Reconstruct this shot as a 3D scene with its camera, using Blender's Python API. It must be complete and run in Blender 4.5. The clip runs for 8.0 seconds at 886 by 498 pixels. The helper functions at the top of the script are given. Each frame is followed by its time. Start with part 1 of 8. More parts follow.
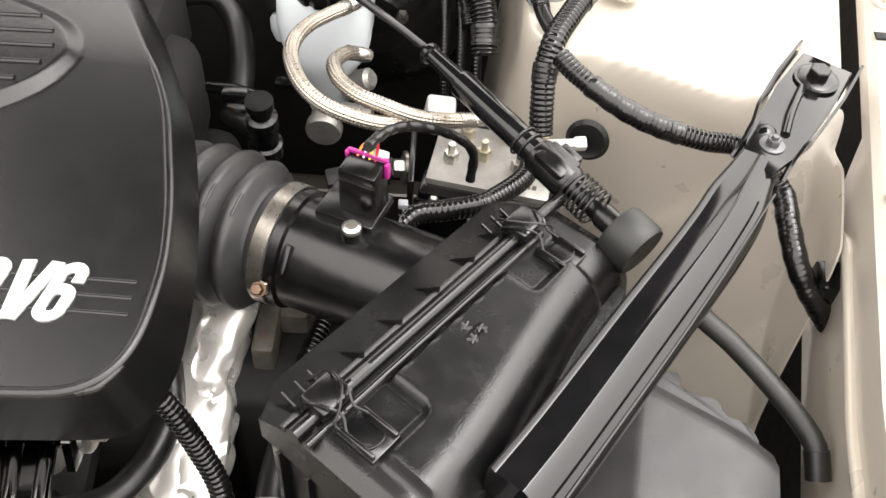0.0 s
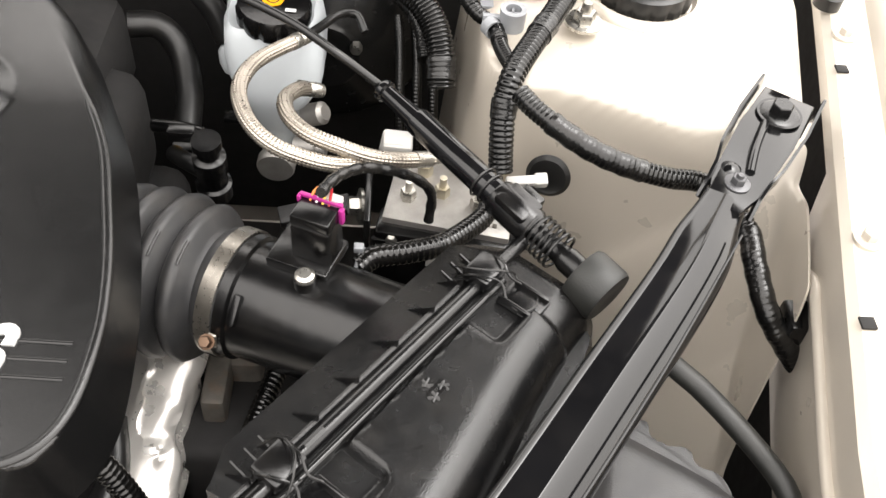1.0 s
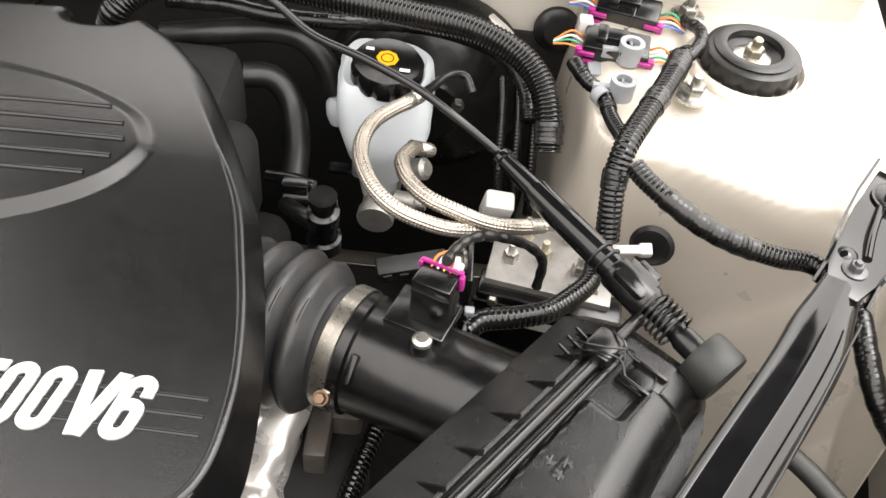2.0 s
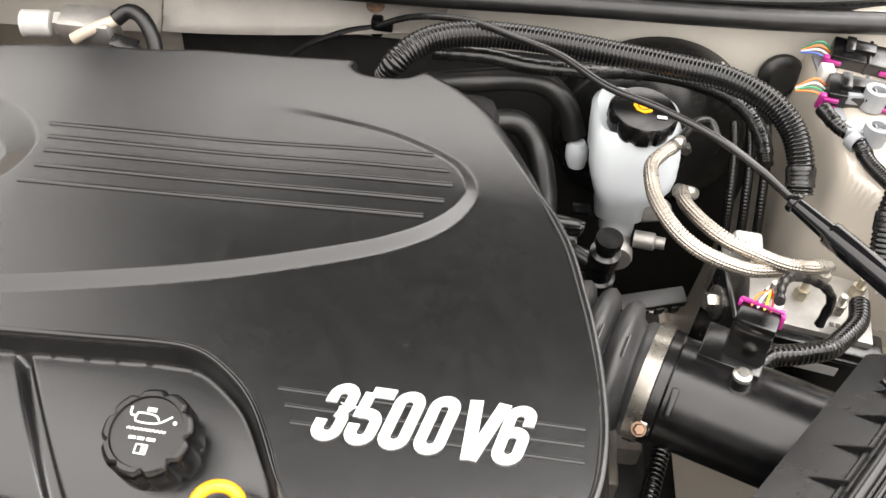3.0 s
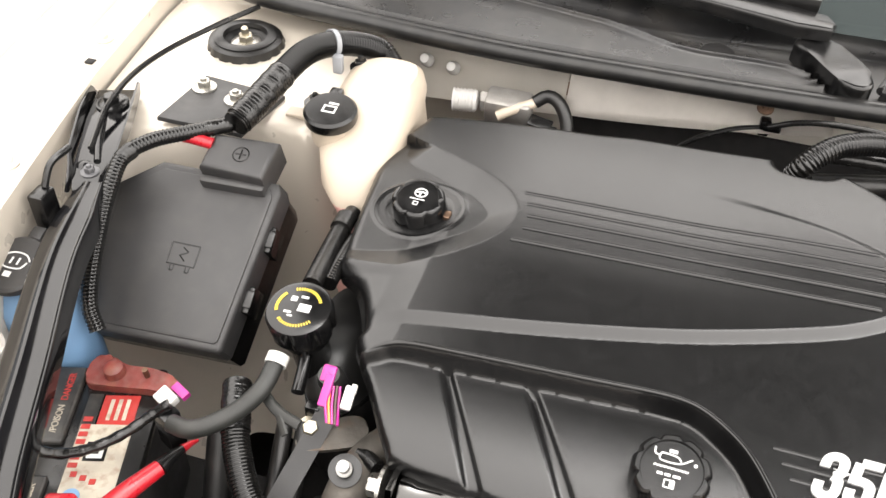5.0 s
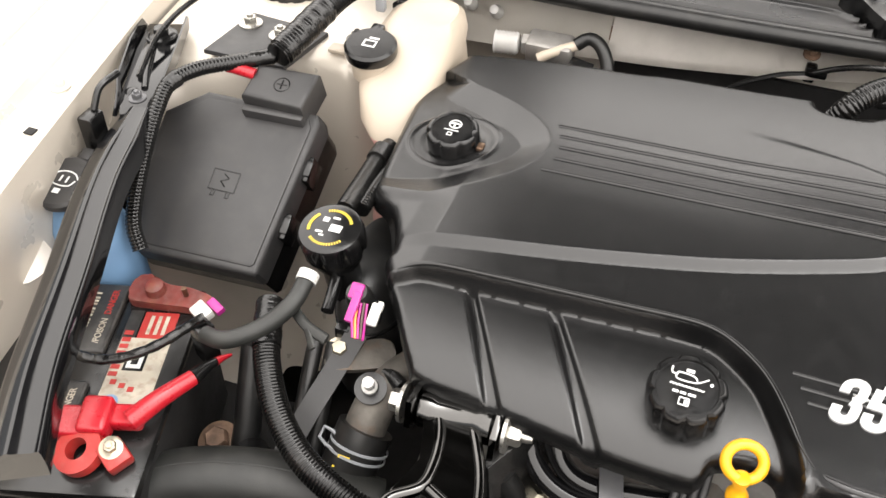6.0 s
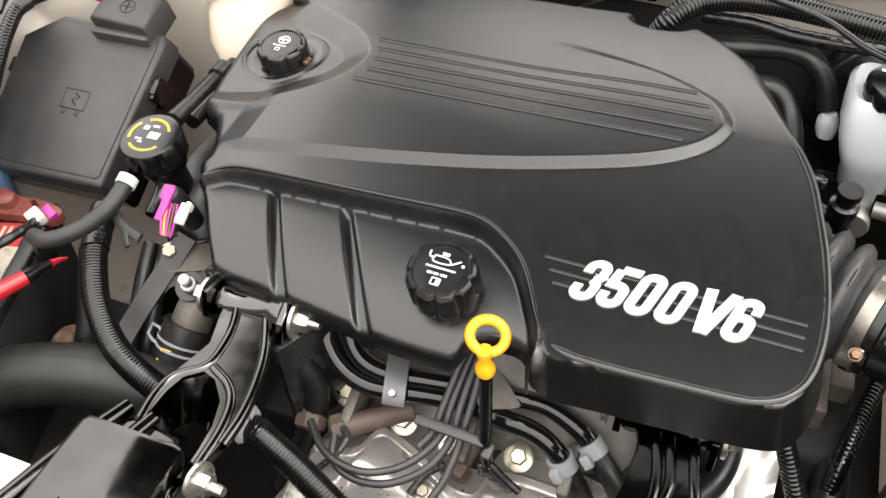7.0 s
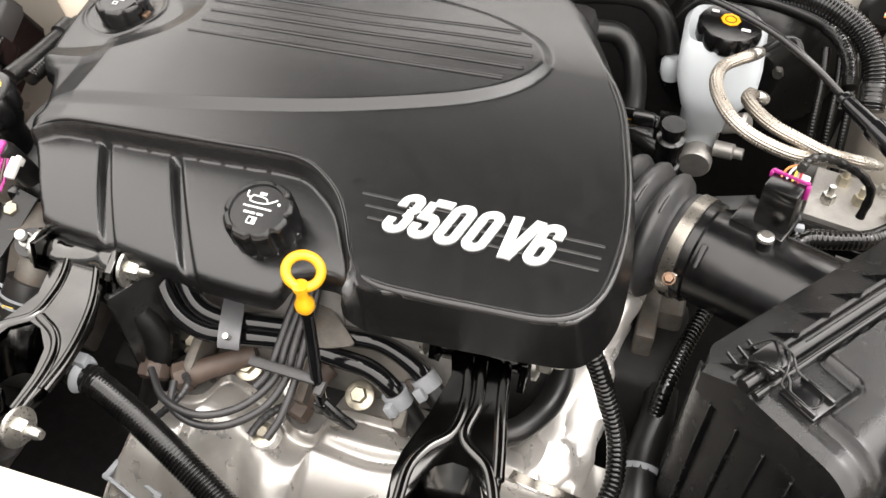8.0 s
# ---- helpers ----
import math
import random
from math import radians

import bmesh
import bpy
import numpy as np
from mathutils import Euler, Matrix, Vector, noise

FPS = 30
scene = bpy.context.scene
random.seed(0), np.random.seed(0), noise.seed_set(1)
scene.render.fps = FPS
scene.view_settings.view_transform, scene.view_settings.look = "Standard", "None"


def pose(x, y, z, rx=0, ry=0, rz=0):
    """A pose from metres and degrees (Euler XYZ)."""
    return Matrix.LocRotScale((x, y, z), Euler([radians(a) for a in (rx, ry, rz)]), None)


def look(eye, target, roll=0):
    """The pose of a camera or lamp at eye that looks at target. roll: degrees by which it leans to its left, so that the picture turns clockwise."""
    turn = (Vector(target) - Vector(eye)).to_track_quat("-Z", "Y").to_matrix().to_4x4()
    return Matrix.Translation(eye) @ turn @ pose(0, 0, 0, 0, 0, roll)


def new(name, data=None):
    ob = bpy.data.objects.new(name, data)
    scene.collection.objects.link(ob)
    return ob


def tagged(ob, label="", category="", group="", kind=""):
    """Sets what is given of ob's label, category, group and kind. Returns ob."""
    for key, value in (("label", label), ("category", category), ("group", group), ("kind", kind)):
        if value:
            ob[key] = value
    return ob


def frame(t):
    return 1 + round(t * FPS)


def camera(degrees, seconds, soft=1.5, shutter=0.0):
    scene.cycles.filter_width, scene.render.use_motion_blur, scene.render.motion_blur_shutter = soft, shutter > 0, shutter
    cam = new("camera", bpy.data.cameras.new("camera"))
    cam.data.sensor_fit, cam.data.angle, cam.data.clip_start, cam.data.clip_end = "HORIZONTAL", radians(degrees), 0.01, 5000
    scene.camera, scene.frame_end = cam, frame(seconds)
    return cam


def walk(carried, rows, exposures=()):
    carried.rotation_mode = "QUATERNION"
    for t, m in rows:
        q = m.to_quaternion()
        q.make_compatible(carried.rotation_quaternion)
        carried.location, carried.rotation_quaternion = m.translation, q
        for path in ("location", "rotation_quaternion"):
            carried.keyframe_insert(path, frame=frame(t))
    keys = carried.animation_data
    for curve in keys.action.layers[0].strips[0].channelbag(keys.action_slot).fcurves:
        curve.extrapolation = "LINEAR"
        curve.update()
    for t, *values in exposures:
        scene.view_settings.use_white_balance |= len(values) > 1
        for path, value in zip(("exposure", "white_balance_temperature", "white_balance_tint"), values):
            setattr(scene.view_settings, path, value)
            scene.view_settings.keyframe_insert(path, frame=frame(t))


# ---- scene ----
SKY, SUN, HOOD_ANGLE = 0.15, 5.2, -52.0
SOFT, SHUTTER = 1.5, 0.0
EXPOSURES = ((0, 1.03), (0.5, 0.94), (1.2, 0.92), (2.5, 1.04), (3.1, 1.25), (3.6, 1.28), (4.7, 1.18), (6, 0.97), (8, 1.14))
cam = camera(53.08, 8.0, SOFT, SHUTTER)
PATH = [
    (0, (0.3823, -0.5454, 1.3278), (0.4311, 0.4314, 0.1253), 5.98),
    (0.5, (0.3803, -0.5291, 1.3239), (0.4822, 0.4575, 0.1328), 6.59),
    (1, (0.3825, -0.5096, 1.3197), (0.5015, 0.4896, 0.1408), 8.15),
    (1.2, (0.3749, -0.5074, 1.3236), (0.4918, 0.5034, 0.1543), 8.74),
    (2.3, (0.2735, -0.4945, 1.3427), (0.2901, 0.5522, 0.1997), 7.59),
    (2.5, (0.2283, -0.5027, 1.3444), (0.2273, 0.5521, 0.2087), 7.13),
    (3, (0.1061, -0.5390, 1.3613), (0.0732, 0.5326, 0.2419), 5.19),
    (3.5, (-0.0159, -0.5875, 1.3879), (-0.0604, 0.4953, 0.2798), 4.13),
    (4, (-0.1064, -0.6242, 1.4191), (-0.1895, 0.4766, 0.3310), 4.13),
    (4.5, (-0.1668, -0.6456, 1.4291), (-0.3587, 0.4661, 0.3662), 3.85),
    (4.7, (-0.1733, -0.6533, 1.4313), (-0.4048, 0.4578, 0.3756), 3.48),
    (5.8, (-0.1519, -0.7041, 1.4139), (-0.5034, 0.3650, 0.3481), 1.82),
    (6, (-0.1317, -0.7051, 1.4008), (-0.4964, 0.3467, 0.3223), 1.28),
    (6.5, (-0.0264, -0.7009, 1.3940), (-0.4087, 0.3090, 0.2822), -0.13),
    (7, (0.0957, -0.7055, 1.3896), (-0.2925, 0.2947, 0.2709), -0.63),
    (7.5, (0.1731, -0.7044, 1.3816), (-0.1960, 0.2908, 0.2520), -0.37),
    (8, (0.2179, -0.7040, 1.3732), (-0.0856, 0.3008, 0.2327), 0.49),
]
walk(cam, [(t, look(eye, target, roll)) for t, eye, target, roll in PATH], EXPOSURES)

# ---- light ----
world = bpy.data.worlds.new("overcast_sky")
scene.world = world
world.use_nodes = True
wt = world.node_tree
sky = wt.nodes.new("ShaderNodeTexSky")
sky.sky_type = "NISHITA"
sky.sun_disc = False
sky.sun_elevation, sky.sun_rotation = radians(70), radians(60)
sky.air_density, sky.dust_density, sky.ozone_density = 2.0, 9.0, 0.6
grey = wt.nodes.new("ShaderNodeHueSaturation")
grey.inputs["Saturation"].default_value = 0.10
wt.links.new(sky.outputs[0], grey.inputs["Color"])
wt.links.new(grey.outputs[0], wt.nodes["Background"].inputs[0])
wt.nodes["Background"].inputs[1].default_value = SKY
sun = new("sun", bpy.data.lights.new("sun", "SUN"))
sun.data.energy, sun.data.angle, sun.data.color = SUN, radians(160), (1.0, 0.93, 0.865)
sun.matrix_world = look((0.8, 0.4, 4.4), (0, 0, 0.8))


# ---- materials ----
def material(name, color, rough=0.5, metal=0.0, grain=0.0, grain_scale=700.0, mottle=0.15, mottle_scale=14.0, coat=0.0, dust=0.0, wear=0.0, sheen_rough=0.05):
    """A surface with fine relief, blotches of a second tone, uneven gloss and, where asked, pale dust or rusty wear."""
    m = bpy.data.materials.new(name)
    m.use_nodes = True
    nt = m.node_tree
    bsdf = nt.nodes["Principled BSDF"]
    co = nt.nodes.new("ShaderNodeTexCoord")

    def noise_of(scale, detail=4.0):
        n = nt.nodes.new("ShaderNodeTexNoise")
        n.inputs["Scale"].default_value, n.inputs["Detail"].default_value = scale, detail
        nt.links.new(co.outputs["Object"], n.inputs["Vector"])
        return n.outputs["Fac"]

    def ramp(fac, lo, hi, a, b):
        r = nt.nodes.new("ShaderNodeMapRange")
        r.inputs[1].default_value, r.inputs[2].default_value, r.inputs[3].default_value, r.inputs[4].default_value = lo, hi, a, b
        nt.links.new(fac, r.inputs[0])
        return r.outputs[0]

    def mix(fac, a, b):
        x = nt.nodes.new("ShaderNodeMix")
        x.data_type = "RGBA"
        nt.links.new(fac, x.inputs["Factor"])
        for value, slot in ((a, x.inputs["A"]), (b, x.inputs["B"])):
            if isinstance(value, tuple):
                slot.default_value = (*value, 1.0)
            else:
                nt.links.new(value, slot)
        return x.outputs["Result"]

    big = noise_of(mottle_scale, 5.0)
    dark = tuple(c * (1 - mottle) for c in color)
    light = tuple(min(1.0, c * (1 + mottle)) for c in color)
    shade = mix(ramp(big, 0.3, 0.7, 0, 1), dark, light)
    if dust:
        shade = mix(ramp(noise_of(mottle_scale * 3.1, 8.0), 0.45, 0.8, 0, dust), shade, (0.20, 0.18, 0.155))
    if wear:
        shade = mix(ramp(noise_of(mottle_scale * 2.3, 9.0), 0.52, 0.7, 0, wear), shade, (0.16, 0.085, 0.045))
    nt.links.new(shade, bsdf.inputs["Base Color"])
    nt.links.new(ramp(noise_of(mottle_scale * 5, 6.0), 0.3, 0.7, max(0.02, rough - sheen_rough), min(1.0, rough + sheen_rough)), bsdf.inputs["Roughness"])
    bsdf.inputs["Metallic"].default_value = metal
    bsdf.inputs["Coat Weight"].default_value = coat
    bsdf.inputs["Coat Roughness"].default_value = 0.08
    if grain:
        bump = nt.nodes.new("ShaderNodeBump")
        bump.inputs["Strength"].default_value, bump.inputs["Distance"].default_value = grain, 0.0006
        nt.links.new(noise_of(grain_scale, 3.0), bump.inputs["Height"])
        nt.links.new(bump.outputs[0], bsdf.inputs["Normal"])
    return m


COVER = material("grained_black_plastic", (0.004, 0.004, 0.0041), 0.25, grain=0.30, grain_scale=1200, mottle=0.1, dust=0.001, sheen_rough=0.02)
RIB = material("polished_black_plastic", (0.006, 0.006, 0.006), 0.16, mottle=0.1, dust=0.02)
PLASTIC = material("black_plastic", (0.003, 0.003, 0.0032), 0.21, grain=0.12, grain_scale=1500, mottle=0.25, dust=0.03, sheen_rough=0.06)
COVER.node_tree.nodes["Principled BSDF"].inputs["IOR"].default_value = 1.58
AIRBOX = material("coarse_black_plastic", (0.0035, 0.0035, 0.0037), 0.25, grain=0.36, grain_scale=900, mottle=0.2, dust=0.03, sheen_rough=0.04)
GREY_PLASTIC = material("dark_grey_plastic", (0.024, 0.0235, 0.024), 0.48, grain=0.25, grain_scale=900, mottle=0.12, dust=0.05, sheen_rough=0.05)
RUBBER = material("black_rubber", (0.006, 0.006, 0.006), 0.38, grain=0.12, mottle=0.3, dust=0.05)
BELLOWS = material("greyed_bellows_rubber", (0.024, 0.024, 0.025), 0.44, grain=0.15, grain_scale=900, mottle=0.2, dust=0.10)
HOSE = material("matt_hose_rubber", (0.010, 0.0105, 0.0095), 0.50, grain=0.2, grain_scale=600, mottle=0.12, dust=0.05, sheen_rough=0.04)
CONDUIT = material("split_conduit_plastic", (0.003, 0.003, 0.003), 0.17, mottle=0.3, dust=0.03)
TAPE = material("harness_tape", (0.004, 0.004, 0.004), 0.23, grain=0.5, grain_scale=420, mottle=0.3, dust=0.05)
ARM = material("oily_black_steel", (0.075, 0.074, 0.072), 0.13, metal=1.0, mottle=0.25, mottle_scale=14, dust=0.02, sheen_rough=0.04)
GLOSS = material("gloss_black_paint", (0.004, 0.004, 0.0045), 0.08, mottle=0.3, coat=0.0, dust=0.012, sheen_rough=0.03)
SATIN = material("satin_black_steel", (0.008, 0.008, 0.008), 0.24, mottle=0.3, dust=0.03)
BODY = material("champagne_body_paint", (0.55, 0.50, 0.43), 0.32, metal=0.22, mottle=0.06, mottle_scale=4, coat=0.35, grain=0.04, sheen_rough=0.06)
BODY_DULL = material("thin_primer_paint", (0.50, 0.47, 0.42), 0.48, metal=0.15, mottle=0.12, mottle_scale=8, dust=0.06, grain=0.1)
BARE = material("bare_zinc_sheet", (0.52, 0.49, 0.45), 0.40, metal=0.35, mottle=0.15, dust=0.1, grain=0.15)
ALLOY = material("cast_aluminium", (0.36, 0.345, 0.325), 0.50, metal=0.75, mottle=0.2, mottle_scale=30, dust=0.2, grain=0.5, grain_scale=320)
DIRTY_ALLOY = material("dirty_cast_aluminium", (0.11, 0.10, 0.088), 0.62, metal=0.5, mottle=0.4, mottle_scale=26, dust=0.25, wear=0.35, grain=0.6, grain_scale=260)
SHIELD = material("heat_shield_sheet", (0.78, 0.75, 0.71), 0.31, metal=0.62, mottle=0.14, mottle_scale=10, dust=0.08, wear=0.08, grain=0.2, grain_scale=120, sheen_rough=0.06)
ZINC = material("zinc_plated_steel", (0.46, 0.445, 0.41), 0.30, metal=0.95, mottle=0.15, mottle_scale=60)
YELLOW_ZINC = material("yellow_passivated_steel", (0.46, 0.42, 0.33), 0.33, metal=0.85, mottle=0.2, mottle_scale=60, wear=0.1)
GREY_STEEL = material("dull_grey_steel", (0.10, 0.10, 0.105), 0.42, metal=0.5, mottle=0.15, mottle_scale=30, dust=0.06)
COWL = material("weathered_cowl_plastic", (0.010, 0.010, 0.0105), 0.30, grain=0.3, grain_scale=700, mottle=0.2, mottle_scale=6, dust=0.10)
BAND = material("dull_stainless_band", (0.27, 0.25, 0.22), 0.30, metal=0.9, mottle=0.2, mottle_scale=50, dust=0.15)
RUSTY = material("rusted_steel", (0.17, 0.105, 0.07), 0.75, metal=0.2, mottle=0.5, mottle_scale=60, grain=0.8, grain_scale=300)
BRAID = material("steel_braid", (0.40, 0.36, 0.31), 0.30, metal=0.9, mottle=0.12, mottle_scale=40)
MILKY = material("milky_polyethylene", (0.46, 0.49, 0.51), 0.38, mottle=0.05, mottle_scale=10, dust=0.04)
TANK = material("aged_polypropylene_tank", (0.44, 0.375, 0.30), 0.42, mottle=0.06, mottle_scale=9, dust=0.03)
COOLANT = material("tank_stained_by_pink_coolant", (0.46, 0.25, 0.22), 0.42, mottle=0.18, mottle_scale=12)
BLUE_TANK = material("blue_washer_fluid_tank", (0.14, 0.25, 0.40), 0.40, mottle=0.12, mottle_scale=12)
PINK = material("magenta_lock_plastic", (0.33, 0.02, 0.18), 0.35, mottle=0.08)
WHITE_PLASTIC = material("white_plastic", (0.50, 0.49, 0.47), 0.40, mottle=0.05, mottle_scale=40, dust=0.05)
CLEAR_GREY = material("pale_grey_nylon", (0.26, 0.27, 0.285), 0.40, mottle=0.1, mottle_scale=40)
YELLOW = material("yellow_nylon", (0.66, 0.31, 0.008), 0.33, mottle=0.06, mottle_scale=30)
YELLOW_PRINT = material("yellow_print", (0.70, 0.52, 0.05), 0.5, mottle=0.1)
WHITE_PRINT = material("white_print", (0.60, 0.60, 0.59), 0.45, mottle=0.05)
SILVER_LETTER = material("silver_white_lettering", (0.45, 0.45, 0.446), 0.34, mottle=0.04)
RED = material("red_vinyl", (0.34, 0.008, 0.016), 0.30, mottle=0.12, mottle_scale=30, dust=0.03)
RED_DIRTY = material("faded_dirty_red_plastic", (0.15, 0.028, 0.022), 0.52, mottle=0.35, mottle_scale=45, dust=0.25, wear=0.4)
RED_LABEL = material("red_label_print", (0.36, 0.024, 0.02), 0.45, mottle=0.15, mottle_scale=50, dust=0.15)
LABEL = material("stained_white_label", (0.42, 0.38, 0.31), 0.55, mottle=0.2, mottle_scale=40, wear=0.55)
DARK_LABEL = material("black_label_film", (0.020, 0.019, 0.018), 0.35, mottle=0.3, mottle_scale=30, dust=0.15)
BOOT = material("brown_plug_boot", (0.075, 0.052, 0.040), 0.60, mottle=0.3, mottle_scale=40, grain=0.2)
WIRE = material("grey_ignition_lead", (0.020, 0.0195, 0.0205), 0.42, mottle=0.2, dust=0.1)
# near black for black parts, and for shade in gaps, holes and depths
BLACK_HOLE = material("black_and_deep_shade", (0.004, 0.0035, 0.0035), 0.8, mottle=0.4, dust=0.02)
INSULATION = material("hood_underside_felt", (0.006, 0.006, 0.006), 0.9, mottle=0.2, grain=0.4, grain_scale=200)
ASPHALT = material("pale_dusty_paving", (0.27, 0.245, 0.225), 0.85, mottle=0.15, mottle_scale=30, grain=0.8, grain_scale=120)
COPPER = material("worn_copper", (0.17, 0.11, 0.075), 0.35, metal=0.9, mottle=0.3, mottle_scale=40, wear=0.3)
GREEN_WIRE = material("green_wire", (0.05, 0.30, 0.14), 0.4)
ORANGE_WIRE = material("orange_wire", (0.70, 0.22, 0.05), 0.4)
WHITE_WIRE = material("white_wire", (0.70, 0.70, 0.68), 0.4)
BLUE_WIRE = material("blue_wire", (0.10, 0.16, 0.50), 0.4)

GLASS = bpy.data.materials.new("tinted_windscreen_glass")
GLASS.use_nodes = True
g = GLASS.node_tree.nodes["Principled BSDF"]
g.inputs["Base Color"].default_value = (0.10, 0.12, 0.12, 1)
g.inputs["Roughness"].default_value = 0.03
g.inputs["Transmission Weight"].default_value = 0.6
g.inputs["IOR"].default_value = 1.5


# ---- builders ----
def root_place(ob):
    p = Vector((0, 0, 0))
    while ob is not None:
        p += ob.location
        ob = ob.parent
    return p


def thing(name, label, category, at, group="", kind=""):
    """An Empty at the base of a thing, which parents its parts."""
    ob = new(name)
    ob.empty_display_size = 0.02
    ob.location = at
    return tagged(ob, label, category, group, kind)


def to_mesh(name, bm, mat, shift=None, angle=38):
    if shift is not None:
        bmesh.ops.translate(bm, vec=-Vector(shift), verts=bm.verts)
    bmesh.ops.recalc_face_normals(bm, faces=bm.faces)
    me = bpy.data.meshes.new(name)
    bm.to_mesh(me)
    bm.free()
    me.polygons.foreach_set("use_smooth", [True] * len(me.polygons))
    me.set_sharp_from_angle(angle=radians(angle))
    me.materials.append(mat)
    return me


def part(name, bm, mat, parent, label="", angle=38):
    """One mesh under a thing or a part; the bmesh is given in world metres."""
    ob = new(name, to_mesh(name, bm, mat, root_place(parent), angle))
    ob.parent = parent
    return tagged(ob, label) if label else ob


def solid(name, bm, mat, label, category, group="", kind="", angle=38):
    """A thing of one mesh, with its origin at the middle of its base."""
    lo = [min(v.co[i] for v in bm.verts) for i in range(3)]
    hi = [max(v.co[i] for v in bm.verts) for i in range(3)]
    at = Vector(((lo[0] + hi[0]) / 2, (lo[1] + hi[1]) / 2, lo[2]))
    ob = new(name, to_mesh(name, bm, mat, at, angle))
    ob.location = at
    return tagged(ob, label, category, group, kind)


def frame_of(at, z=(0, 0, 1), x=(1, 0, 0)):
    """A matrix at a place whose z axis points along z and whose x axis leans to x."""
    z = Vector(z).normalized()
    x = Vector(x) - z * z.dot(Vector(x))
    x = x.normalized() if x.length > 1e-4 else z.orthogonal().normalized()
    y = z.cross(x)
    m = Matrix((x, y, z)).transposed().to_4x4()
    m.translation = Vector(at)
    return m


def join(*bms):
    out = bmesh.new()
    for b in bms:
        me = bpy.data.meshes.new("tmp")
        b.to_mesh(me)
        b.free()
        out.from_mesh(me)
        bpy.data.meshes.remove(me)
    return out


def rbox(size, m=None, r=0.002, seg=2, taper=1.0):
    """A box with rounded edges; it stands on z = 0 of the matrix, centred. taper: how much smaller its top is."""
    bm = bmesh.new()
    bmesh.ops.create_cube(bm, size=1)
    for v in bm.verts:
        k = taper if v.co.z > 0 else 1.0
        v.co = Vector((v.co.x * size[0] * k, v.co.y * size[1] * k, (v.co.z + 0.5) * size[2]))
    if r:
        bmesh.ops.bevel(bm, geom=list(bm.edges), offset=min(r, min(size) * 0.45), segments=seg, profile=0.5, affect="EDGES")
    if m is not None:
        bm.transform(m)
    return bm


def lathe(profile, m=None, seg=32, lobes=0, depth=0.0, lobe_from=0.0):
    """Turns (radius, height) pairs round z. lobes: a scalloped rim."""
    bm = bmesh.new()
    rings = []
    for r, z in profile:
        if r < 1e-6:
            rings.append([bm.verts.new((0, 0, z))])
            continue
        ring = []
        for i in range(seg):
            a = 2 * math.pi * i / seg
            k = r
            if lobes and r > lobe_from:
                k = r - depth * max(0.0, math.cos(lobes * a)) ** 3
            ring.append(bm.verts.new((k * math.cos(a), k * math.sin(a), z)))
        rings.append(ring)
    for a, b in zip(rings, rings[1:]):
        if len(a) == 1 and len(b) == 1:
            continue
        for i in range(seg):
            j = (i + 1) % seg
            if len(a) == 1:
                bm.faces.new((a[0], b[i], b[j]))
            elif len(b) == 1:
                bm.faces.new((a[i], a[j], b[0]))
            else:
                bm.faces.new((a[i], a[j], b[j], b[i]))
    if m is not None:
        bm.transform(m)
    return bm


def curve_points(pts, step, closed=False):
    """Points at even steps along a smooth curve through pts."""
    p = [Vector(q) for q in pts]
    n = len(p)
    dense = []
    count = n if closed else n - 1
    for i in range(count):
        if closed:
            a, b, c, d = p[i - 1], p[i], p[(i + 1) % n], p[(i + 2) % n]
        else:
            b, c = p[i], p[i + 1]
            a = p[i - 1] if i else b * 2 - c
            d = p[i + 2] if i + 2 < n else c * 2 - b
        for k in range(24):
            t = k / 24
            dense.append(0.5 * ((2 * b) + (c - a) * t + (2 * a - 5 * b + 4 * c - d) * t * t + (3 * b - a - 3 * c + d) * t**3))
    dense.append(p[0] if closed else p[-1])
    far = [0.0]
    for a, b in zip(dense, dense[1:]):
        far.append(far[-1] + (b - a).length)
    total = far[-1]
    num = max(2, int(round(total / step)))
    out, k = [], 0
    for i in range(num if closed else num + 1):
        s = total * i / num
        while k < len(far) - 2 and far[k + 1] < s:
            k += 1
        f = (s - far[k]) / max(1e-9, far[k + 1] - far[k])
        out.append(dense[k].lerp(dense[k + 1], min(1.0, f)))
    return out, total


def tube(pts, r, seg=12, step=0.006, closed=False, shape=None, flat=1.0):
    """A pipe along a smooth curve. r: a radius, or a function of the distance and the whole length. flat: how flat it is."""
    line, total = curve_points(pts, step, closed)
    bm = bmesh.new()
    n = len(line)
    rings, up = [], None
    for i, p in enumerate(line):
        a = line[i - 1] if (i or closed) else p
        b = line[(i + 1) % n] if (i < n - 1 or closed) else p
        t = (b - a).normalized()
        up = t.orthogonal().normalized() if up is None else (up - t * t.dot(up)).normalized()
        side = t.cross(up)
        rad = r(total * i / max(1, n - 1), total) if callable(r) else r
        rings.append([bm.verts.new(p + rad * (up * math.cos(2 * math.pi * k / seg) + side * (flat * math.sin(2 * math.pi * k / seg)))) for k in range(seg)])
    pairs = list(zip(rings, rings[1:] + ([rings[0]] if closed else [])))
    for a, b in pairs[: n if closed else n - 1]:
        for k in range(seg):
            j = (k + 1) % seg
            bm.faces.new((a[k], a[j], b[j], b[k]))
    if not closed:
        bm.faces.new(rings[0])
        bm.faces.new(rings[-1][::-1])
    return bm


def conduit(pts, r, pitch=0.0042, depth=0.10, seg=14):
    """Corrugated loom: rounded ribs at an even pitch."""
    def radius(s, total):
        return r * (1 + depth * (abs(math.cos(math.pi * s / pitch)) ** 0.7 - 0.75))
    return tube(pts, radius, seg, pitch / 5)


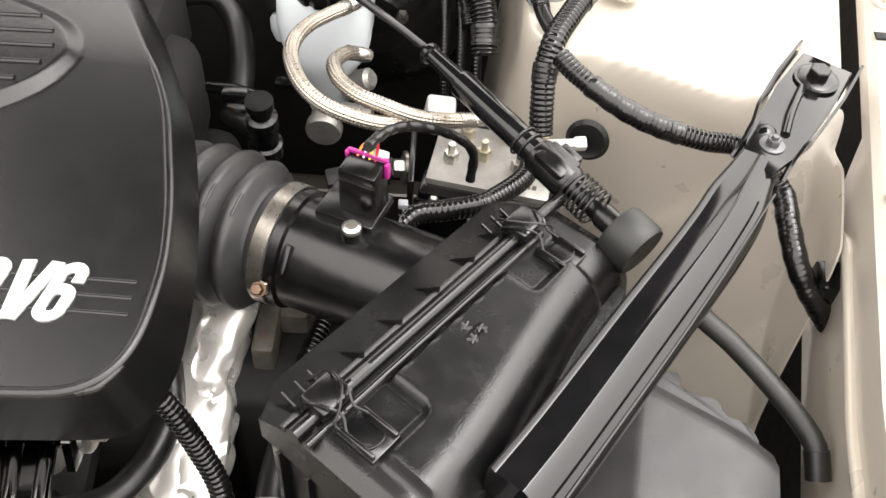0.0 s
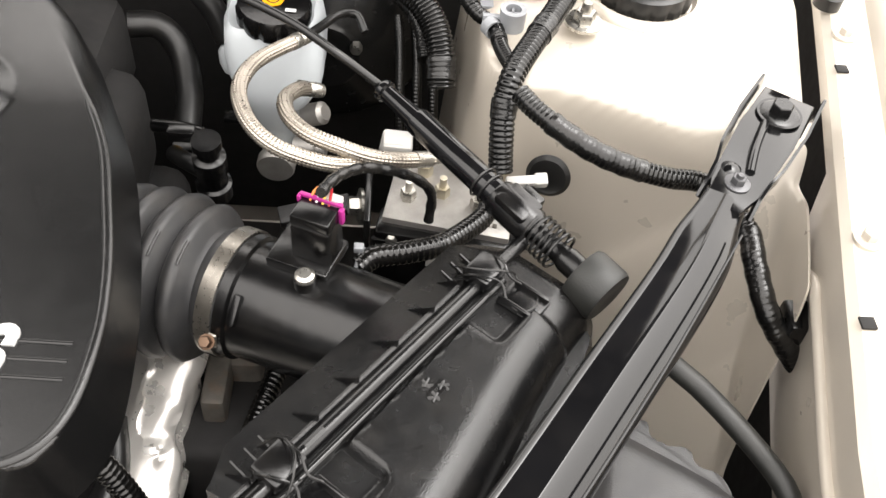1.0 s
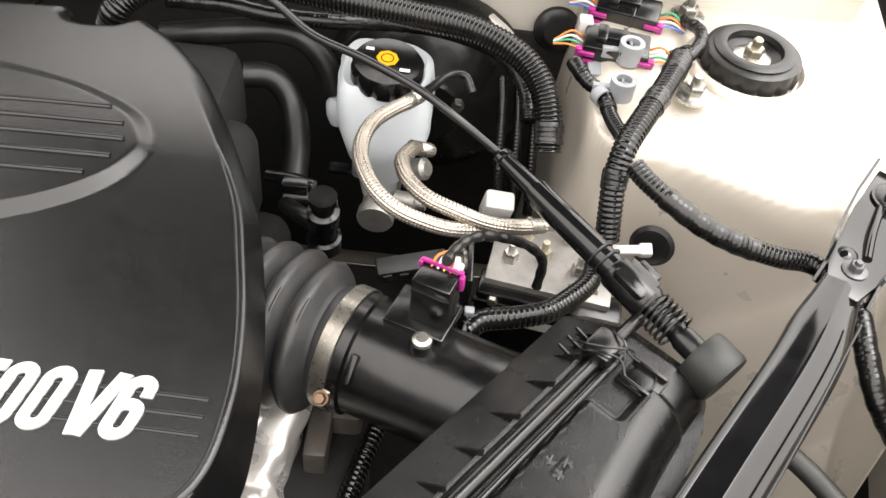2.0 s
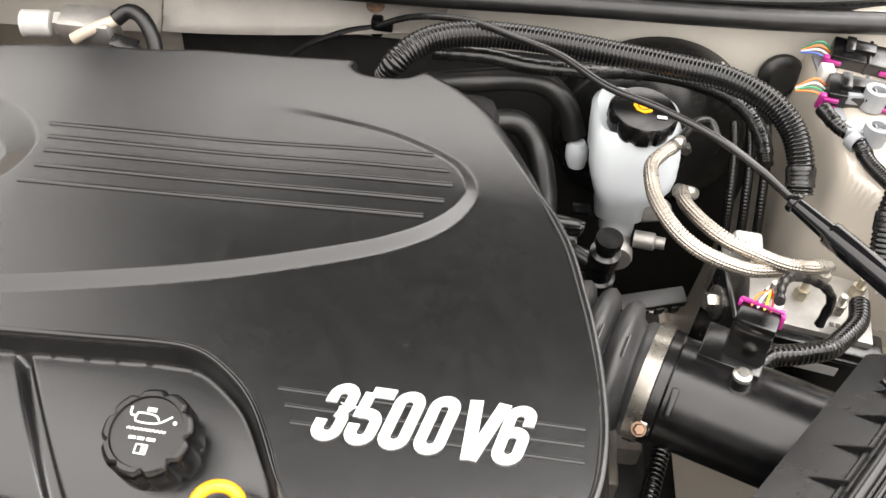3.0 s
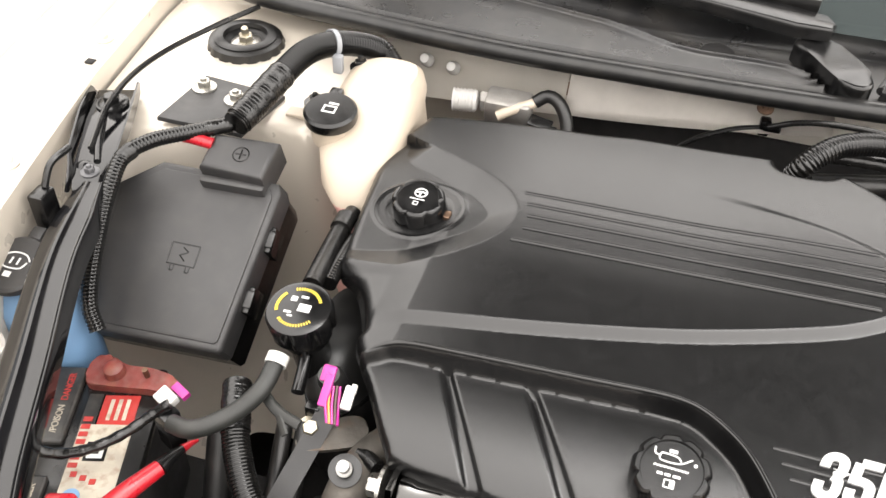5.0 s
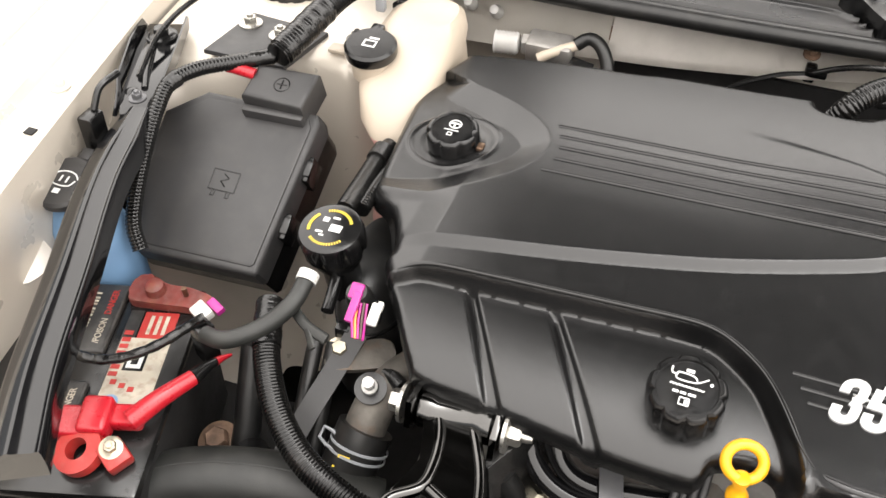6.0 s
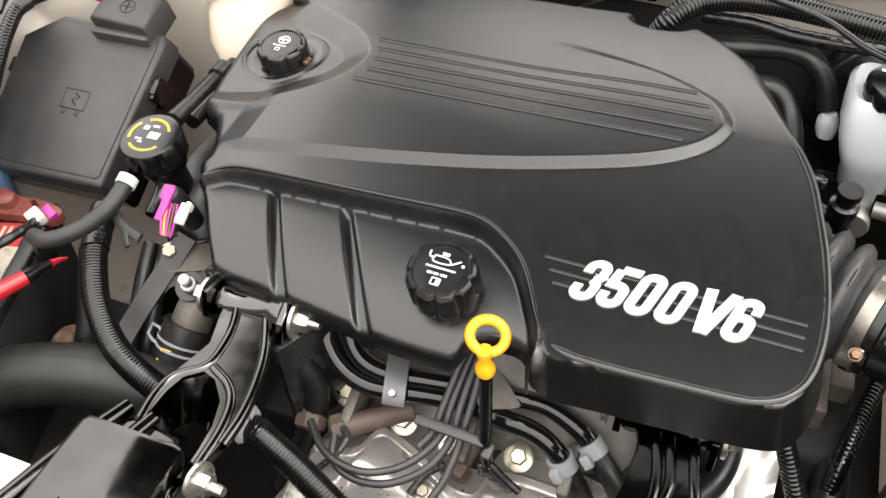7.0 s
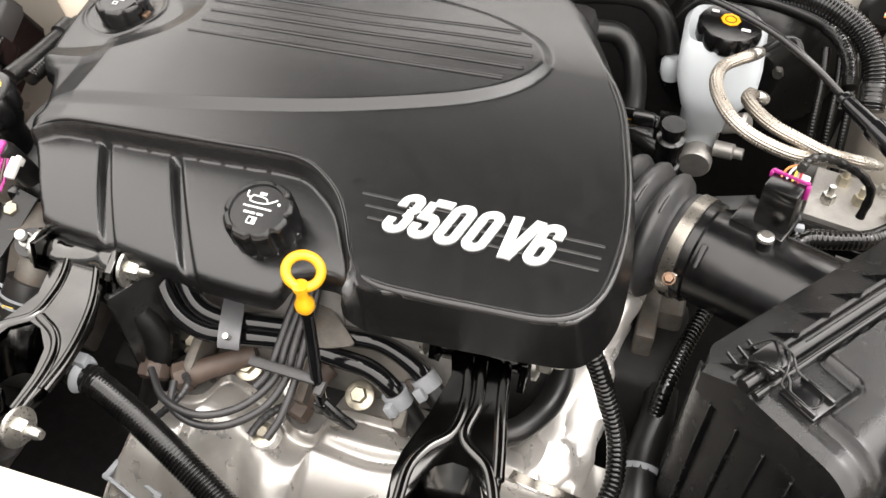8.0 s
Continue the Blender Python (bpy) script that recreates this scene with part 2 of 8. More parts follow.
def taped(pts, r, pitch=0.013, seg=12):
    """A bundle wound with overlapping tape: small saw-tooth steps."""
    def radius(s, total):
        return r * (1 + 0.035 * (s / pitch % 1.0 - 0.5)) + 0.0003 * math.sin(s * 370)
    return tube(pts, radius, seg, pitch / 6)


def braided(pts, r, seg=64):
    """A hose in crossed strands: two opposed spirals stand proud in turn."""
    line, total = curve_points(pts, 0.0009)
    bm = bmesh.new()
    rings, up = [], None
    for i, p in enumerate(line):
        t = (line[min(i + 1, len(line) - 1)] - line[max(i - 1, 0)]).normalized()
        up = t.orthogonal().normalized() if up is None else (up - t * t.dot(up)).normalized()
        side = t.cross(up)
        s = 2 * math.pi * 0.0009 * i / 0.0062
        ring = []
        for k in range(seg):
            g = 2 * math.pi * k / seg
            rad = r * (1 + 0.12 * math.sin(7 * g + s) * math.sin(7 * g - s))
            ring.append(bm.verts.new(p + rad * (up * math.cos(g) + side * math.sin(g))))
        rings.append(ring)
    for a, c in zip(rings, rings[1:]):
        for k in range(seg):
            j = (k + 1) % seg
            bm.faces.new((a[k], a[j], c[j], c[k]))
    return bm


def wire_loom(name, label, pts, r, pitch, wraps, group=""):
    """A corrugated loom with stretches of tape wound over it; wraps: (start, end) as shares of its length."""
    ob = thing(name, label, "wire loom", Vector(pts[len(pts) // 2]) - Vector((0, 0, r)), group)
    part("conduit", conduit(pts, r, pitch, 0.16, 16), CONDUIT, ob)
    line, total = curve_points(pts, 0.004)
    for a, c in wraps:
        cut = line[int(a * len(line)):max(int(a * len(line)) + 3, int(c * len(line)))]
        part("tape_wrap", taped([tuple(q) for q in cut[::3]] + [tuple(cut[-1])], r * 1.10, 0.0045, 16), TAPE, ob, "shiny wound tape")
    return ob


def prism(poly, z0, z1, m=None, r=0.0, seg=2, top_scale=1.0):
    """A flat outline raised from z0 to z1, with its top edge rounded by r."""
    bm = bmesh.new()
    cx = sum(p[0] for p in poly) / len(poly)
    cy = sum(p[1] for p in poly) / len(poly)
    lo = [bm.verts.new((x, y, z0)) for x, y in poly]
    hi = [bm.verts.new((cx + (x - cx) * top_scale, cy + (y - cy) * top_scale, z1)) for x, y in poly]
    n = len(poly)
    bm.faces.new(lo[::-1])
    top = bm.faces.new(hi)
    for i in range(n):
        j = (i + 1) % n
        bm.faces.new((lo[i], lo[j], hi[j], hi[i]))
    if r:
        bmesh.ops.bevel(bm, geom=list(top.edges), offset=r, segments=seg, profile=0.5, affect="EDGES")
    if m is not None:
        bm.transform(m)
    return bm


def smooth_outline(pts, step=0.003):
    """A closed outline rounded through flat points."""
    return [(p.x, p.y) for p in curve_points([(x, y, 0) for x, y in pts], step, True)[0]]


def plate(poly, thick, m, r=0.0008):
    return prism(poly, 0.0, thick, m, r, 1)


def strip(pts, width, thick, up=(0, 0, 1), step=0.006):
    """A bent flat strap along a curve."""
    line, _ = curve_points(pts, step)
    bm = bmesh.new()
    rings = []
    for i, p in enumerate(line):
        t = (line[min(i + 1, len(line) - 1)] - line[max(i - 1, 0)]).normalized()
        side = t.cross(Vector(up)).normalized()
        nrm = side.cross(t)
        rings.append([bm.verts.new(p + side * (a * width / 2) + nrm * (b * thick / 2)) for a, b in ((-1, -1), (1, -1), (1, 1), (-1, 1))])
    for a, b in zip(rings, rings[1:]):
        for k in range(4):
            j = (k + 1) % 4
            bm.faces.new((a[k], a[j], b[j], b[k]))
    bm.faces.new(rings[0])
    bm.faces.new(rings[-1][::-1])
    return bm


def hex_head(m, r, h, seg=6):
    bm = lathe([(0, 0), (r, 0), (r, h * 0.82), (r * 0.86, h), (0, h)], None, seg)
    bm.transform(m)
    return bm


def bolt(name, at, axis, r, parent=None, mat=None, label="", length=0.0, group=""):
    """A flanged hexagon bolt or nut with its washer; length: a stud that stands out of it."""
    mat = mat or ZINC
    m = frame_of(at, axis)
    washer = lathe([(0, -0.001), (r * 1.75, -0.001), (r * 1.75, r * 0.22), (r * 1.45, r * 0.34), (0, r * 0.34)], m, 24)
    head = hex_head(m @ Matrix.Translation((0, 0, r * 0.33)), r, r * 0.95)
    pieces = [washer, head]
    if length:
        pieces.append(lathe([(0, r), (r * 0.52, r), (r * 0.52, length * 0.8), (r * 0.40, length), (0, length)], m, 16))
    bm = join(*pieces)
    if parent is not None:
        return part(name, bm, mat, parent, label)
    return solid(name, bm, mat, label, "bolt", group)


def smoothstep(a, b, x):
    t = min(1.0, max(0.0, (x - a) / (b - a)))
    return t * t * (3 - 2 * t)


def text_mesh(words, size, m, extrude=0.001, bold=0.0, stretch=1.0, slant=0.0, spacing=0.95):
    """Words in the built-in font as a bmesh, centred on the matrix."""
    cu = bpy.data.curves.new("words", "FONT")
    cu.body, cu.size, cu.extrude, cu.offset, cu.shear = words, size, extrude, bold, slant
    cu.align_x, cu.align_y = "CENTER", "CENTER"
    cu.resolution_u = 3
    cu.space_character = spacing
    ob = bpy.data.objects.new("words", cu)
    scene.collection.objects.link(ob)
    bpy.context.view_layer.update()
    me = bpy.data.meshes.new_from_object(ob.evaluated_get(bpy.context.evaluated_depsgraph_get()))
    bpy.data.objects.remove(ob)
    bm = bmesh.new()
    bm.from_mesh(me)
    bm.transform(m @ Matrix.Diagonal((stretch, 1, 1, 1)))
    return bm


def bars(rows, m, h=0.0006):
    """Print as small raised bars: rows of (x, y, length, height)."""
    return join(*[rbox((w, t, h), m @ Matrix.Translation((x, y, 0)), 0) for x, y, w, t in rows])


# ---- the setting: ground, body shell, cowl, windscreen, unseen open hood ----
def grid_surface(nx, ny, place):
    """A sheet of nx by ny quads; place(i, j) gives the corner's position from 0..1, 0..1."""
    bm = bmesh.new()
    vs = [[bm.verts.new(place(i / nx, j / ny)) for j in range(ny + 1)] for i in range(nx + 1)]
    for i in range(nx):
        for j in range(ny):
            bm.faces.new((vs[i][j], vs[i + 1][j], vs[i + 1][j + 1], vs[i][j + 1]))
    return bm


def structure(name, bm, mat, label, category, angle=38):
    return solid(name, bm, mat, label, category, kind="structure", angle=angle)


structure("ground", grid_surface(24, 24, lambda a, b: (-120 + 240 * a, -120 + 240 * b, 0)), ASPHALT, "pale dusty paved ground under the car", "ground")

MID = -0.021  # the car's centre line


def tower_height(x, y):
    """The wheel house with its strut tower, for the car's side at +x."""
    base = 0.30 + 1.30 * (x - 0.44) - 0.06 * smoothstep(0.0, -0.45, y)
    top = 0.822
    # rounded footprint of the tower
    front = 0.110 - 0.05 * smoothstep(0.52, 0.72, x)
    dx = max(0.0, 0.518 - x)
    dy = max(0.0, front + 0.06 - y)
    d = math.hypot(dx, dy * 0.9)
    inside = 1.0 - smoothstep(0.042, 0.080, d)
    foot = 0.13 * (1.0 - smoothstep(0.07, 0.17, d)) * (1 - inside) * smoothstep(0.50, 0.60, x)
    # shoulder that rounds the rim
    rim = 0.010 * smoothstep(0.022, 0.045, d)
    return base + (top - base) * inside + foot - rim * inside


def apron(side):
    """Wheel house and strut tower in one pressed sheet."""
    def place(a, b):
        y = -0.52 + 1.05 * b
        x0 = 0.430 + 0.11 * smoothstep(0.06, -0.06, y)
        gap = 0.003 + (side > 0) * (0.007 * smoothstep(-0.02, -0.22, y) + 0.008 * smoothstep(-0.01, 0.02, y))
        x = x0 + (edge_at(y, side) - gap - x0) * a
        z = tower_height(x, y)
        # flange turned up along the fender
        z += (side > 0) * max(0.0, 0.806 - z) * smoothstep(0.955, 0.99, a) * smoothstep(-0.16, -0.09, y)
        return (x if side > 0 else 2 * MID - x, y, z)
    return grid_surface(100, 230, place)


def edge_at(y, side=-1):
    """The inner edge of the fender, which draws in towards the front."""
    pts = [(-0.60, 0.640), (-0.255, 0.690), (-0.07, 0.728), (0.104, 0.762), (0.30, 0.785), (0.70, 0.80)]
    if side > 0:
        pts = [(-0.60, 0.630), (-0.254, 0.685), (-0.130, 0.715), (-0.005, 0.746), (0.122, 0.777), (0.255, 0.808), (0.70, 0.86)]
    for (y0, x0), (y1, x1) in zip(pts, pts[1:]):
        if y <= y1:
            return x0 + (x1 - x0) * (y - y0) / (y1 - y0)
    return pts[-1][1]


def fender(side):
    """Inner flange, ledge, raised lip and the outer skin, in one swept sheet."""
    profile = [(0.020, 0.655), (0.008, 0.72), (0.0, 0.835), (0.0, 0.850), (0.006, 0.857), (0.034, 0.858), (0.040, 0.861), (0.045, 0.872), (0.052, 0.877), (0.088, 0.878), (0.100, 0.874),
               (0.108, 0.866), (0.112, 0.858), (0.116, 0.866), (0.124, 0.874), (0.140, 0.872), (0.165, 0.845), (0.185, 0.77), (0.195, 0.60), (0.190, 0.30)]

    def place(a, b):
        y = -0.56 + 1.30 * b
        k = a * (len(profile) - 1)
        i = min(int(k), len(profile) - 2)
        (d0, z0), (d1, z1) = profile[i], profile[i + 1]
        f = k - i
        x = edge_at(y, side) + d0 + (d1 - d0) * f + (0.05 if d0 > 0.1 else 0.02) * smoothstep(0.0, -0.5, y) * d0 / 0.1
        if side > 0 and y > 0.0:
            z0, z1 = max(z0, 0.826), max(z1, 0.828)
        z = z0 + (z1 - z0) * f - (0.02 * smoothstep(-0.2, -0.56, y))
        return (x if side > 0 else 2 * MID - x, y, z)
    return grid_surface(len(profile) - 1, 60, place)


for word, side in (("right", 1), ("left", -1)):
    structure("apron_" + word, apron(side), BODY, "champagne painted wheel house with a rounded strut tower", "wheel house", 60)
    structure("fender_" + word, fender(side), BODY, "champagne painted fender edge with a folded flange", "fender", 30)

# black sheets stand in for shade in the gap along the fender
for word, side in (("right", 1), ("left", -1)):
    def black_sheet_place(a, b, side=side):
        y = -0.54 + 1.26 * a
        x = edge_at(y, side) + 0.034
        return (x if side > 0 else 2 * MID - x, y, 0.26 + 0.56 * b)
    structure("gap_shade_" + word, grid_surface(20, 4, black_sheet_place), BLACK_HOLE, "black sheet giving the shade behind the wheel house", "liner")

structure("fender_bead", tube([(edge_at(y, 1) + 0.0015, y, 0.802 - 0.02 * smoothstep(-0.09, -0.06, y)) for y in np.linspace(-0.06, -0.34, 12)], 0.0055, 12, 0.01), BODY, "pressed stiffening bead along the fender flange", "fender")

# front panel that carries the lock, with a rolled rear edge
front_outline = [(0.0, 0.0), (0.02, 0.006), (0.035, 0.0), (0.08, -0.03), (0.22, -0.06), (0.25, -0.14)]
structure("front_panel", grid_surface(60, 5, lambda a, b: (-0.70 + 1.36 * a, -0.478 + front_outline[round(b * 5)][1] - front_outline[round(b * 5)][0] * 0.9, 0.740 + (0.012, 0.018, 0.02, 0.02, 0.0, -0.3)[round(b * 5)])),
          BODY, "champagne painted front cross panel", "body panel")

# firewall, its overlapping plate and the black felt below
structure("firewall", rbox((1.50, 0.012, 0.52), Matrix.Translation((MID, 0.372, 0.33)), 0.002), BODY_DULL, "dull champagne painted firewall", "firewall")
structure("firewall_felt", rbox((0.84, 0.008, 0.40), Matrix.Translation((0.16, 0.360, 0.37)), 0.003), BLACK_HOLE, "black felt lining on the firewall", "lining")
def beam_place(a, b, x0, x1, low0, low1):
    """The slanted upper beam of the firewall; its lower edge rises to the right."""
    low = low0 + (low1 - low0) * a ** 1.4
    return (x0 + (x1 - x0) * a, 0.322 + 0.046 * b ** 0.8, low + (0.848 - low) * b)


for name, mat, label, ends in (("firewall_plate", BARE, "bare grey sheet lapped over the firewall", (-0.268, 0.06, 0.772, 0.812)), ("firewall_beam", BODY_DULL, "champagne painted beam under the cowl", (-0.56, -0.27, 0.755, 0.770))):
    sheet = grid_surface(24, 8, lambda a, b: beam_place(a, b, *ends))
    bmesh.ops.solidify(sheet, geom=list(sheet.faces), thickness=0.002)
    structure(name, sheet, mat, label, "body panel", 50)
structure("cowl_side_right", rbox((0.36, 0.10, 0.10), Matrix.Translation((0.60, 0.42, 0.765)), 0.012, 3), BODY, "champagne painted cowl corner", "body panel")
structure("cowl_side_left", rbox((0.30, 0.10, 0.10), Matrix.Translation((-0.66, 0.435, 0.765)), 0.012, 3), BODY, "champagne painted cowl corner", "body panel")

# black sheets stand in for shade at the bottom and front of the bay
structure("bay_floor_shade", rbox((1.60, 1.05, 0.02), Matrix.Translation((MID, -0.10, 0.24)), 0.0), BLACK_HOLE, "near black sheet for the shade low in the engine bay", "floor")
structure("front_shade_wall", rbox((1.34, 0.02, 0.46), Matrix.Translation((MID, -0.565, 0.26)), 0.0), BLACK_HOLE, "added black wall keeping the front of the bay in shade", "wall")

# weather strip, cowl panel, grille, windscreen
seal_path = [(-0.84, 0.42, 0.860), (-0.74, 0.345, 0.860), (-0.65, 0.323, 0.860), (-0.52, 0.312, 0.860), (-0.35, 0.302, 0.860), (-0.19, 0.304, 0.860), (-0.08, 0.307, 0.860), (0.05, 0.314, 0.860), (0.20, 0.326, 0.860), (0.33, 0.334, 0.860), (0.43, 0.342, 0.860), (0.55, 0.358, 0.860), (0.67, 0.381, 0.860), (0.78, 0.43, 0.860)]
SEAL = thing("cowl_seal", "black rubber weather strip along the cowl edge", "weather strip", (0.0, 0.305, 0.845), kind="structure")
part("bulb", tube(seal_path, 0.0125, 14, 0.012), RUBBER, SEAL)
part("lip", strip([(x, y + 0.014, z - 0.004) for x, y, z in seal_path], 0.036, 0.005, step=0.012), RUBBER, SEAL)


def cowl_y(x):
    return float(np.interp(x, [p[0] for p in seal_path], [p[1] for p in seal_path]))


def cowl_place(a, b):
    """A flat shelf behind the seal, a crease, and a sunken channel that the wipers lie in."""
    x = -0.82 + 1.58 * a
    y = cowl_y(x) + 0.016 + 0.16 * b
    crease = float(np.interp(x, (-0.82, -0.40, -0.235, -0.20, -0.146, -0.115, -0.045, -0.007, 0.016, 0.041, 0.07), (0.52, 0.440, 0.412, 0.400, 0.379, 0.374, 0.377, 0.376, 0.366, 0.332, 0.30)))
    z = 0.856 + 0.012 * smoothstep(0.0, 0.05, b) - 0.014 * smoothstep(0.0, 0.007, y - crease) + 0.003 * math.exp(-((y - crease + 0.003) / 0.004) ** 2)
    return (x, y, z + 0.022 * smoothstep(0.70, 1.0, b))


structure("cowl_panel", grid_surface(200, 80, cowl_place), COWL, "dark grey moulded cowl panel below the windscreen", "cowl panel")
structure("windscreen", grid_surface(12, 8, lambda a, b: (-0.70 + 1.36 * a, 0.462 + 0.05 * (2 * a - 1) ** 2 + 0.74 * b, 0.878 + 0.41 * b)), GLASS, "dark windscreen glass above the cowl", "windscreen")
# unseen black panel added to darken the glass from behind
structure("dashboard", rbox((1.44, 1.20, 0.02), Matrix.Translation((MID, 1.09, 0.845)), 0.0), BLACK_HOLE, "unseen black dashboard that keeps the windscreen dark", "dashboard")


# unseen cabin, closed and blackened to darken reflections from the rear
cabin = thing("cabin", "unseen dark car cabin behind the windscreen, closed off for darker reflections", "cabin", (MID, 2.0, 0.30), kind="structure")
part("roof", rbox((1.46, 1.68, 0.03), Matrix.Translation((MID, 2.01, 1.30)), 0.01), BODY, cabin)
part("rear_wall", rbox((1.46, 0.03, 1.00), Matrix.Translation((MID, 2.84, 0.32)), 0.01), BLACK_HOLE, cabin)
for side in (-1, 1):
    part("side_wall", rbox((0.03, 1.95, 0.62), Matrix.Translation((MID + side * 0.76, 1.88, 0.30)), 0.01), BODY, cabin)
    part("window_blackout", rbox((0.012, 2.0, 0.62), Matrix.Translation((MID + side * 0.735, 1.84, 0.98)), 0.004), BLACK_HOLE, cabin)

# the unseen hood is held open over the engine on added hinge arms, its rear edge lifted clear of the cowl
# sized and placed to darken what the parts below reflect from above
HOOD_AT = (MID, 0.84, 1.67)
hood = thing("hood", "unseen open champagne hood with a black felt pad, placed to darken reflections", "hood", HOOD_AT, kind="structure")
hood_turn = Matrix.Translation(HOOD_AT) @ Matrix.Rotation(radians(HOOD_ANGLE), 4, "X")
part("outer_skin", rbox((2.04, 1.36, 0.006), hood_turn @ Matrix.Translation((0, -0.68, 0.03)), 0.003), BODY, hood)
part("felt_pad", rbox((2.0, 1.32, 0.016), hood_turn @ Matrix.Translation((0, -0.68, 0.018)), 0.006), INSULATION, hood)
for side in (-1, 1):
    part("hinge_arm", strip([(MID + side * 0.77, 0.60, 0.84), (MID + side * 0.76, 0.68, 1.10), (MID + side * 0.74, 0.84, 1.66)], 0.03, 0.005, step=0.03), BODY, hood)


# ---- engine cover ----
U, V, W = Vector((0.9959, -0.0696, 0.0581)), Vector((0.0622, 0.9906, 0.1215)), Vector((-0.0660, -0.1174, 0.9909))
CM = Matrix((U, V, W)).transposed().to_4x4()
CM.translation = Vector((0, -0.1, 0.85))

outer_pts = [(-0.428, 0.258), (-0.370, 0.266), (-0.306, 0.269), (-0.235, 0.273), (-0.190, 0.281), (-0.110, 0.285), (-0.046, 0.290), (-0.037, 0.287), (-0.034, 0.276), (-0.024, 0.267), (-0.006, 0.264), (0.014, 0.267), (0.024, 0.275), (0.034, 0.281), (0.048, 0.273), (0.080, 0.248), (0.121, 0.202), (0.165, 0.135), (0.199, 0.075),
             (0.220, 0.010), (0.233, -0.050), (0.239, -0.105), (0.237, -0.138), (0.226, -0.166), (0.203, -0.184), (0.138, -0.192), (0.078, -0.197), (0.030, -0.200), (0.012, -0.188), (0.004, -0.170), (-0.012, -0.166), (-0.042, -0.172), (-0.052, -0.188), (-0.066, -0.193), (-0.134, -0.193),
             (-0.227, -0.186), (-0.300, -0.182), (-0.318, -0.168), (-0.350, -0.124), (-0.378, -0.088), (-0.378, -0.070), (-0.388, -0.046), (-0.406, -0.019), (-0.430, -0.003), (-0.442, 0.030), (-0.451, 0.097), (-0.458, 0.168), (-0.448, 0.196), (-0.436, 0.240)]
fold_pts = [(-0.420, -0.130), (-0.360, -0.097), (-0.334, -0.084), (-0.270, -0.080), (-0.160, -0.073), (-0.100, -0.069), (-0.070, -0.071), (-0.045, -0.084), (-0.022, -0.103), (-0.002, -0.132), (0.012, -0.157), (0.020, -0.185), (0.020, -0.240)]
ridge_pts = [(-0.480, -0.084), (-0.410, -0.073), (-0.341, -0.062), (-0.254, -0.048), (-0.163, -0.029), (-0.073, -0.006), (0.017, 0.025), (0.060, 0.045), (0.088, 0.066), (0.104, 0.089), (0.107, 0.112), (0.088, 0.141), (0.045, 0.164), (0.0, 0.178), (-0.085, 0.194), (-0.20, 0.205), (-0.32, 0.212), (-0.48, 0.216)]
crescent_pts = [(-0.401, 0.189), (-0.350, 0.167), (-0.305, 0.141), (-0.280, 0.112), (-0.277, 0.088), (-0.287, 0.062), (-0.309, 0.038), (-0.345, 0.014), (-0.405, -0.005), (-0.45, -0.01)]


def flat_curve(pts, step=0.003, closed=False):
    return np.array([(p.x, p.y) for p in curve_points([(x, y, 0) for x, y in pts], step, closed)[0]])


def distance_to(points, line):
    """Distance of each point to a dense line, and the side of it (left: plus)."""
    near, side, index = np.empty(len(points)), np.empty(len(points)), np.empty(len(points), int)
    tang = np.gradient(line, axis=0)
    for s in range(0, len(points), 4000):
        d = points[s:s + 4000, None] - line[None]
        k = (d ** 2).sum(-1).argmin(1)
        v = d[np.arange(len(k)), k]
        near[s:s + 4000] = np.hypot(v[:, 0], v[:, 1])
        side[s:s + 4000] = np.sign(tang[k, 0] * v[:, 1] - tang[k, 1] * v[:, 0])
        index[s:s + 4000] = k
    return near, side, index


def steps(a, b, x):
    t = np.clip((x - a) / (b - a), 0, 1)
    return t * t * (3 - 2 * t)


def inside_of(points, poly):
    x, y = points[:, 0], points[:, 1]
    odd = np.zeros(len(points), bool)
    for (x0, y0), (x1, y1) in zip(poly, np.roll(poly, -1, axis=0)):
        cross = (y0 > y) != (y1 > y)
        with np.errstate(divide="ignore", invalid="ignore"):
            odd ^= cross & (x < (x1 - x0) * (y - y0) / (y1 - y0) + x0)
    return odd


OUTER, FOLD, RIDGE, CRES = flat_curve(outer_pts, 0.002, True), flat_curve(fold_pts, 0.002), flat_curve(ridge_pts, 0.002), flat_curve(crescent_pts, 0.002)


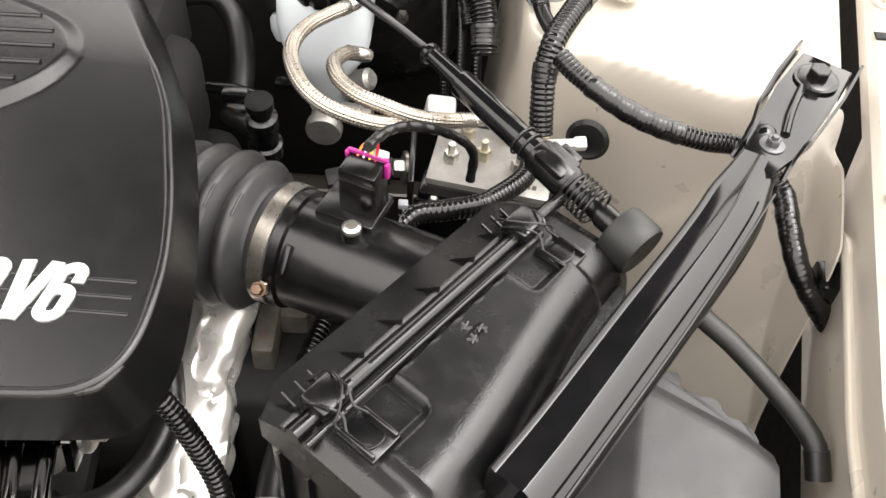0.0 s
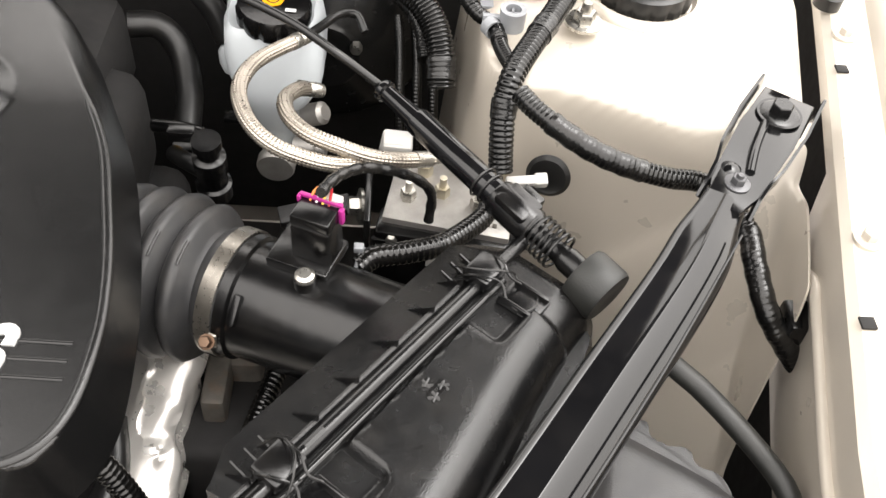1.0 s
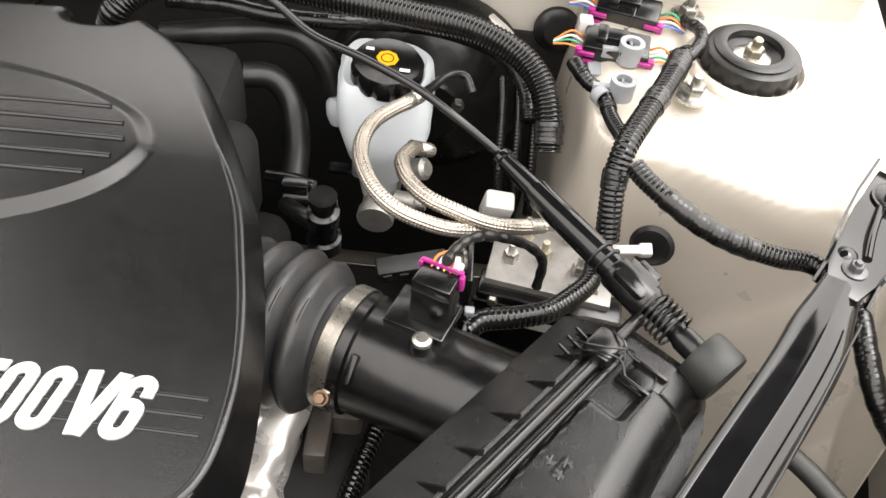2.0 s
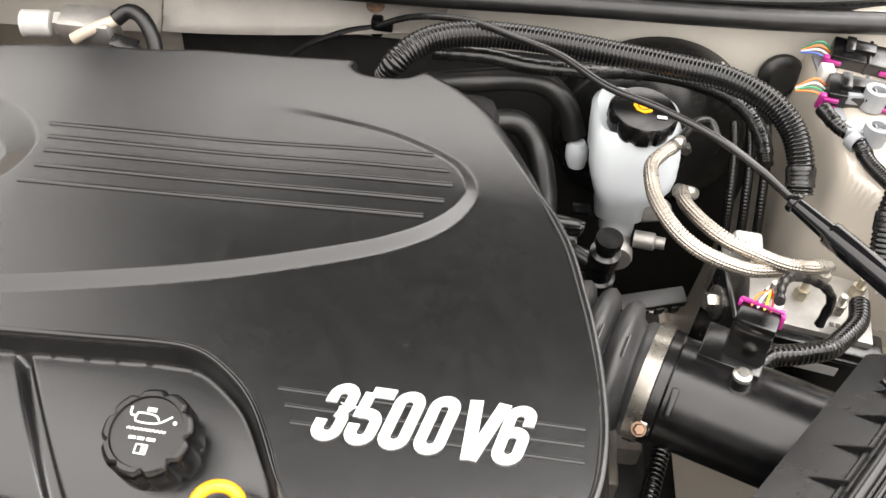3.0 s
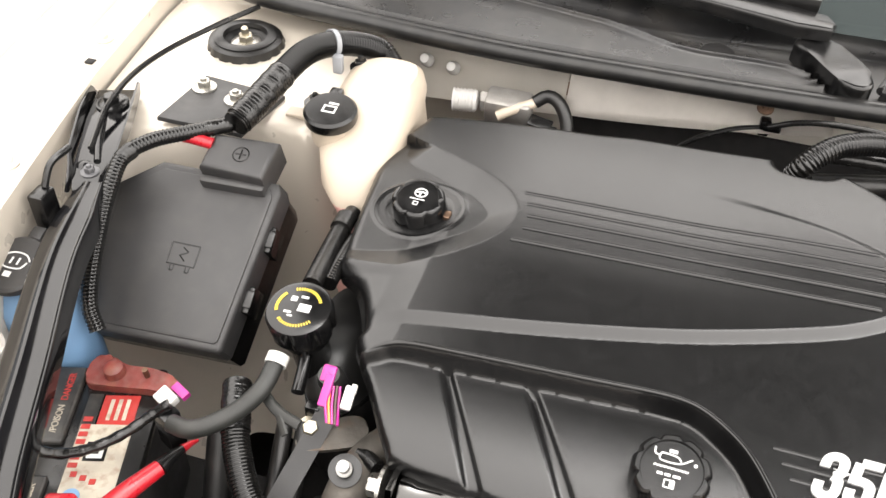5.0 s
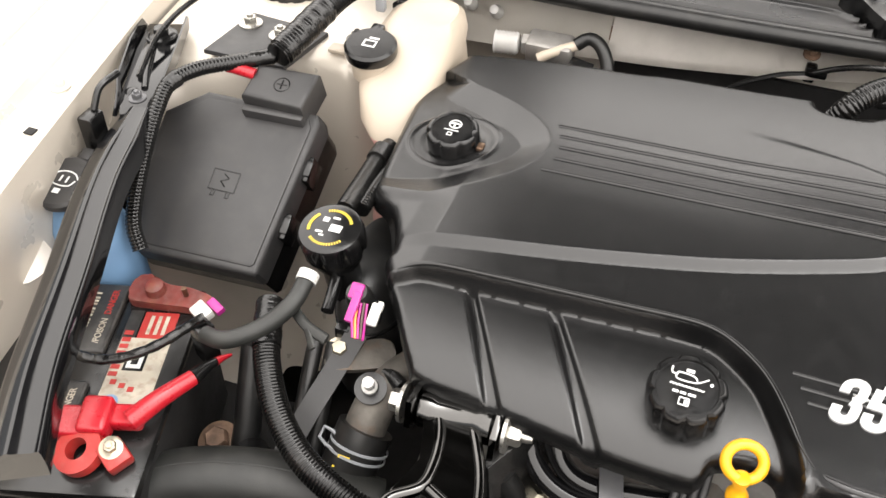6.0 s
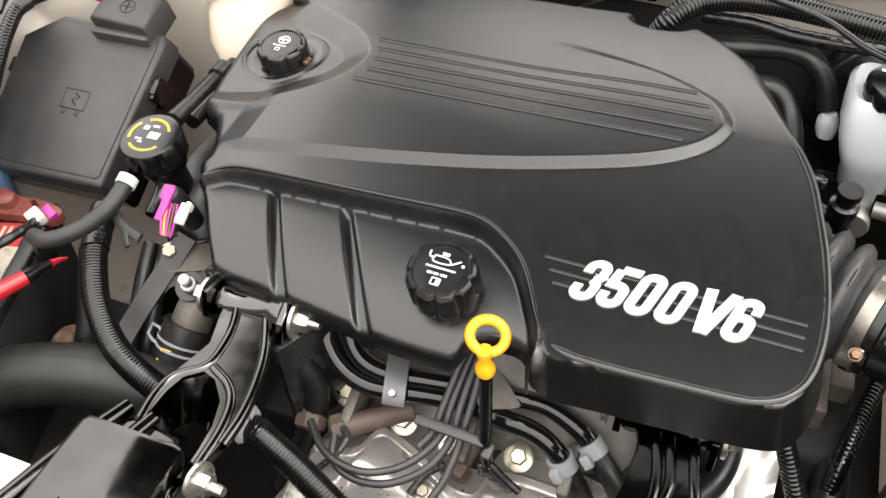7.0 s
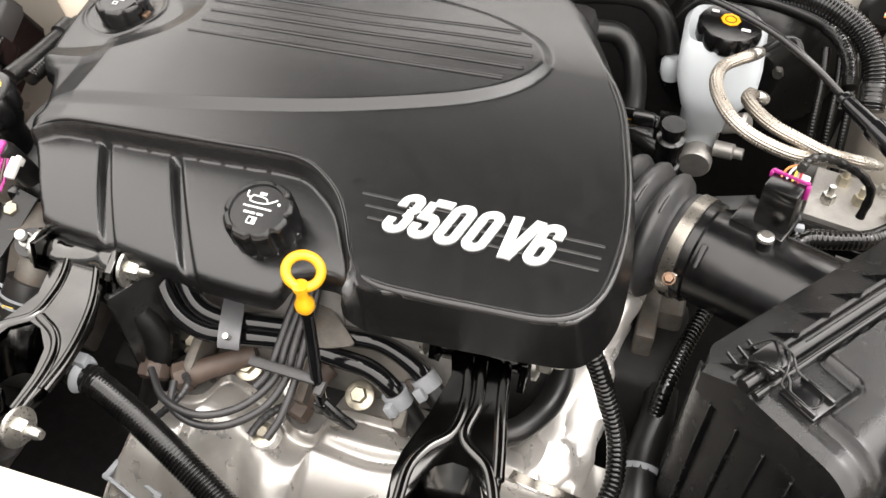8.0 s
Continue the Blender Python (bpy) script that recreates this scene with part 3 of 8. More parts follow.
def cover_height(p):
    """Height of the cover's skin over its own plane."""
    u, v = p[:, 0], p[:, 1]
    h = -0.019 * np.clip((v - 0.10) / 0.15, 0, 2) ** 1.6
    h -= 0.010 * steps(-0.26, -0.46, u)
    # raised island with a sloping rim, sharp at the front and fading at the back
    d, side, _ = distance_to(p, RIDGE)
    fade = 1 - steps(0.03, 0.19, v) * steps(0.03, -0.12, u)
    h += 0.0066 * fade * np.clip(d * side / 0.0105, 0, 1) * (v > -0.075) * np.clip((u + 0.374) / 0.034, 0, 1)
    # basin round the steering-fluid cap, with its broad sloping rim
    d, side, k = distance_to(p, CRES)
    signed = -d * side
    band = np.clip(signed / 0.031, 0, 1)
    h += -0.0120 * band
    q = np.hypot(u + 0.3825, (v - 0.0935) / 0.82)
    h += 0.0016 * np.exp(-((q - 0.050) / 0.0020) ** 2) * (signed > 0.036) - 0.001 * (1 - steps(0.032, 0.038, q)) * (signed > 0)
    # sloping shoulder at the near corner of the basin
    h -= 0.12 * np.clip(-0.340 - u, 0, 0.06) * (1 - steps(-0.008, 0.004, v)) * (v > -0.11)
    # lower front panel that rolls down
    d, side, _ = distance_to(p, FOLD)
    low = -d * side
    s = np.clip((-0.088 - v) / 0.112, 0, 1)
    panel = -0.0215 - 0.040 * (1 - np.sqrt(np.maximum(0, 1 - s ** 2.0 * 0.94)))
    for (u0, v0), (u1, v1) in (((-0.2900, -0.085), (-0.2320, -0.182)), ((-0.2110, -0.081), (-0.1400, -0.192))):
        tt = np.clip((v - v0) / (v1 - v0), -0.2, 1.2)
        across = u - (u0 + (u1 - u0) * tt)
        wide = 0.0065 + 0.003 * tt
        panel -= 0.0070 * steps(-wide, -wide + 0.006, across) * (1 - steps(wide - 0.0028, wide, across)) * steps(-0.082, -0.090, v)
    h = h * (1 - steps(0.0, 0.0085, low)) + panel * steps(0.0, 0.0085, low)
    # rounded outer edge
    d, _, _ = distance_to(p, OUTER)
    r = np.where((v > 0.2) & (u > -0.44), 0.012, 0.013)
    r = np.where(low > 0, 0.007, r)
    rim = np.clip(1 - d / r, 0, 1)
    steep = skirt_share(p) * (low <= 0)
    h -= (1 - steep) * (1 - np.sqrt(np.maximum(0, 1 - rim ** 2))) * r * 1.15
    h -= steep * np.clip(SKIRT - d, 0, SKIRT) * 2.3
    return h


SKIRT = 0.0165


def skirt_share(p):
    """How far the rim is a steep skirt: at the near right corner, easing off along the side."""
    return steps(0.018, 0.034, p[:, 0]) * steps(0.24, 0.02, p[:, 1])


def pulled_in(p):
    """Skirt points drawn in under the top edge."""
    k, near = np.empty(len(p), int), np.empty(len(p))
    for n in range(0, len(p), 4000):
        d = ((p[n:n + 4000, None] - OUTER[None]) ** 2).sum(-1)
        k[n:n + 4000] = d.argmin(1)
        near[n:n + 4000] = np.sqrt(d.min(1))
    tang = np.gradient(OUTER, axis=0)[k]
    inward = np.stack([tang[:, 1], -tang[:, 0]], 1) / np.hypot(tang[:, 0], tang[:, 1])[:, None]
    return p + inward * (np.clip(SKIRT - near, 0, SKIRT) * 0.55 * skirt_share(p))[:, None]


def cover_shell():
    cell = 0.0017
    us, vs = np.arange(-0.47, 0.252, cell), np.arange(-0.212, 0.302, cell)
    uu, vv = np.meshgrid(us, vs, indexing="ij")
    p = np.stack([uu.ravel(), vv.ravel()], 1)
    keep = inside_of(p, OUTER)
    shape = uu.shape
    k2 = keep.reshape(shape)
    full = k2[:-1, :-1] & k2[1:, :-1] & k2[1:, 1:] & k2[:-1, 1:]
    used = np.zeros(shape, bool)
    for a, b in ((0, 0), (1, 0), (1, 1), (0, 1)):
        used[a:shape[0] - 1 + a, b:shape[1] - 1 + b] |= full
    # how many full cells touch a corner: fewer than four means it lies on the rim
    count = np.zeros(shape, int)
    for a, b in ((0, 0), (1, 0), (1, 1), (0, 1)):
        count[a:shape[0] - 1 + a, b:shape[1] - 1 + b] += full
    rim = used & (count < 4)
    ids = np.flatnonzero(rim.ravel())
    d = p[ids][:, None] - OUTER[None]
    p[ids] = OUTER[(d ** 2).sum(-1).argmin(1)]
    flat = np.flatnonzero(used.ravel())
    h = cover_height(p[flat])
    order = np.full(used.size, -1)
    order[flat] = np.arange(len(flat))
    order = order.reshape(shape)
    i, j = np.nonzero(full)
    quads = np.stack([order[i, j], order[i + 1, j], order[i + 1, j + 1], order[i, j + 1]], 1)
    verts = np.column_stack([pulled_in(p[flat]), h])
    me = bpy.data.meshes.new("tmp")
    me.from_pydata(verts.tolist(), [], quads.tolist())
    bm = bmesh.new()
    bm.from_mesh(me)
    bpy.data.meshes.remove(me)
    bmesh.ops.remove_doubles(bm, verts=bm.verts, dist=0.0002)
    edge = [e for e in bm.edges if e.is_boundary]
    out = bmesh.ops.extrude_edge_only(bm, edges=edge)
    for v in [g for g in out["geom"] if isinstance(g, bmesh.types.BMVert)]:
        x, y = v.co.x, v.co.y
        front = x < 0.01 and y < -0.06
        v.co.z -= 0.010 if front else (0.010 + 0.004 * smoothstep(0.1, -0.15, y) + 0.02 * smoothstep(0.1, 0.25, y))
        k = 1.012 if not front else 1.004
        v.co.x, v.co.y = x * k, y * k
    bm.transform(CM)
    return bm


cover = thing("engine_cover", "black grained plastic engine cover with silver lettering", "engine cover", (0.0, -0.1, 0.78))
part("shell", cover_shell(), COVER, cover, angle=55)


def cover_z(u, v):
    return float(cover_height(np.array([[u, v]]))[0])


def on_cover(u, v, lift=0.0):
    return CM @ Vector((u, v, cover_z(u, v) + lift))


for (u0, v0), (u1, v1) in (((-0.277, 0.131), (0.065, 0.141)), ((-0.270, 0.114), (0.081, 0.124)), ((-0.265, 0.097), (0.087, 0.108)), ((-0.265, 0.079), (0.083, 0.090)), ((-0.271, 0.060), (0.069, 0.072))):
    pts = [on_cover(u0 + (u1 - u0) * k / 10, v0 + (v1 - v0) * k / 10, -0.0010) for k in range(11)]
    part("raised_rib", tube(pts, 0.0028, 20, 0.02), RIB, cover)
for (u0, v0), (u1, v1) in (((-0.005, -0.0915), (0.209, -0.0895)), ((0.003, -0.1035), (0.209, -0.1015)), ((0.010, -0.1155), (0.210, -0.1135))):
    pts = [on_cover(u0 + (u1 - u0) * k / 6, v0 + (v1 - v0) * k / 6, -0.0011) for k in range(7)]
    part("thin_rib", tube(pts, 0.0019, 20, 0.02), RIB, cover)

def ribbon(path, wide, high, closed=False, lift=0.0):
    """A flat stroke of even width along a path, standing up to a height."""
    pts = [Vector(p) for p in path]
    n = len(pts)
    rims = []
    for k in range(n):
        before, after = pts[k - 1] if closed or k else None, pts[(k + 1) % n] if closed or k < n - 1 else None
        d0 = (pts[k] - before).normalized() if before else (after - pts[k]).normalized()
        d1 = (after - pts[k]).normalized() if after else d0
        side = Vector((-(d0 + d1).y, (d0 + d1).x)).normalized()
        reach = wide / 2 / max(0.55, side.dot(Vector((-d0.y, d0.x))))
        rims.append((pts[k] + side * reach, pts[k] - side * reach))
    bm = bmesh.new()
    rows = [[bm.verts.new((p.x, p.y, z)) for p, z in ((l, lift), (l, lift + high), (r, lift + high), (r, lift))] for l, r in rims]
    for k in range(n if closed else n - 1):
        a, b = rows[k], rows[(k + 1) % n]
        for i in range(4):
            bm.faces.new((a[i], a[(i + 1) % 4], b[(i + 1) % 4], b[i]))
    if not closed:
        bm.faces.new(rows[0])
        bm.faces.new(rows[-1])
    bmesh.ops.recalc_face_normals(bm, faces=bm.faces)
    return bm


def bend(cx, cy, rx, ry, a0, a1, count=8):
    return [(cx + rx * math.cos(radians(a0 + (a1 - a0) * k / count)), cy + ry * math.sin(radians(a0 + (a1 - a0) * k / count))) for k in range(count + 1)]


def glyph(sign, m):
    """Heavy condensed figures in a cell 22 wide and 45 high (millimetres)."""
    s, l, r, lo, hi = 7.7, 4.35, 17.6, 3.9, 41.1
    rx, cx = (r - l) / 2, (l + r) / 2
    top, foot = bend(cx, hi - 6, rx, 6, 180, 0), bend(cx, lo + 6, rx, 6, 0, -180)
    if sign == "0":
        strokes = [(top + foot, True, 0.0)]
    elif sign == "3":
        strokes = [([(l, 29.5)] + top + [(r, 29.0)] + bend(r - 6.2, 29.0, 6.2, 6.0, 0, -80, 5), False, 0.0), (bend(r - 6.2, 16.6, 6.2, 6.2, 85, 0, 5) + foot + [(l, 16.0)], False, 0.05)]
    elif sign == "5":
        strokes = [([(22.0, 41.0), (6.2, 41.0)], False, 0.05), ([(5.2, 40.0), (4.6, 20.5)], False, 0.1), ([(4.4, 24.0), (10.5, 24.2)] + bend(r - 6.4, 17.5, 6.4, 6.4, 80, 0, 6) + foot + [(l, 15.5)], False, 0.0)]
    elif sign == "6":
        strokes = [([(r, 30.0)] + bend(cx, hi - 6, rx, 6, 0, 180) + [(l, 12.0)], False, 0.0), (bend(cx, 19.5, rx, 5.0, 180, 0) + foot, True, 0.05)]
    else:
        strokes = [([(1.4, 45.0), (11.0, 0.0)], False, 0.0), ([(21.2, 45.0), (12.6, 0.0)], False, 0.05)]
    bits = []
    for path, closed, lift in strokes:
        wide = 9.2 if sign == "V" else s
        bits.append(ribbon(path, wide, 1.9, closed, lift))
    bm = join(*bits)
    for v in bm.verts:
        v.co.y = min(45.0, max(0.0, v.co.y))
        v.co = Vector((v.co.x + 0.235 * v.co.y, v.co.y, v.co.z)) * 0.001
    bm.transform(m)
    return bm


for sign, u in (("3", 0.0232), ("5", 0.0461), ("0", 0.0693), ("0", 0.0937), ("V", 0.1222), ("6", 0.1460)):
    LM = CM @ Matrix.Translation((u, -0.1262 + 0.015 * (u - 0.023), 0.0))
    part("letter_" + sign.lower(), glyph(sign, LM), SILVER_LETTER, cover, "raised silver white figure " + sign, 30)


def bead(pts, r=0.0016, lift=0.0002, mat=RIB):
    line = [on_cover(x, y, lift) for x, y in flat_curve(pts, 0.006)]
    for _ in range(4):
        line = [line[0]] + [(a + b * 2 + c) / 4 for a, b, c in zip(line, line[1:], line[2:])] + [line[-1]]
    part("edge_bead", tube(line, lambda s, total: r * min(1.0, 0.15 + s / 0.02, 0.15 + (total - s) / 0.04), 18, 0.004), mat, cover)


bead([(-0.358, -0.0965), (-0.334, -0.0835), (-0.270, -0.0795), (-0.160, -0.0725), (-0.100, -0.0685), (-0.070, -0.0705), (-0.045, -0.0835), (-0.022, -0.1025), (-0.002, -0.1315), (0.012, -0.1565), (0.024, -0.1705)], 0.0024)
bead([(0.024, -0.1705), (0.043, -0.1775), (0.090, -0.1765), (0.133, -0.1735), (0.178, -0.1700), (0.196, -0.1645), (0.209, -0.1545), (0.2175, -0.1390), (0.2215, -0.1150), (0.2205, -0.0740), (0.2120, -0.0250), (0.2000, 0.0180), (0.1830, 0.0690), (0.1510, 0.1260)], 0.0040, -0.0018, COVER)


def filler_cap(name, label, u, v, h, r, tall, lobes, lean=(0, 0)):
    """A scalloped screw cap with printed signs on its flat top."""
    axis = (W + U * lean[0] + V * lean[1]).normalized()
    base = CM @ Vector((u, v, h))
    m = frame_of(base, axis, U)
    ob = thing(name, label, "filler cap", base)
    prof = [(0, 0), (r * 0.86, 0), (r * 0.90, tall * 0.10), (r * 0.90, tall * 0.22), (r * 0.84, tall * 0.24), (r * 0.84, tall * 0.32), (r, tall * 0.36), (r, tall * 0.86), (r * 0.955, tall * 0.95), (r * 0.88, tall), (r * 0.78, tall), (r * 0.755, tall * 0.955), (0, tall * 0.955)]
    part("cap", lathe(prof, m, 96, lobes, r * 0.10, r * 0.87), PLASTIC, ob)
    return ob, m @ Matrix.Translation((0, 0, tall * 0.955 + 0.0002))


oil, om = filler_cap("oil_filler_cap", "black scalloped oil filler cap with white oil can sign", -0.0785, -0.1390, -0.031, 0.0318, 0.046, 9, (0.0, -0.10))
om = om @ Matrix.Diagonal((1.18, 1.18, 1.0, 1))
sign = join(
    tube([om @ Vector(p) for p in ((-0.0085, 0.0105, 0), (-0.0085, 0.0055, 0), (0.004, 0.0055, 0), (0.012, 0.0105, 0))], 0.0007, 6, 0.002),
    tube([om @ Vector(p) for p in ((-0.0085, 0.0105, 0), (-0.002, 0.0105, 0), (0.003, 0.0095, 0), (0.005, 0.0070, 0))], 0.0007, 6, 0.002),
    tube([om @ Vector(p) for p in ((-0.0130, 0.0135, 0), (-0.0125, 0.0090, 0), (-0.0085, 0.0085, 0))], 0.0008, 6, 0.002),
    rbox((0.0055, 0.0024, 0.0005), om @ Matrix.Translation((-0.0010, 0.0130, 0)), 0),
    lathe([(0, 0), (0.0012, 0), (0.0012, 0.0006), (0, 0.0006)], om @ Matrix.Translation((0.0145, 0.0070, 0)), 12))
part("oil_can_sign", sign, WHITE_PRINT, oil, "white printed oil can")
part("wave_sign", tube([om @ Vector((-0.0120 + 0.0012 * k, 0.0005 + 0.0011 * (k % 2), 0)) for k in range(20)], 0.00065, 6, 0.0008), WHITE_PRINT, oil)
part("print", bars([(-0.007, -0.0042, 0.004, 0.0018), (-0.002, -0.0042, 0.004, 0.0018), (0.004, -0.0042, 0.005, 0.0018)], om), WHITE_PRINT, oil)
part("book_sign", join(bars([(-0.0032, -0.0102, 0.0008, 0.0055), (0.0032, -0.0102, 0.0008, 0.0055), (0, -0.0076, 0.0064, 0.0008), (0, -0.0128, 0.0064, 0.0008), (0.0012, -0.0102, 0.0022, 0.0030)], om)), WHITE_PRINT, oil)

steering, sm = filler_cap("steering_fluid_cap", "black scalloped power steering cap with steering wheel sign", -0.3825, 0.0935, -0.030, 0.0285, 0.032, 7, (0.0, -0.03))
sm = sm @ Matrix.Diagonal((1.05, 1.05, 1.0, 1))
ring = [sm @ Vector((0.0012 + 0.0062 * math.cos(a), 0.0062 + 0.0055 * math.sin(a), 0)) for a in np.linspace(0, 2 * math.pi, 20)[:-1]]
part("steering_wheel_sign", join(tube(ring, 0.0008, 6, 0.0015, True), tube([sm @ Vector(p) for p in ((-0.004, 0.0062, 0), (0.002, 0.0075, 0), (0.0065, 0.0062, 0))], 0.0010, 6, 0.002), rbox((0.002, 0.005, 0.0005), sm @ Matrix.Translation((0.001, 0.0035, 0)), 0)), WHITE_PRINT, steering)
part("wave_sign", tube([sm @ Vector((-0.0075 + 0.0011 * k, -0.0032 + 0.0010 * (k % 2), 0)) for k in range(15)], 0.0006, 6, 0.0008), WHITE_PRINT, steering)
part("book_sign", bars([(-0.0020, -0.0085, 0.0008, 0.0045), (0.0026, -0.0085, 0.0008, 0.0045), (0.0003, -0.0065, 0.0046, 0.0008), (0.0003, -0.0104, 0.0046, 0.0008)], sm), WHITE_PRINT, steering)
part("worn_lug", rbox((0.008, 0.011, 0.012), frame_of(CM @ Vector((-0.3490, 0.088, -0.022)), W, U), 0.002), COPPER, steering, "worn tan lug")


# ---- intake: air box, air meter tube, bellows ----
E1, E2 = Vector((0.621, 0.784, 0.0)), Vector((0.784, -0.621, 0.0))
BOX_AT = Vector((0.466, -0.123, 0.0))


def box_point(a, b, z):
    """A place on the air box: a along its hinge bar (towards the back), b across it (towards the fender)."""
    p = BOX_AT + E1 * a + E2 * b
    return Vector((p.x, p.y, z + 0.003 - 0.055 * (a + 0.2)))


def lid_edge(a):
    """How far the raised lid reaches across, wider at the front."""
    return 0.056 + 0.030 * smoothstep(0.02, -0.22, a)


def lid_z(a, b):
    if b < -0.008:
        return 0.845 + (b + 0.008) * 0.62
    z = 0.845
    raised = smoothstep(0.012, 0.016, b) * smoothstep(-0.004, -0.012, a) * smoothstep(-0.214, -0.206, a)
    pad1 = smoothstep(-0.045, -0.052, a) + smoothstep(0.034, 0.042, b)
    pad2 = smoothstep(-0.172, -0.165, a) + smoothstep(0.042, 0.050, b)
    raised *= min(1.0, pad1) * min(1.0, pad2)
    z += 0.008 * raised
    over = b - (lid_edge(a) - 0.018)
    if over > 0:
        r = 0.034
        z -= r - math.sqrt(max(0.0, r * r - min(over, r * 0.995) ** 2)) if over < r else 0
        if over >= r:
            z -= r + (over - r) * 3.0
    return z


airbox = thing("air_filter_box", "black grained plastic air filter box with wire clips", "air box", BOX_AT + Vector((-0.06, -0.08, 0.58)))


def lid_place(u, w):
    a = 0.034 - 0.268 * u
    left = -0.052 + 0.012 * smoothstep(0.02, 0.034, a) + 0.016 * smoothstep(-0.20, -0.234, a)
    right = lid_edge(a) + 0.022
    b = left + (right - left) * w
    z = lid_z(a, b)
    end = max(0.0, a - 0.024, -0.224 - a)
    return box_point(a, b, z - end * 0.5)


lid = grid_surface(120, 76, lid_place)
edge = [e for e in lid.edges if e.is_boundary]
down = bmesh.ops.extrude_edge_only(lid, edges=edge)
for v in [q for q in down["geom"] if isinstance(q, bmesh.types.BMVert)]:
    v.co.z = min(v.co.z - 0.012, 0.805)
part("lid", lid, AIRBOX, airbox)
lower = [box_point(a, b, 0) for a, b in ((0.026, -0.036), (0.026, 0.060), (0.0, 0.082), (-0.10, 0.100), (-0.205, 0.112), (-0.228, 0.095), (-0.228, -0.030), (-0.19, -0.046), (-0.03, -0.046))]
part("lower_box", prism(smooth_outline([(p.x, p.y) for p in lower], 0.006)[::-1], 0.58, 0.812, None), AIRBOX, airbox)
part("hinge_bar", tube([box_point(0.040, -0.002, 0.8475), box_point(-0.1, -0.002, 0.8475), box_point(-0.236, -0.002, 0.8475)], 0.0055, 10, 0.03), PLASTIC, airbox)
part("seam_strip", tube([box_point(0.0, 0.0085, 0.847), box_point(-0.12, 0.0085, 0.847), box_point(-0.235, 0.0085, 0.847)], 0.0030, 12, 0.03), RIB, airbox)
part("seam_strip", tube([box_point(0.0, -0.0115, 0.8445), box_point(-0.12, -0.0115, 0.8445), box_point(-0.235, -0.0115, 0.8445)], 0.0022, 8, 0.03), AIRBOX, airbox)
for a in (0.006, -0.022, -0.055, -0.093, -0.131, -0.167, -0.196, -0.222):
    tri = [(-0.034, 0), (-0.010, 0), (-0.010, 0.010)]
    bm = bmesh.new()
    lo = [bm.verts.new(box_point(a - 0.0008, b, lid_z(a, b) - 0.001 + h)) for b, h in tri]
    hi = [bm.verts.new(box_point(a + 0.0008, b, lid_z(a, b) - 0.001 + h)) for b, h in tri]
    bm.faces.new(lo)
    bm.faces.new(hi[::-1])
    for i in range(3):
        bm.faces.new((lo[i], lo[(i + 1) % 3], hi[(i + 1) % 3], hi[i]))
    part("gusset", bm, AIRBOX, airbox)
for k in range(11):
    a = 0.0 - 0.021 * k
    part("side_rib", rbox((0.0022, 0.010, 0.20), frame_of(box_point(a, -0.048, 0.60), (0, 0, 1), E1), 0.0004, 1), AIRBOX, airbox)
for k in range(5):
    part("front_rib", rbox((0.010, 0.0022, 0.20), frame_of(box_point(-0.231, -0.02 + 0.026 * k, 0.60), (0, 0, 1), E1), 0.0004, 1), AIRBOX, airbox)
# recycling mark, three bent arrows pressed into the lid
for k in range(3):
    c = Vector((-0.106 + 0.0055 * math.cos(2.1 * k + 0.5), 0.030 + 0.0055 * math.sin(2.1 * k + 0.5), 0))
    for q in range(3):
        g = 2.1 * k + 0.5 + (q - 1) * 1.05
        a1 = box_point(c.x + 0.0042 * math.cos(g), c.y + 0.0042 * math.sin(g), 0.8528)
        a2 = box_point(c.x - 0.0034 * math.cos(g + 0.6), c.y - 0.0034 * math.sin(g + 0.6), 0.8528)
        part("pressed_arrow", tube([a1, a2], 0.0011, 6, 0.004), PLASTIC, airbox)
part("mark_print", bars([(0, 0, 0.016, 0.0022), (0, -0.005, 0.012, 0.0022)], frame_of(box_point(-0.106, 0.029, 0.8528), (0, 0, 1), E1), 0.0006), PLASTIC, airbox)


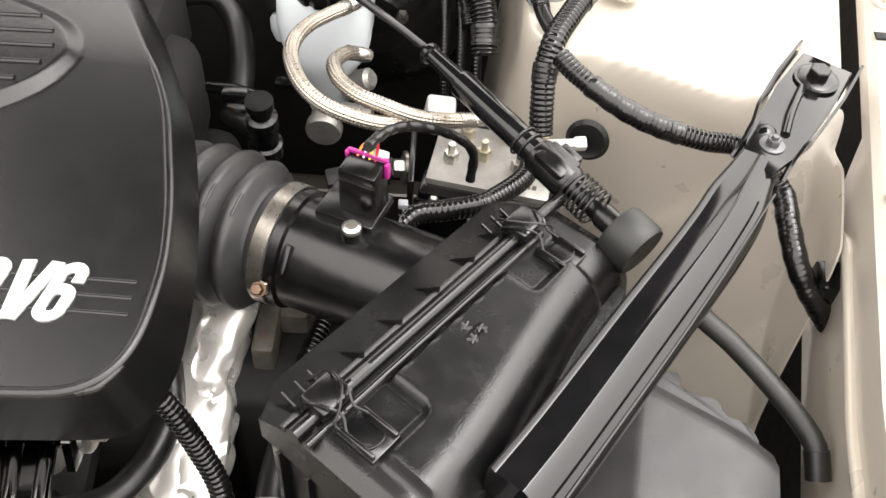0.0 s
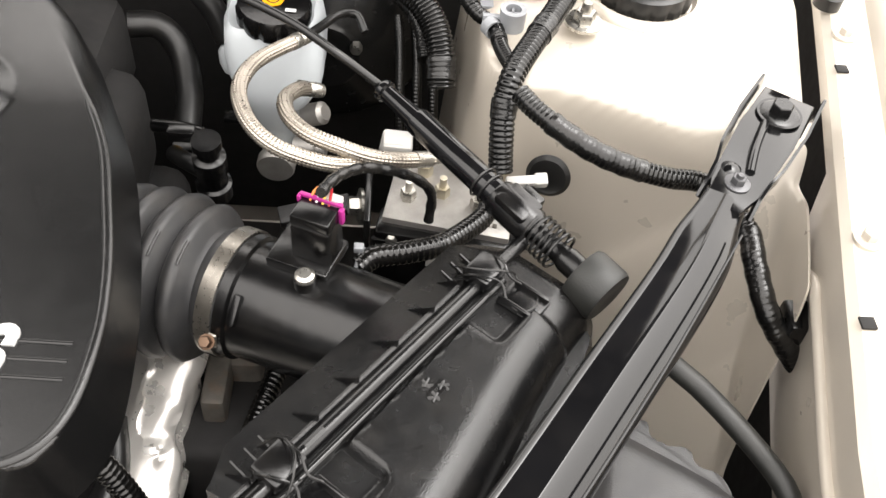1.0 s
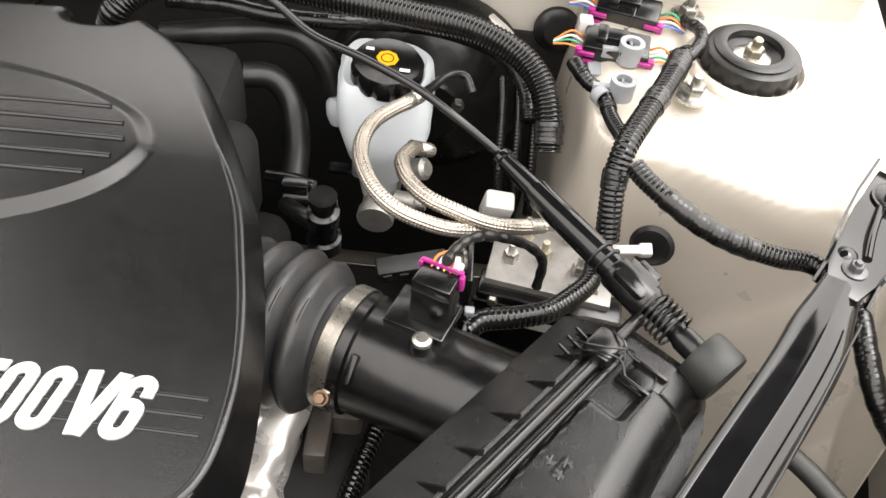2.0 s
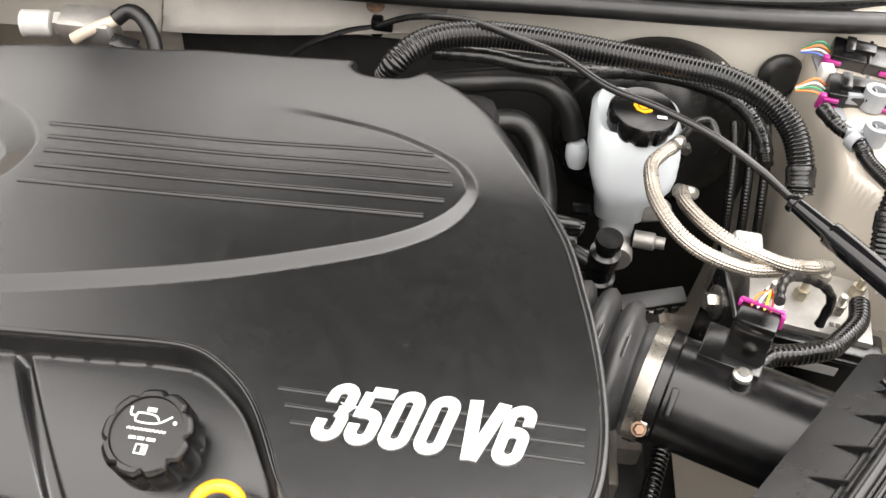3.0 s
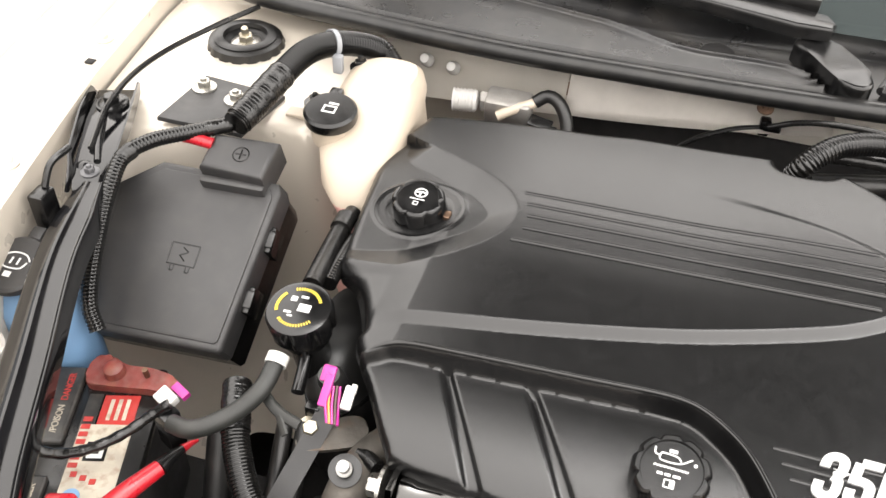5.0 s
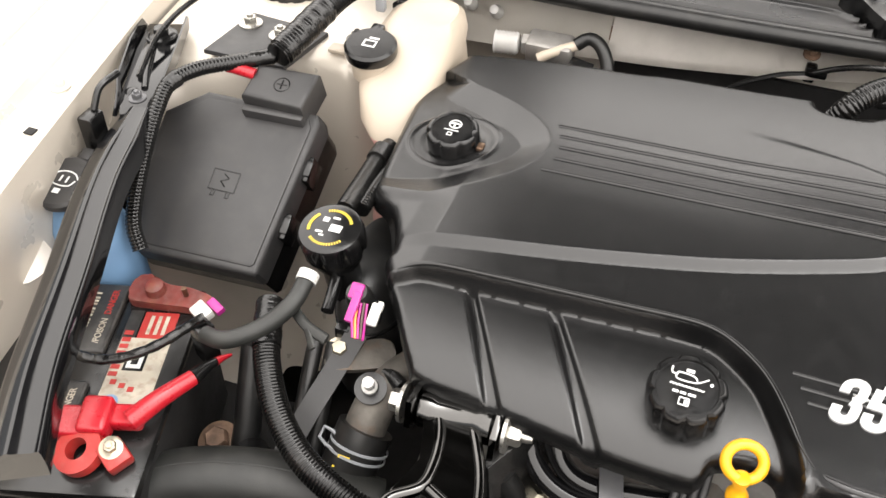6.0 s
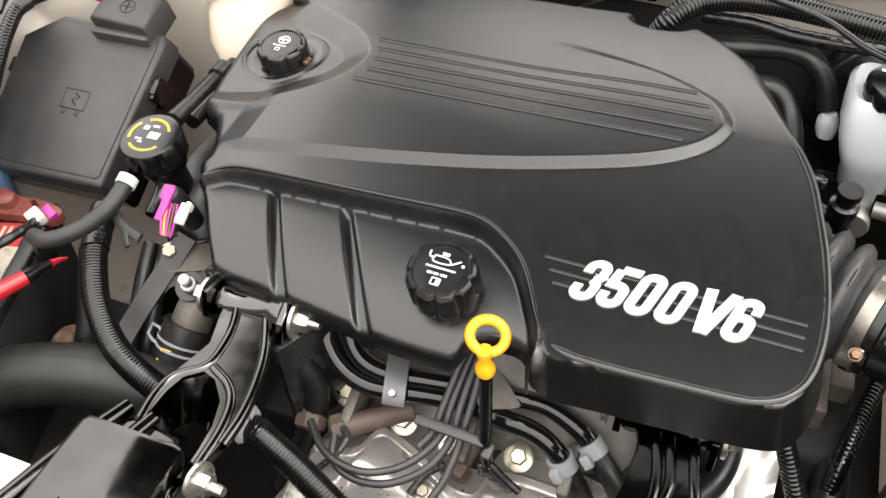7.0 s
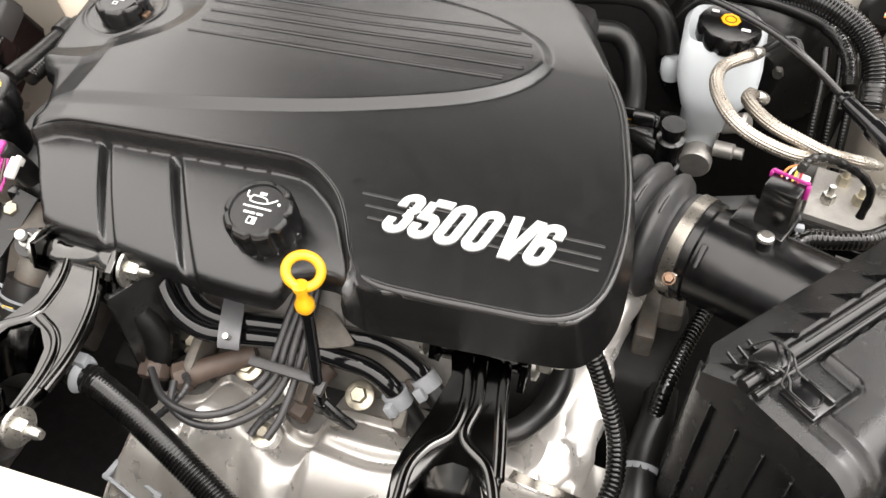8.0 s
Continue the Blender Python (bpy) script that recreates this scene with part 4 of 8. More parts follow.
def wire_clip(a, turn):
    """A spring clip: plastic block, bent wire bail and hook plate on the lid."""
    clip = part("clip_block", rbox((0.026, 0.022, 0.012), frame_of(box_point(a, -0.004, 0.846), (0, 0, 1), E1), 0.003), PLASTIC, airbox)
    bail = [(-0.013, -0.022, 0.842), (-0.016, -0.012, 0.858), (-0.012, 0.004, 0.868), (-0.006, 0.016, 0.862), (-0.012, 0.026, 0.853), (-0.013, 0.040, 0.851), (0.0, 0.046, 0.851), (0.013, 0.040, 0.851), (0.012, 0.026, 0.853), (0.006, 0.016, 0.862), (0.012, 0.004, 0.868), (0.016, -0.012, 0.858), (0.013, -0.022, 0.842)]
    part("bail_wire", tube([box_point(a + 0.8 * p * turn, q * 0.85, 0.846 + (z - 0.846) * 0.7) for p, q, z in bail], 0.0010, 8, 0.003), SATIN, clip)
    loop = [(-0.004, -0.030, 0.842), (-0.014, -0.018, 0.862), (-0.010, 0.0, 0.872), (0.004, 0.012, 0.868), (0.014, 0.016, 0.858), (0.012, 0.022, 0.852)]
    part("torsion_wire", tube([box_point(a + 0.8 * p * turn, q * 0.85, 0.846 + (z - 0.846) * 0.7) for p, q, z in loop], 0.0009, 8, 0.003), SATIN, clip)
    part("hook_plate", join(rbox((0.024, 0.030, 0.003), frame_of(box_point(a, 0.030, 0.8455), (0, 0, 1), E1), 0.001), rbox((0.003, 0.028, 0.007), frame_of(box_point(a - 0.010, 0.030, 0.8455), (0, 0, 1), E1), 0.001), rbox((0.003, 0.028, 0.007), frame_of(box_point(a + 0.010, 0.030, 0.8455), (0, 0, 1), E1), 0.001)), PLASTIC, clip)
    part("stud", tube([box_point(a + 0.018, -0.002, 0.850), box_point(a + 0.034, -0.002, 0.850)], 0.0035, 8, 0.01), SATIN, clip)
    for k in (-1, 0, 1):
        part("side_rib", rbox((0.0016, 0.022, 0.006), frame_of(box_point(a + 0.011 * k, -0.022, 0.834), (0, -0.5, 1), E1), 0.0003, 1), PLASTIC, clip)


wire_clip(-0.006, 1)
wire_clip(-0.205, -1)

TUBE0, TUBE1 = Vector((0.272, -0.082, 0.752)), Vector((0.434, -0.146, 0.760))
AX = (TUBE1 - TUBE0).normalized()
meter = thing("air_meter_tube", "smooth black plastic intake tube with a sensor", "intake tube", (0.34, -0.12, 0.72))
part("tube", lathe([(0.0, 0.010), (0.043, 0.010), (0.0505, 0.012), (0.0505, 0.020), (0.0475, 0.022), (0.0475, 0.150), (0.054, 0.165), (0.0, 0.165)], frame_of(TUBE0, AX), 56), PLASTIC, meter)
side = AX.cross(Vector((0, 0, 1))).normalized()
top = side.cross(AX)
sp = Vector((0.331, -0.085, 0.806))
SM = frame_of(sp, top, AX)
part("sensor_base", rbox((0.050, 0.040, 0.009), SM @ Matrix.Translation((0, 0.004, -0.008)), 0.002), PLASTIC, meter)
part("fastener_boss", join(lathe([(0, -0.02), (0.0085, -0.02), (0.0085, 0.004), (0.0, 0.004)], SM @ Matrix.Translation((0.012, -0.0235, 0)), 20), hex_head(SM @ Matrix.Translation((0.012, -0.0235, 0.004)), 0.0062, 0.004)), PLASTIC, meter)
part("fastener", lathe([(0, 0.003), (0.0075, 0.003), (0.0075, 0.0065), (0.005, 0.0085), (0, 0.0085)], SM @ Matrix.Translation((0.012, -0.0235, 0)), 20), ZINC, meter, "bright screw head")
part("moulded_tab", rbox((0.006, 0.024, 0.005), frame_of(TUBE0 + AX * 0.028 + top * 0.0305 - side * -0.035, top - side * -1.0, AX), 0.0015), PLASTIC, meter)
plug = part("sensor_body", rbox((0.033, 0.025, 0.034), SM @ Matrix.Translation((0.008, 0.006, 0.0)), 0.003, 2, 0.94), PLASTIC, meter)
part("socket", rbox((0.031, 0.022, 0.010), SM @ Matrix.Translation((0.008, 0.006, 0.033)), 0.002), PLASTIC, plug)
part("lock_bar", join(rbox((0.034, 0.0035, 0.003), SM @ Matrix.Translation((0.008, 0.0165, 0.043)), 0.0008), rbox((0.0035, 0.005, 0.014), SM @ Matrix.Translation((0.0250, 0.014, 0.030)), 0.0008), rbox((0.003, 0.005, 0.006), SM @ Matrix.Translation((-0.0085, 0.015, 0.039)), 0.0008)), PINK, plug, "magenta lock bar")
part("wire_guard", rbox((0.012, 0.010, 0.006), SM @ Matrix.Translation((0.016, 0.020, 0.040)), 0.001), WHITE_PLASTIC, plug, "white wire guard")
for k, w in enumerate((ORANGE_WIRE, WHITE_WIRE, YELLOW_PRINT, RED)):
    part("wire", tube([SM @ Vector((0.0 + 0.005 * k, 0.014, 0.042)), SM @ Vector((0.002 + 0.004 * k, 0.021, 0.049)), SM @ Vector((0.010, 0.030, 0.050))], 0.0011, 6, 0.004), w, plug)

bell = thing("intake_bellows", "ribbed black rubber intake bellows", "hose", (0.235, -0.075, 0.70))
B0, B1 = TUBE0 + AX * 0.012, Vector((0.165, -0.046, 0.744))
profile = [(0.049, 0.0), (0.0505, 0.004), (0.0505, 0.018), (0.047, 0.022)]
for k in range(4):
    z = 0.026 + 0.0225 * k
    top_r = (0.0645, 0.0680, 0.0680, 0.0650)[k]
    profile += [(0.0500, z), (top_r - 0.004, z + 0.0035), (top_r, z + 0.0085), (top_r - 0.0012, z + 0.0130), (top_r - 0.006, z + 0.0175), (0.0495, z + 0.0205)]
profile += [(0.047, 0.120), (0.046, 0.140), (0.0, 0.140)]
bm = lathe([(0, 0)] + profile, None, 64)
bend = Vector((B1 - B0)).normalized()
m0 = frame_of(B0, bend)
bm.transform(m0)
part("bellows", bm, BELLOWS, bell, angle=70)
for k in range(4):
    c = B0 + bend * (0.0345 + 0.0225 * k)
    r0 = (0.0645, 0.0680, 0.0680, 0.0650)[k] + 0.0002
    w0 = bend.cross(Vector((0, 0, 1))).normalized()
    arc = [c + (w0 * math.cos(t) + Vector((0, 0, 1)) * math.sin(t)) * r0 for t in (1.75, 1.85, 1.95, 2.05)]
    part("mould_line", tube(arc, 0.0012, 6, 0.003), BELLOWS, bell)
clamp = thing("hose_clamp", "steel worm drive clamp round the bellows", "hose clamp", TUBE0 - Vector((0, 0, 0.052)))
cm = frame_of(TUBE0 - AX * 0.002, AX)
part("band", lathe([(0.0508, 0.0), (0.0522, 0.0), (0.0522, 0.013), (0.0508, 0.013), (0.0508, 0.0)], cm, 64), BAND, clamp)
for k in range(34):
    ang = -2.6 + 0.062 * k
    part("band_slot", rbox((0.0007, 0.008, 0.0006), frame_of(cm @ Vector((0.0522 * math.cos(ang), 0.0522 * math.sin(ang), 0.0065)), cm.to_3x3() @ Vector((math.cos(ang), math.sin(ang), 0)), cm.to_3x3() @ Vector((-math.sin(ang), math.cos(ang), 0.25))), 0), SATIN, clamp)
worm = Vector((0.2625, -0.1335, 0.756))
part("worm_housing", rbox((0.014, 0.016, 0.012), frame_of(worm, (-side), AX), 0.002), BAND, clamp)
part("worm_screw", join(hex_head(frame_of(worm + Vector((0, -0.004, 0.004)), (-0.1, -0.55, 0.85)), 0.0048, 0.008), lathe([(0, 0.0), (0.0062, 0.0), (0.0062, 0.0025), (0, 0.0025)], frame_of(worm + Vector((0, -0.003, 0.003)), (-0.1, -0.55, 0.85)), 16)), COPPER, clamp, "copper coloured screw")
throttle = solid("throttle_body", lathe([(0, 0), (0.044, 0), (0.052, 0.004), (0.052, 0.018), (0.040, 0.03), (0.040, 0.08), (0, 0.08)], frame_of(B1 - bend * 0.012, bend), 40), DIRTY_ALLOY, "dirty cast aluminium throttle body behind the bellows", "throttle body")

solid("sensor_wiring", taped([(0.344, -0.089, 0.876), (0.349, -0.073, 0.870), (0.359, -0.053, 0.861), (0.374, -0.035, 0.849), (0.395, -0.023, 0.835), (0.414, -0.016, 0.820), (0.426, -0.013, 0.801), (0.426, -0.015, 0.772)], 0.0042, 0.010), TAPE, "black taped wires running from the air sensor", "wiring")
solid("brake_loom", conduit([(0.371, -0.057, 0.757), (0.383, -0.048, 0.761), (0.408, -0.042, 0.761), (0.434, -0.032, 0.759), (0.450, -0.017, 0.754), (0.476, 0.014, 0.748), (0.485, 0.041, 0.745)], 0.0095, 0.0048), CONDUIT, "black corrugated loom beside the brake modulator", "wire loom")
solid("cable_tie", join(tube([Vector((0.371 + 0.012 * math.cos(t) * 0.3, -0.050 + 0.013 * math.cos(t), 0.752 + 0.013 * math.sin(t))) for t in np.linspace(0, 6.0, 14)], 0.0018, 6, 0.004), rbox((0.008, 0.007, 0.006), Matrix.Translation((0.370, -0.053, 0.774)), 0.001)), CLEAR_GREY, "pale grey cable tie round a loom", "cable tie")

# ---- brakes: fluid reservoir, master cylinder, modulator ----
res = thing("brake_fluid_reservoir", "milky plastic brake fluid reservoir with black cap", "fluid reservoir", (0.282, 0.19, 0.695))
rings = [(0.797, 0.272, 0.224, 0.034, 0.032), (0.802, 0.272, 0.226, 0.040, 0.040), (0.795, 0.273, 0.226, 0.046, 0.045), (0.772, 0.275, 0.221, 0.0475, 0.046), (0.752, 0.277, 0.213, 0.0465, 0.044), (0.740, 0.277, 0.207, 0.043, 0.040), (0.722, 0.274, 0.199, 0.033, 0.032), (0.716, 0.272, 0.197, 0.0265, 0.027), (0.694, 0.272, 0.196, 0.0255, 0.026), (0.688, 0.273, 0.196, 0.020, 0.021), (0.664, 0.276, 0.196, 0.018, 0.020)]


def loft(rings, seg=40, square=2.6, wobble=0.0):
    """A soft body through level rounded-square rings: (z, x, y, half width, half depth)."""
    bm = bmesh.new()
    vs = []
    for z, x, y, rx, ry in rings:
        row = []
        for k in range(seg):
            t = 2 * math.pi * k / seg
            c, s = math.cos(t), math.sin(t)
            f = (abs(c) ** square + abs(s) ** square) ** (-1 / square)
            w = 1 + wobble * noise.noise(Vector((c * 2, s * 2, z * 30)))
            row.append(bm.verts.new((x + rx * c * f * w, y + ry * s * f * w, z)))
        vs.append(row)
    for a, b in zip(vs, vs[1:]):
        for k in range(seg):
            j = (k + 1) % seg
            bm.faces.new((a[k], a[j], b[j], b[k]))
    bm.faces.new(vs[0])
    bm.faces.new(vs[-1][::-1])
    return bm


part("tank", loft(rings, 48, 5.0, 0.07), MILKY, res, angle=60)
cap_m = frame_of((0.275, 0.212, 0.797), (0.03, -0.08, 1))
part("cap", lathe([(0, 0), (0.035, 0), (0.036, 0.003), (0.036, 0.017), (0.033, 0.0215), (0.0, 0.0225)], cap_m, 72, 10, 0.0035, 0.0335), PLASTIC, res)
sign_m = cap_m @ Matrix.Translation((0, 0, 0.0227))
part("warning_sign", lathe([(0, 0), (0.011, 0), (0.011, 0.0006), (0, 0.0006)], sign_m @ Matrix.Translation((-0.001, 0.002, 0)), 8), YELLOW, res, "yellow printed warning disc")
part("cap_print", bars([(-0.019, 0.013, 0.008, 0.004)], sign_m), WHITE_PRINT, res)
part("cap_print", bars([(0.017, -0.012, 0.010, 0.004)], sign_m), WHITE_PRINT, res)
part("warning_symbol", tube([sign_m @ Vector((-0.001 + 0.006 * math.cos(t), 0.002 + 0.006 * math.sin(t), 0.0006)) for t in np.linspace(0, 6.28, 18)[:-1]], 0.0006, 6, 0.002, True), PLASTIC, res)
cyl = thing("master_cylinder", "cast aluminium brake master cylinder under the reservoir", "brake cylinder", (0.285, 0.20, 0.62))
part("barrel", lathe([(0, 0), (0.0185, 0), (0.0200, 0.003), (0.0200, 0.012), (0.0175, 0.014), (0.0175, 0.05), (0.020, 0.055), (0.020, 0.13), (0.028, 0.135), (0.028, 0.145), (0, 0.145)], frame_of((0.275, 0.152, 0.654), (0.06, 0.99, 0.05)), 40), ALLOY, cyl)
part("port", lathe([(0, 0), (0.010, 0), (0.010, 0.022), (0.007, 0.024), (0.007, 0.034), (0, 0.034)], frame_of((0.294, 0.170, 0.672), (1, -0.2, 0.1)), 20), ALLOY, cyl)
part("port", lathe([(0, 0), (0.012, 0), (0.012, 0.030), (0.008, 0.034), (0, 0.034)], frame_of((0.298, 0.195, 0.690), (0.8, -0.3, 0.5)), 20), ALLOY, cyl)
booster = thing("brake_booster", "round black steel brake booster on the firewall", "brake booster", (0.31, 0.30, 0.60))
part("shell", lathe([(0, 0), (0.040, 0), (0.045, 0.004), (0.070, 0.010), (0.085, 0.020), (0.108, 0.030), (0.116, 0.040), (0.118, 0.070), (0, 0.070)], frame_of((0.315, 0.289, 0.695), (0, 1, 0)), 64), SATIN, booster)
for c in (-1, 1):
    part("stud", hex_head(frame_of((0.315 + 0.036 * c, 0.288, 0.715), (0, -1, 0)), 0.007, 0.010), ZINC, booster)

for pts, label in (([(0.310, 0.174, 0.809), (0.297, 0.154, 0.814), (0.287, 0.139, 0.818), (0.274, 0.111, 0.827), (0.268, 0.073, 0.841), (0.268, 0.044, 0.847), (0.275, 0.020, 0.848), (0.286, 0.002, 0.846), (0.302, -0.010, 0.842), (0.322, -0.014, 0.836), (0.345, -0.014, 0.830), (0.368, -0.005, 0.823), (0.393, 0.012, 0.811), (0.409, 0.029, 0.797)], "longer"), ([(0.324, 0.126, 0.785), (0.314, 0.120, 0.791), (0.307, 0.097, 0.808), (0.302, 0.063, 0.826), (0.309, 0.027, 0.840), (0.326, 0.006, 0.842), (0.350, -0.002, 0.838), (0.374, -0.003, 0.830), (0.399, 0.003, 0.822), (0.425, 0.023, 0.806)], "shorter")):
    hose = thing("braided_brake_hose", "steel braided brake hose, the " + label + " of the pair", "brake hose", pts[len(pts) // 2], "braided brake hoses")
    part("braid", braided(pts, 0.0062), BRAID, hose, angle=80)
    a, b = Vector(pts[0]), Vector(pts[1])
    part("crimp", lathe([(0, -0.004), (0.0060, -0.004), (0.0068, 0.000), (0.0070, 0.002), (0.0070, 0.010), (0.0062, 0.012), (0.0072, 0.014), (0.0072, 0.022), (0.0, 0.022)], frame_of(a, b - a), 24), ZINC, hose)
    c, d = Vector(pts[-1]), Vector(pts[-2])
    part("end_fitting", lathe([(0, -0.014), (0.005, -0.014), (0.005, 0.0), (0.0070, 0.002), (0.0070, 0.020), (0.0, 0.020)], frame_of(c, d - c), 24), ZINC, hose)
solid("brake_pipe", tube([(0.309, 0.177, 0.806), (0.322, 0.201, 0.802), (0.336, 0.226, 0.798), (0.353, 0.235, 0.793), (0.362, 0.221, 0.783)], 0.0045, 10, 0.006), SATIN, "black steel brake pipe leaving the braided hose", "brake pipe")

TURN_M = frame_of((0.4505, 0.054, 0.646), (0, 0, 1), (0.985, -0.17, 0))
mod = thing("brake_modulator", "bare aluminium brake valve block on a black control unit", "brake modulator", (0.4505, 0.054, 0.58))
part("valve_block", rbox((0.118, 0.082, 0.072), TURN_M @ Matrix.Translation((0.0, 0.012, 0.0)), 0.002), ALLOY, mod)
part("control_unit", rbox((0.135, 0.034, 0.110), TURN_M @ Matrix.Translation((0.004, -0.0248, -0.045)), 0.004), PLASTIC, mod)
part("cover_rim", rbox((0.140, 0.006, 0.006), TURN_M @ Matrix.Translation((0.004, -0.0410, 0.050)), 0.002), PLASTIC, mod)
part("white_label", rbox((0.050, 0.0006, 0.012), TURN_M @ Matrix.Translation((0.012, -0.0422, 0.030)), 0), WHITE_PLASTIC, mod)
for k, (x, y) in enumerate(((-0.040, 0.0), (-0.010, 0.012), (0.025, 0.004), (-0.030, 0.036), (0.012, 0.040), (0.045, 0.034))):
    part("port_nut", join(hex_head(TURN_M @ Matrix.Translation((x, y, 0.072)), 0.0075, 0.011), lathe([(0, 0.011), (0.0035, 0.011), (0.0035, 0.022), (0, 0.022)], TURN_M @ Matrix.Translation((x, y, 0.072)), 12)), YELLOW_ZINC if k % 2 else ZINC, mod)
part("screw", hex_head(TURN_M @ Matrix.Translation((-0.047, -0.0418, 0.058)) @ Matrix.Rotation(radians(90), 4, "X"), 0.0055, 0.004), ZINC, mod)
part("print", bars([(0.02 + 0.006 * k, -0.016, 0.004, 0.005) for k in range(5)], TURN_M @ Matrix.Translation((0, 0, 0.0722))), DIRTY_ALLOY, mod)
holder = thing("modulator_bracket", "black steel bracket holding the brake modulator", "bracket", (0.365, 0.01, 0.58))
part("plate", rbox((0.006, 0.085, 0.16), Matrix.Translation((0.374, 0.070, 0.56)), 0.002), SATIN, holder)
part("lip", rbox((0.03, 0.006, 0.10), Matrix.Translation((0.384, 0.028, 0.58)), 0.002), SATIN, holder)
bolt("bolt", (0.368, 0.070, 0.693), (-1, -0.15, 0.1), 0.010, holder, ZINC, "large zinc plated bolt")
solid("sensor_plug", join(rbox((0.030, 0.022, 0.040), frame_of((0.396, 0.141, 0.69), (0.1, -0.3, 1)), 0.004), rbox((0.018, 0.002, 0.020), frame_of((0.394, 0.129, 0.708), (0.1, -0.3, 1)), 0)), WHITE_PLASTIC, "white capped plug behind the modulator", "plug")
fuse = thing("fuse_strip", "dark plastic terminal strip among the hoses", "terminal strip", (0.322, 0.10, 0.60))
part("strip_body", rbox((0.075, 0.020, 0.014), frame_of((0.319, 0.117, 0.627), (0, -0.3, 1), (1, 0.3, 0)), 0.002), GREY_PLASTIC, fuse)
for k in range(4):
    part("tooth", rbox((0.010, 0.014, 0.014), frame_of((0.294 + 0.017 * k, 0.107 + 0.005 * k, 0.619), (0, -0.3, 1), (1, 0.3, 0)), 0.001), GREY_PLASTIC, fuse)

# ---- control cable with its adjuster ----
cable_line = [(-0.015, 0.319, 0.812), (0.012, 0.310, 0.830), (0.042, 0.288, 0.850), (0.088, 0.252, 0.872), (0.131, 0.208, 0.888), (0.176, 0.165, 0.900), (0.218, 0.118, 0.904), (0.264, 0.092, 0.905), (0.310, 0.070, 0.898), (0.346, 0.052, 0.885), (0.372, 0.046, 0.868), (0.388, 0.045, 0.855)]
rod = thing("control_cable", "black control cable with a sprung adjuster tube", "cable", (0.40, 0.02, 0.80))
part("sleeve", tube(cable_line, 0.0037, 10, 0.006), SATIN, rod)
P0, P1, P2, P3 = Vector((0.382, 0.044, 0.860)), Vector((0.410, 0.015, 0.854)), Vector((0.488, -0.070, 0.843)), Vector((0.552, -0.139, 0.835))
D0 = (P2 - P0).normalized()
L1, L2 = (P1 - P0).length, (P2 - P0).length
part("thin_tube", lathe([(0, 0), (0.0085, 0), (0.0092, 0.002), (0.0092, 0.005), (0.0070, 0.006), (0.0085, L1), (0, L1)], frame_of(P0, D0), 28), GLOSS, rod)
part("thick_tube", lathe([(0, L1), (0.0105, L1), (0.0112, L1 + 0.003), (0.0112, L2 - 0.020), (0, L2 - 0.02)], frame_of(P0, D0), 32), GLOSS, rod)
AM = frame_of(P0 + D0 * (L2 - 0.024), D0, (0, 0, 1))
adj = part("adjuster", join(lathe([(0, 0), (0.0135, 0), (0.0145, 0.002), (0.0145, 0.036), (0.0125, 0.040), (0, 0.040)], AM, 28), rbox((0.020, 0.024, 0.030), AM @ Matrix.Translation((0.004, 0, 0.004)), 0.003), rbox((0.010, 0.010, 0.020), AM @ Matrix.Translation((0.003, -0.017, 0.008)), 0.002)), PLASTIC, rod)
for z in (-0.016, -0.008, 0.012):
    part("wire_ring", lathe([(0.0125 + 0.001 * math.cos(t), z + 0.001 * math.sin(t)) for t in np.linspace(0, 6.28, 8)], AM, 28), SATIN, adj)
part("spring", tube([AM @ Vector((0.0145 * math.cos(t), 0.0145 * math.sin(t), 0.038 + 0.0047 * t / 6.283)) for t in np.linspace(0, 6 * 6.283, 90)], 0.0012, 6, 0.002), SATIN, rod)
part("spindle", lathe([(0, 0.036), (0.0075, 0.036), (0.0085, 0.042), (0.0075, 0.048), (0.0085, 0.056), (0.0075, 0.060), (0.0085, 0.068), (0.0100, 0.072), (0.0100, 0.094), (0, 0.094)], AM, 24), PLASTIC, rod)
part("rubber_disc", lathe([(0, 0.086), (0.0205, 0.086), (0.0220, 0.089), (0.0220, 0.110), (0.0205, 0.113), (0, 0.113)], AM, 40), HOSE, rod, "thick matt rubber disc")
solid("cable_clip", join(rbox((0.014, 0.016, 0.022), Matrix.Translation((-0.018, 0.334, 0.792)), 0.003), rbox((0.022, 0.010, 0.008), Matrix.Translation((-0.010, 0.326, 0.803)), 0.002)), PLASTIC, "black clip holding the cable on the firewall", "clip")
bolt("clip_bolt", (-0.022, 0.345, 0.822), (0, -0.3, 1), 0.006, None, RUSTY, "small rusty bolt above the cable clip")
solid("cable_tail", tube([(-0.022, 0.330, 0.803), (-0.055, 0.325, 0.796), (-0.095, 0.315, 0.780), (-0.12, 0.31, 0.76)], 0.0034, 8, 0.006), SATIN, "black cable tail hanging under the cowl", "cable")

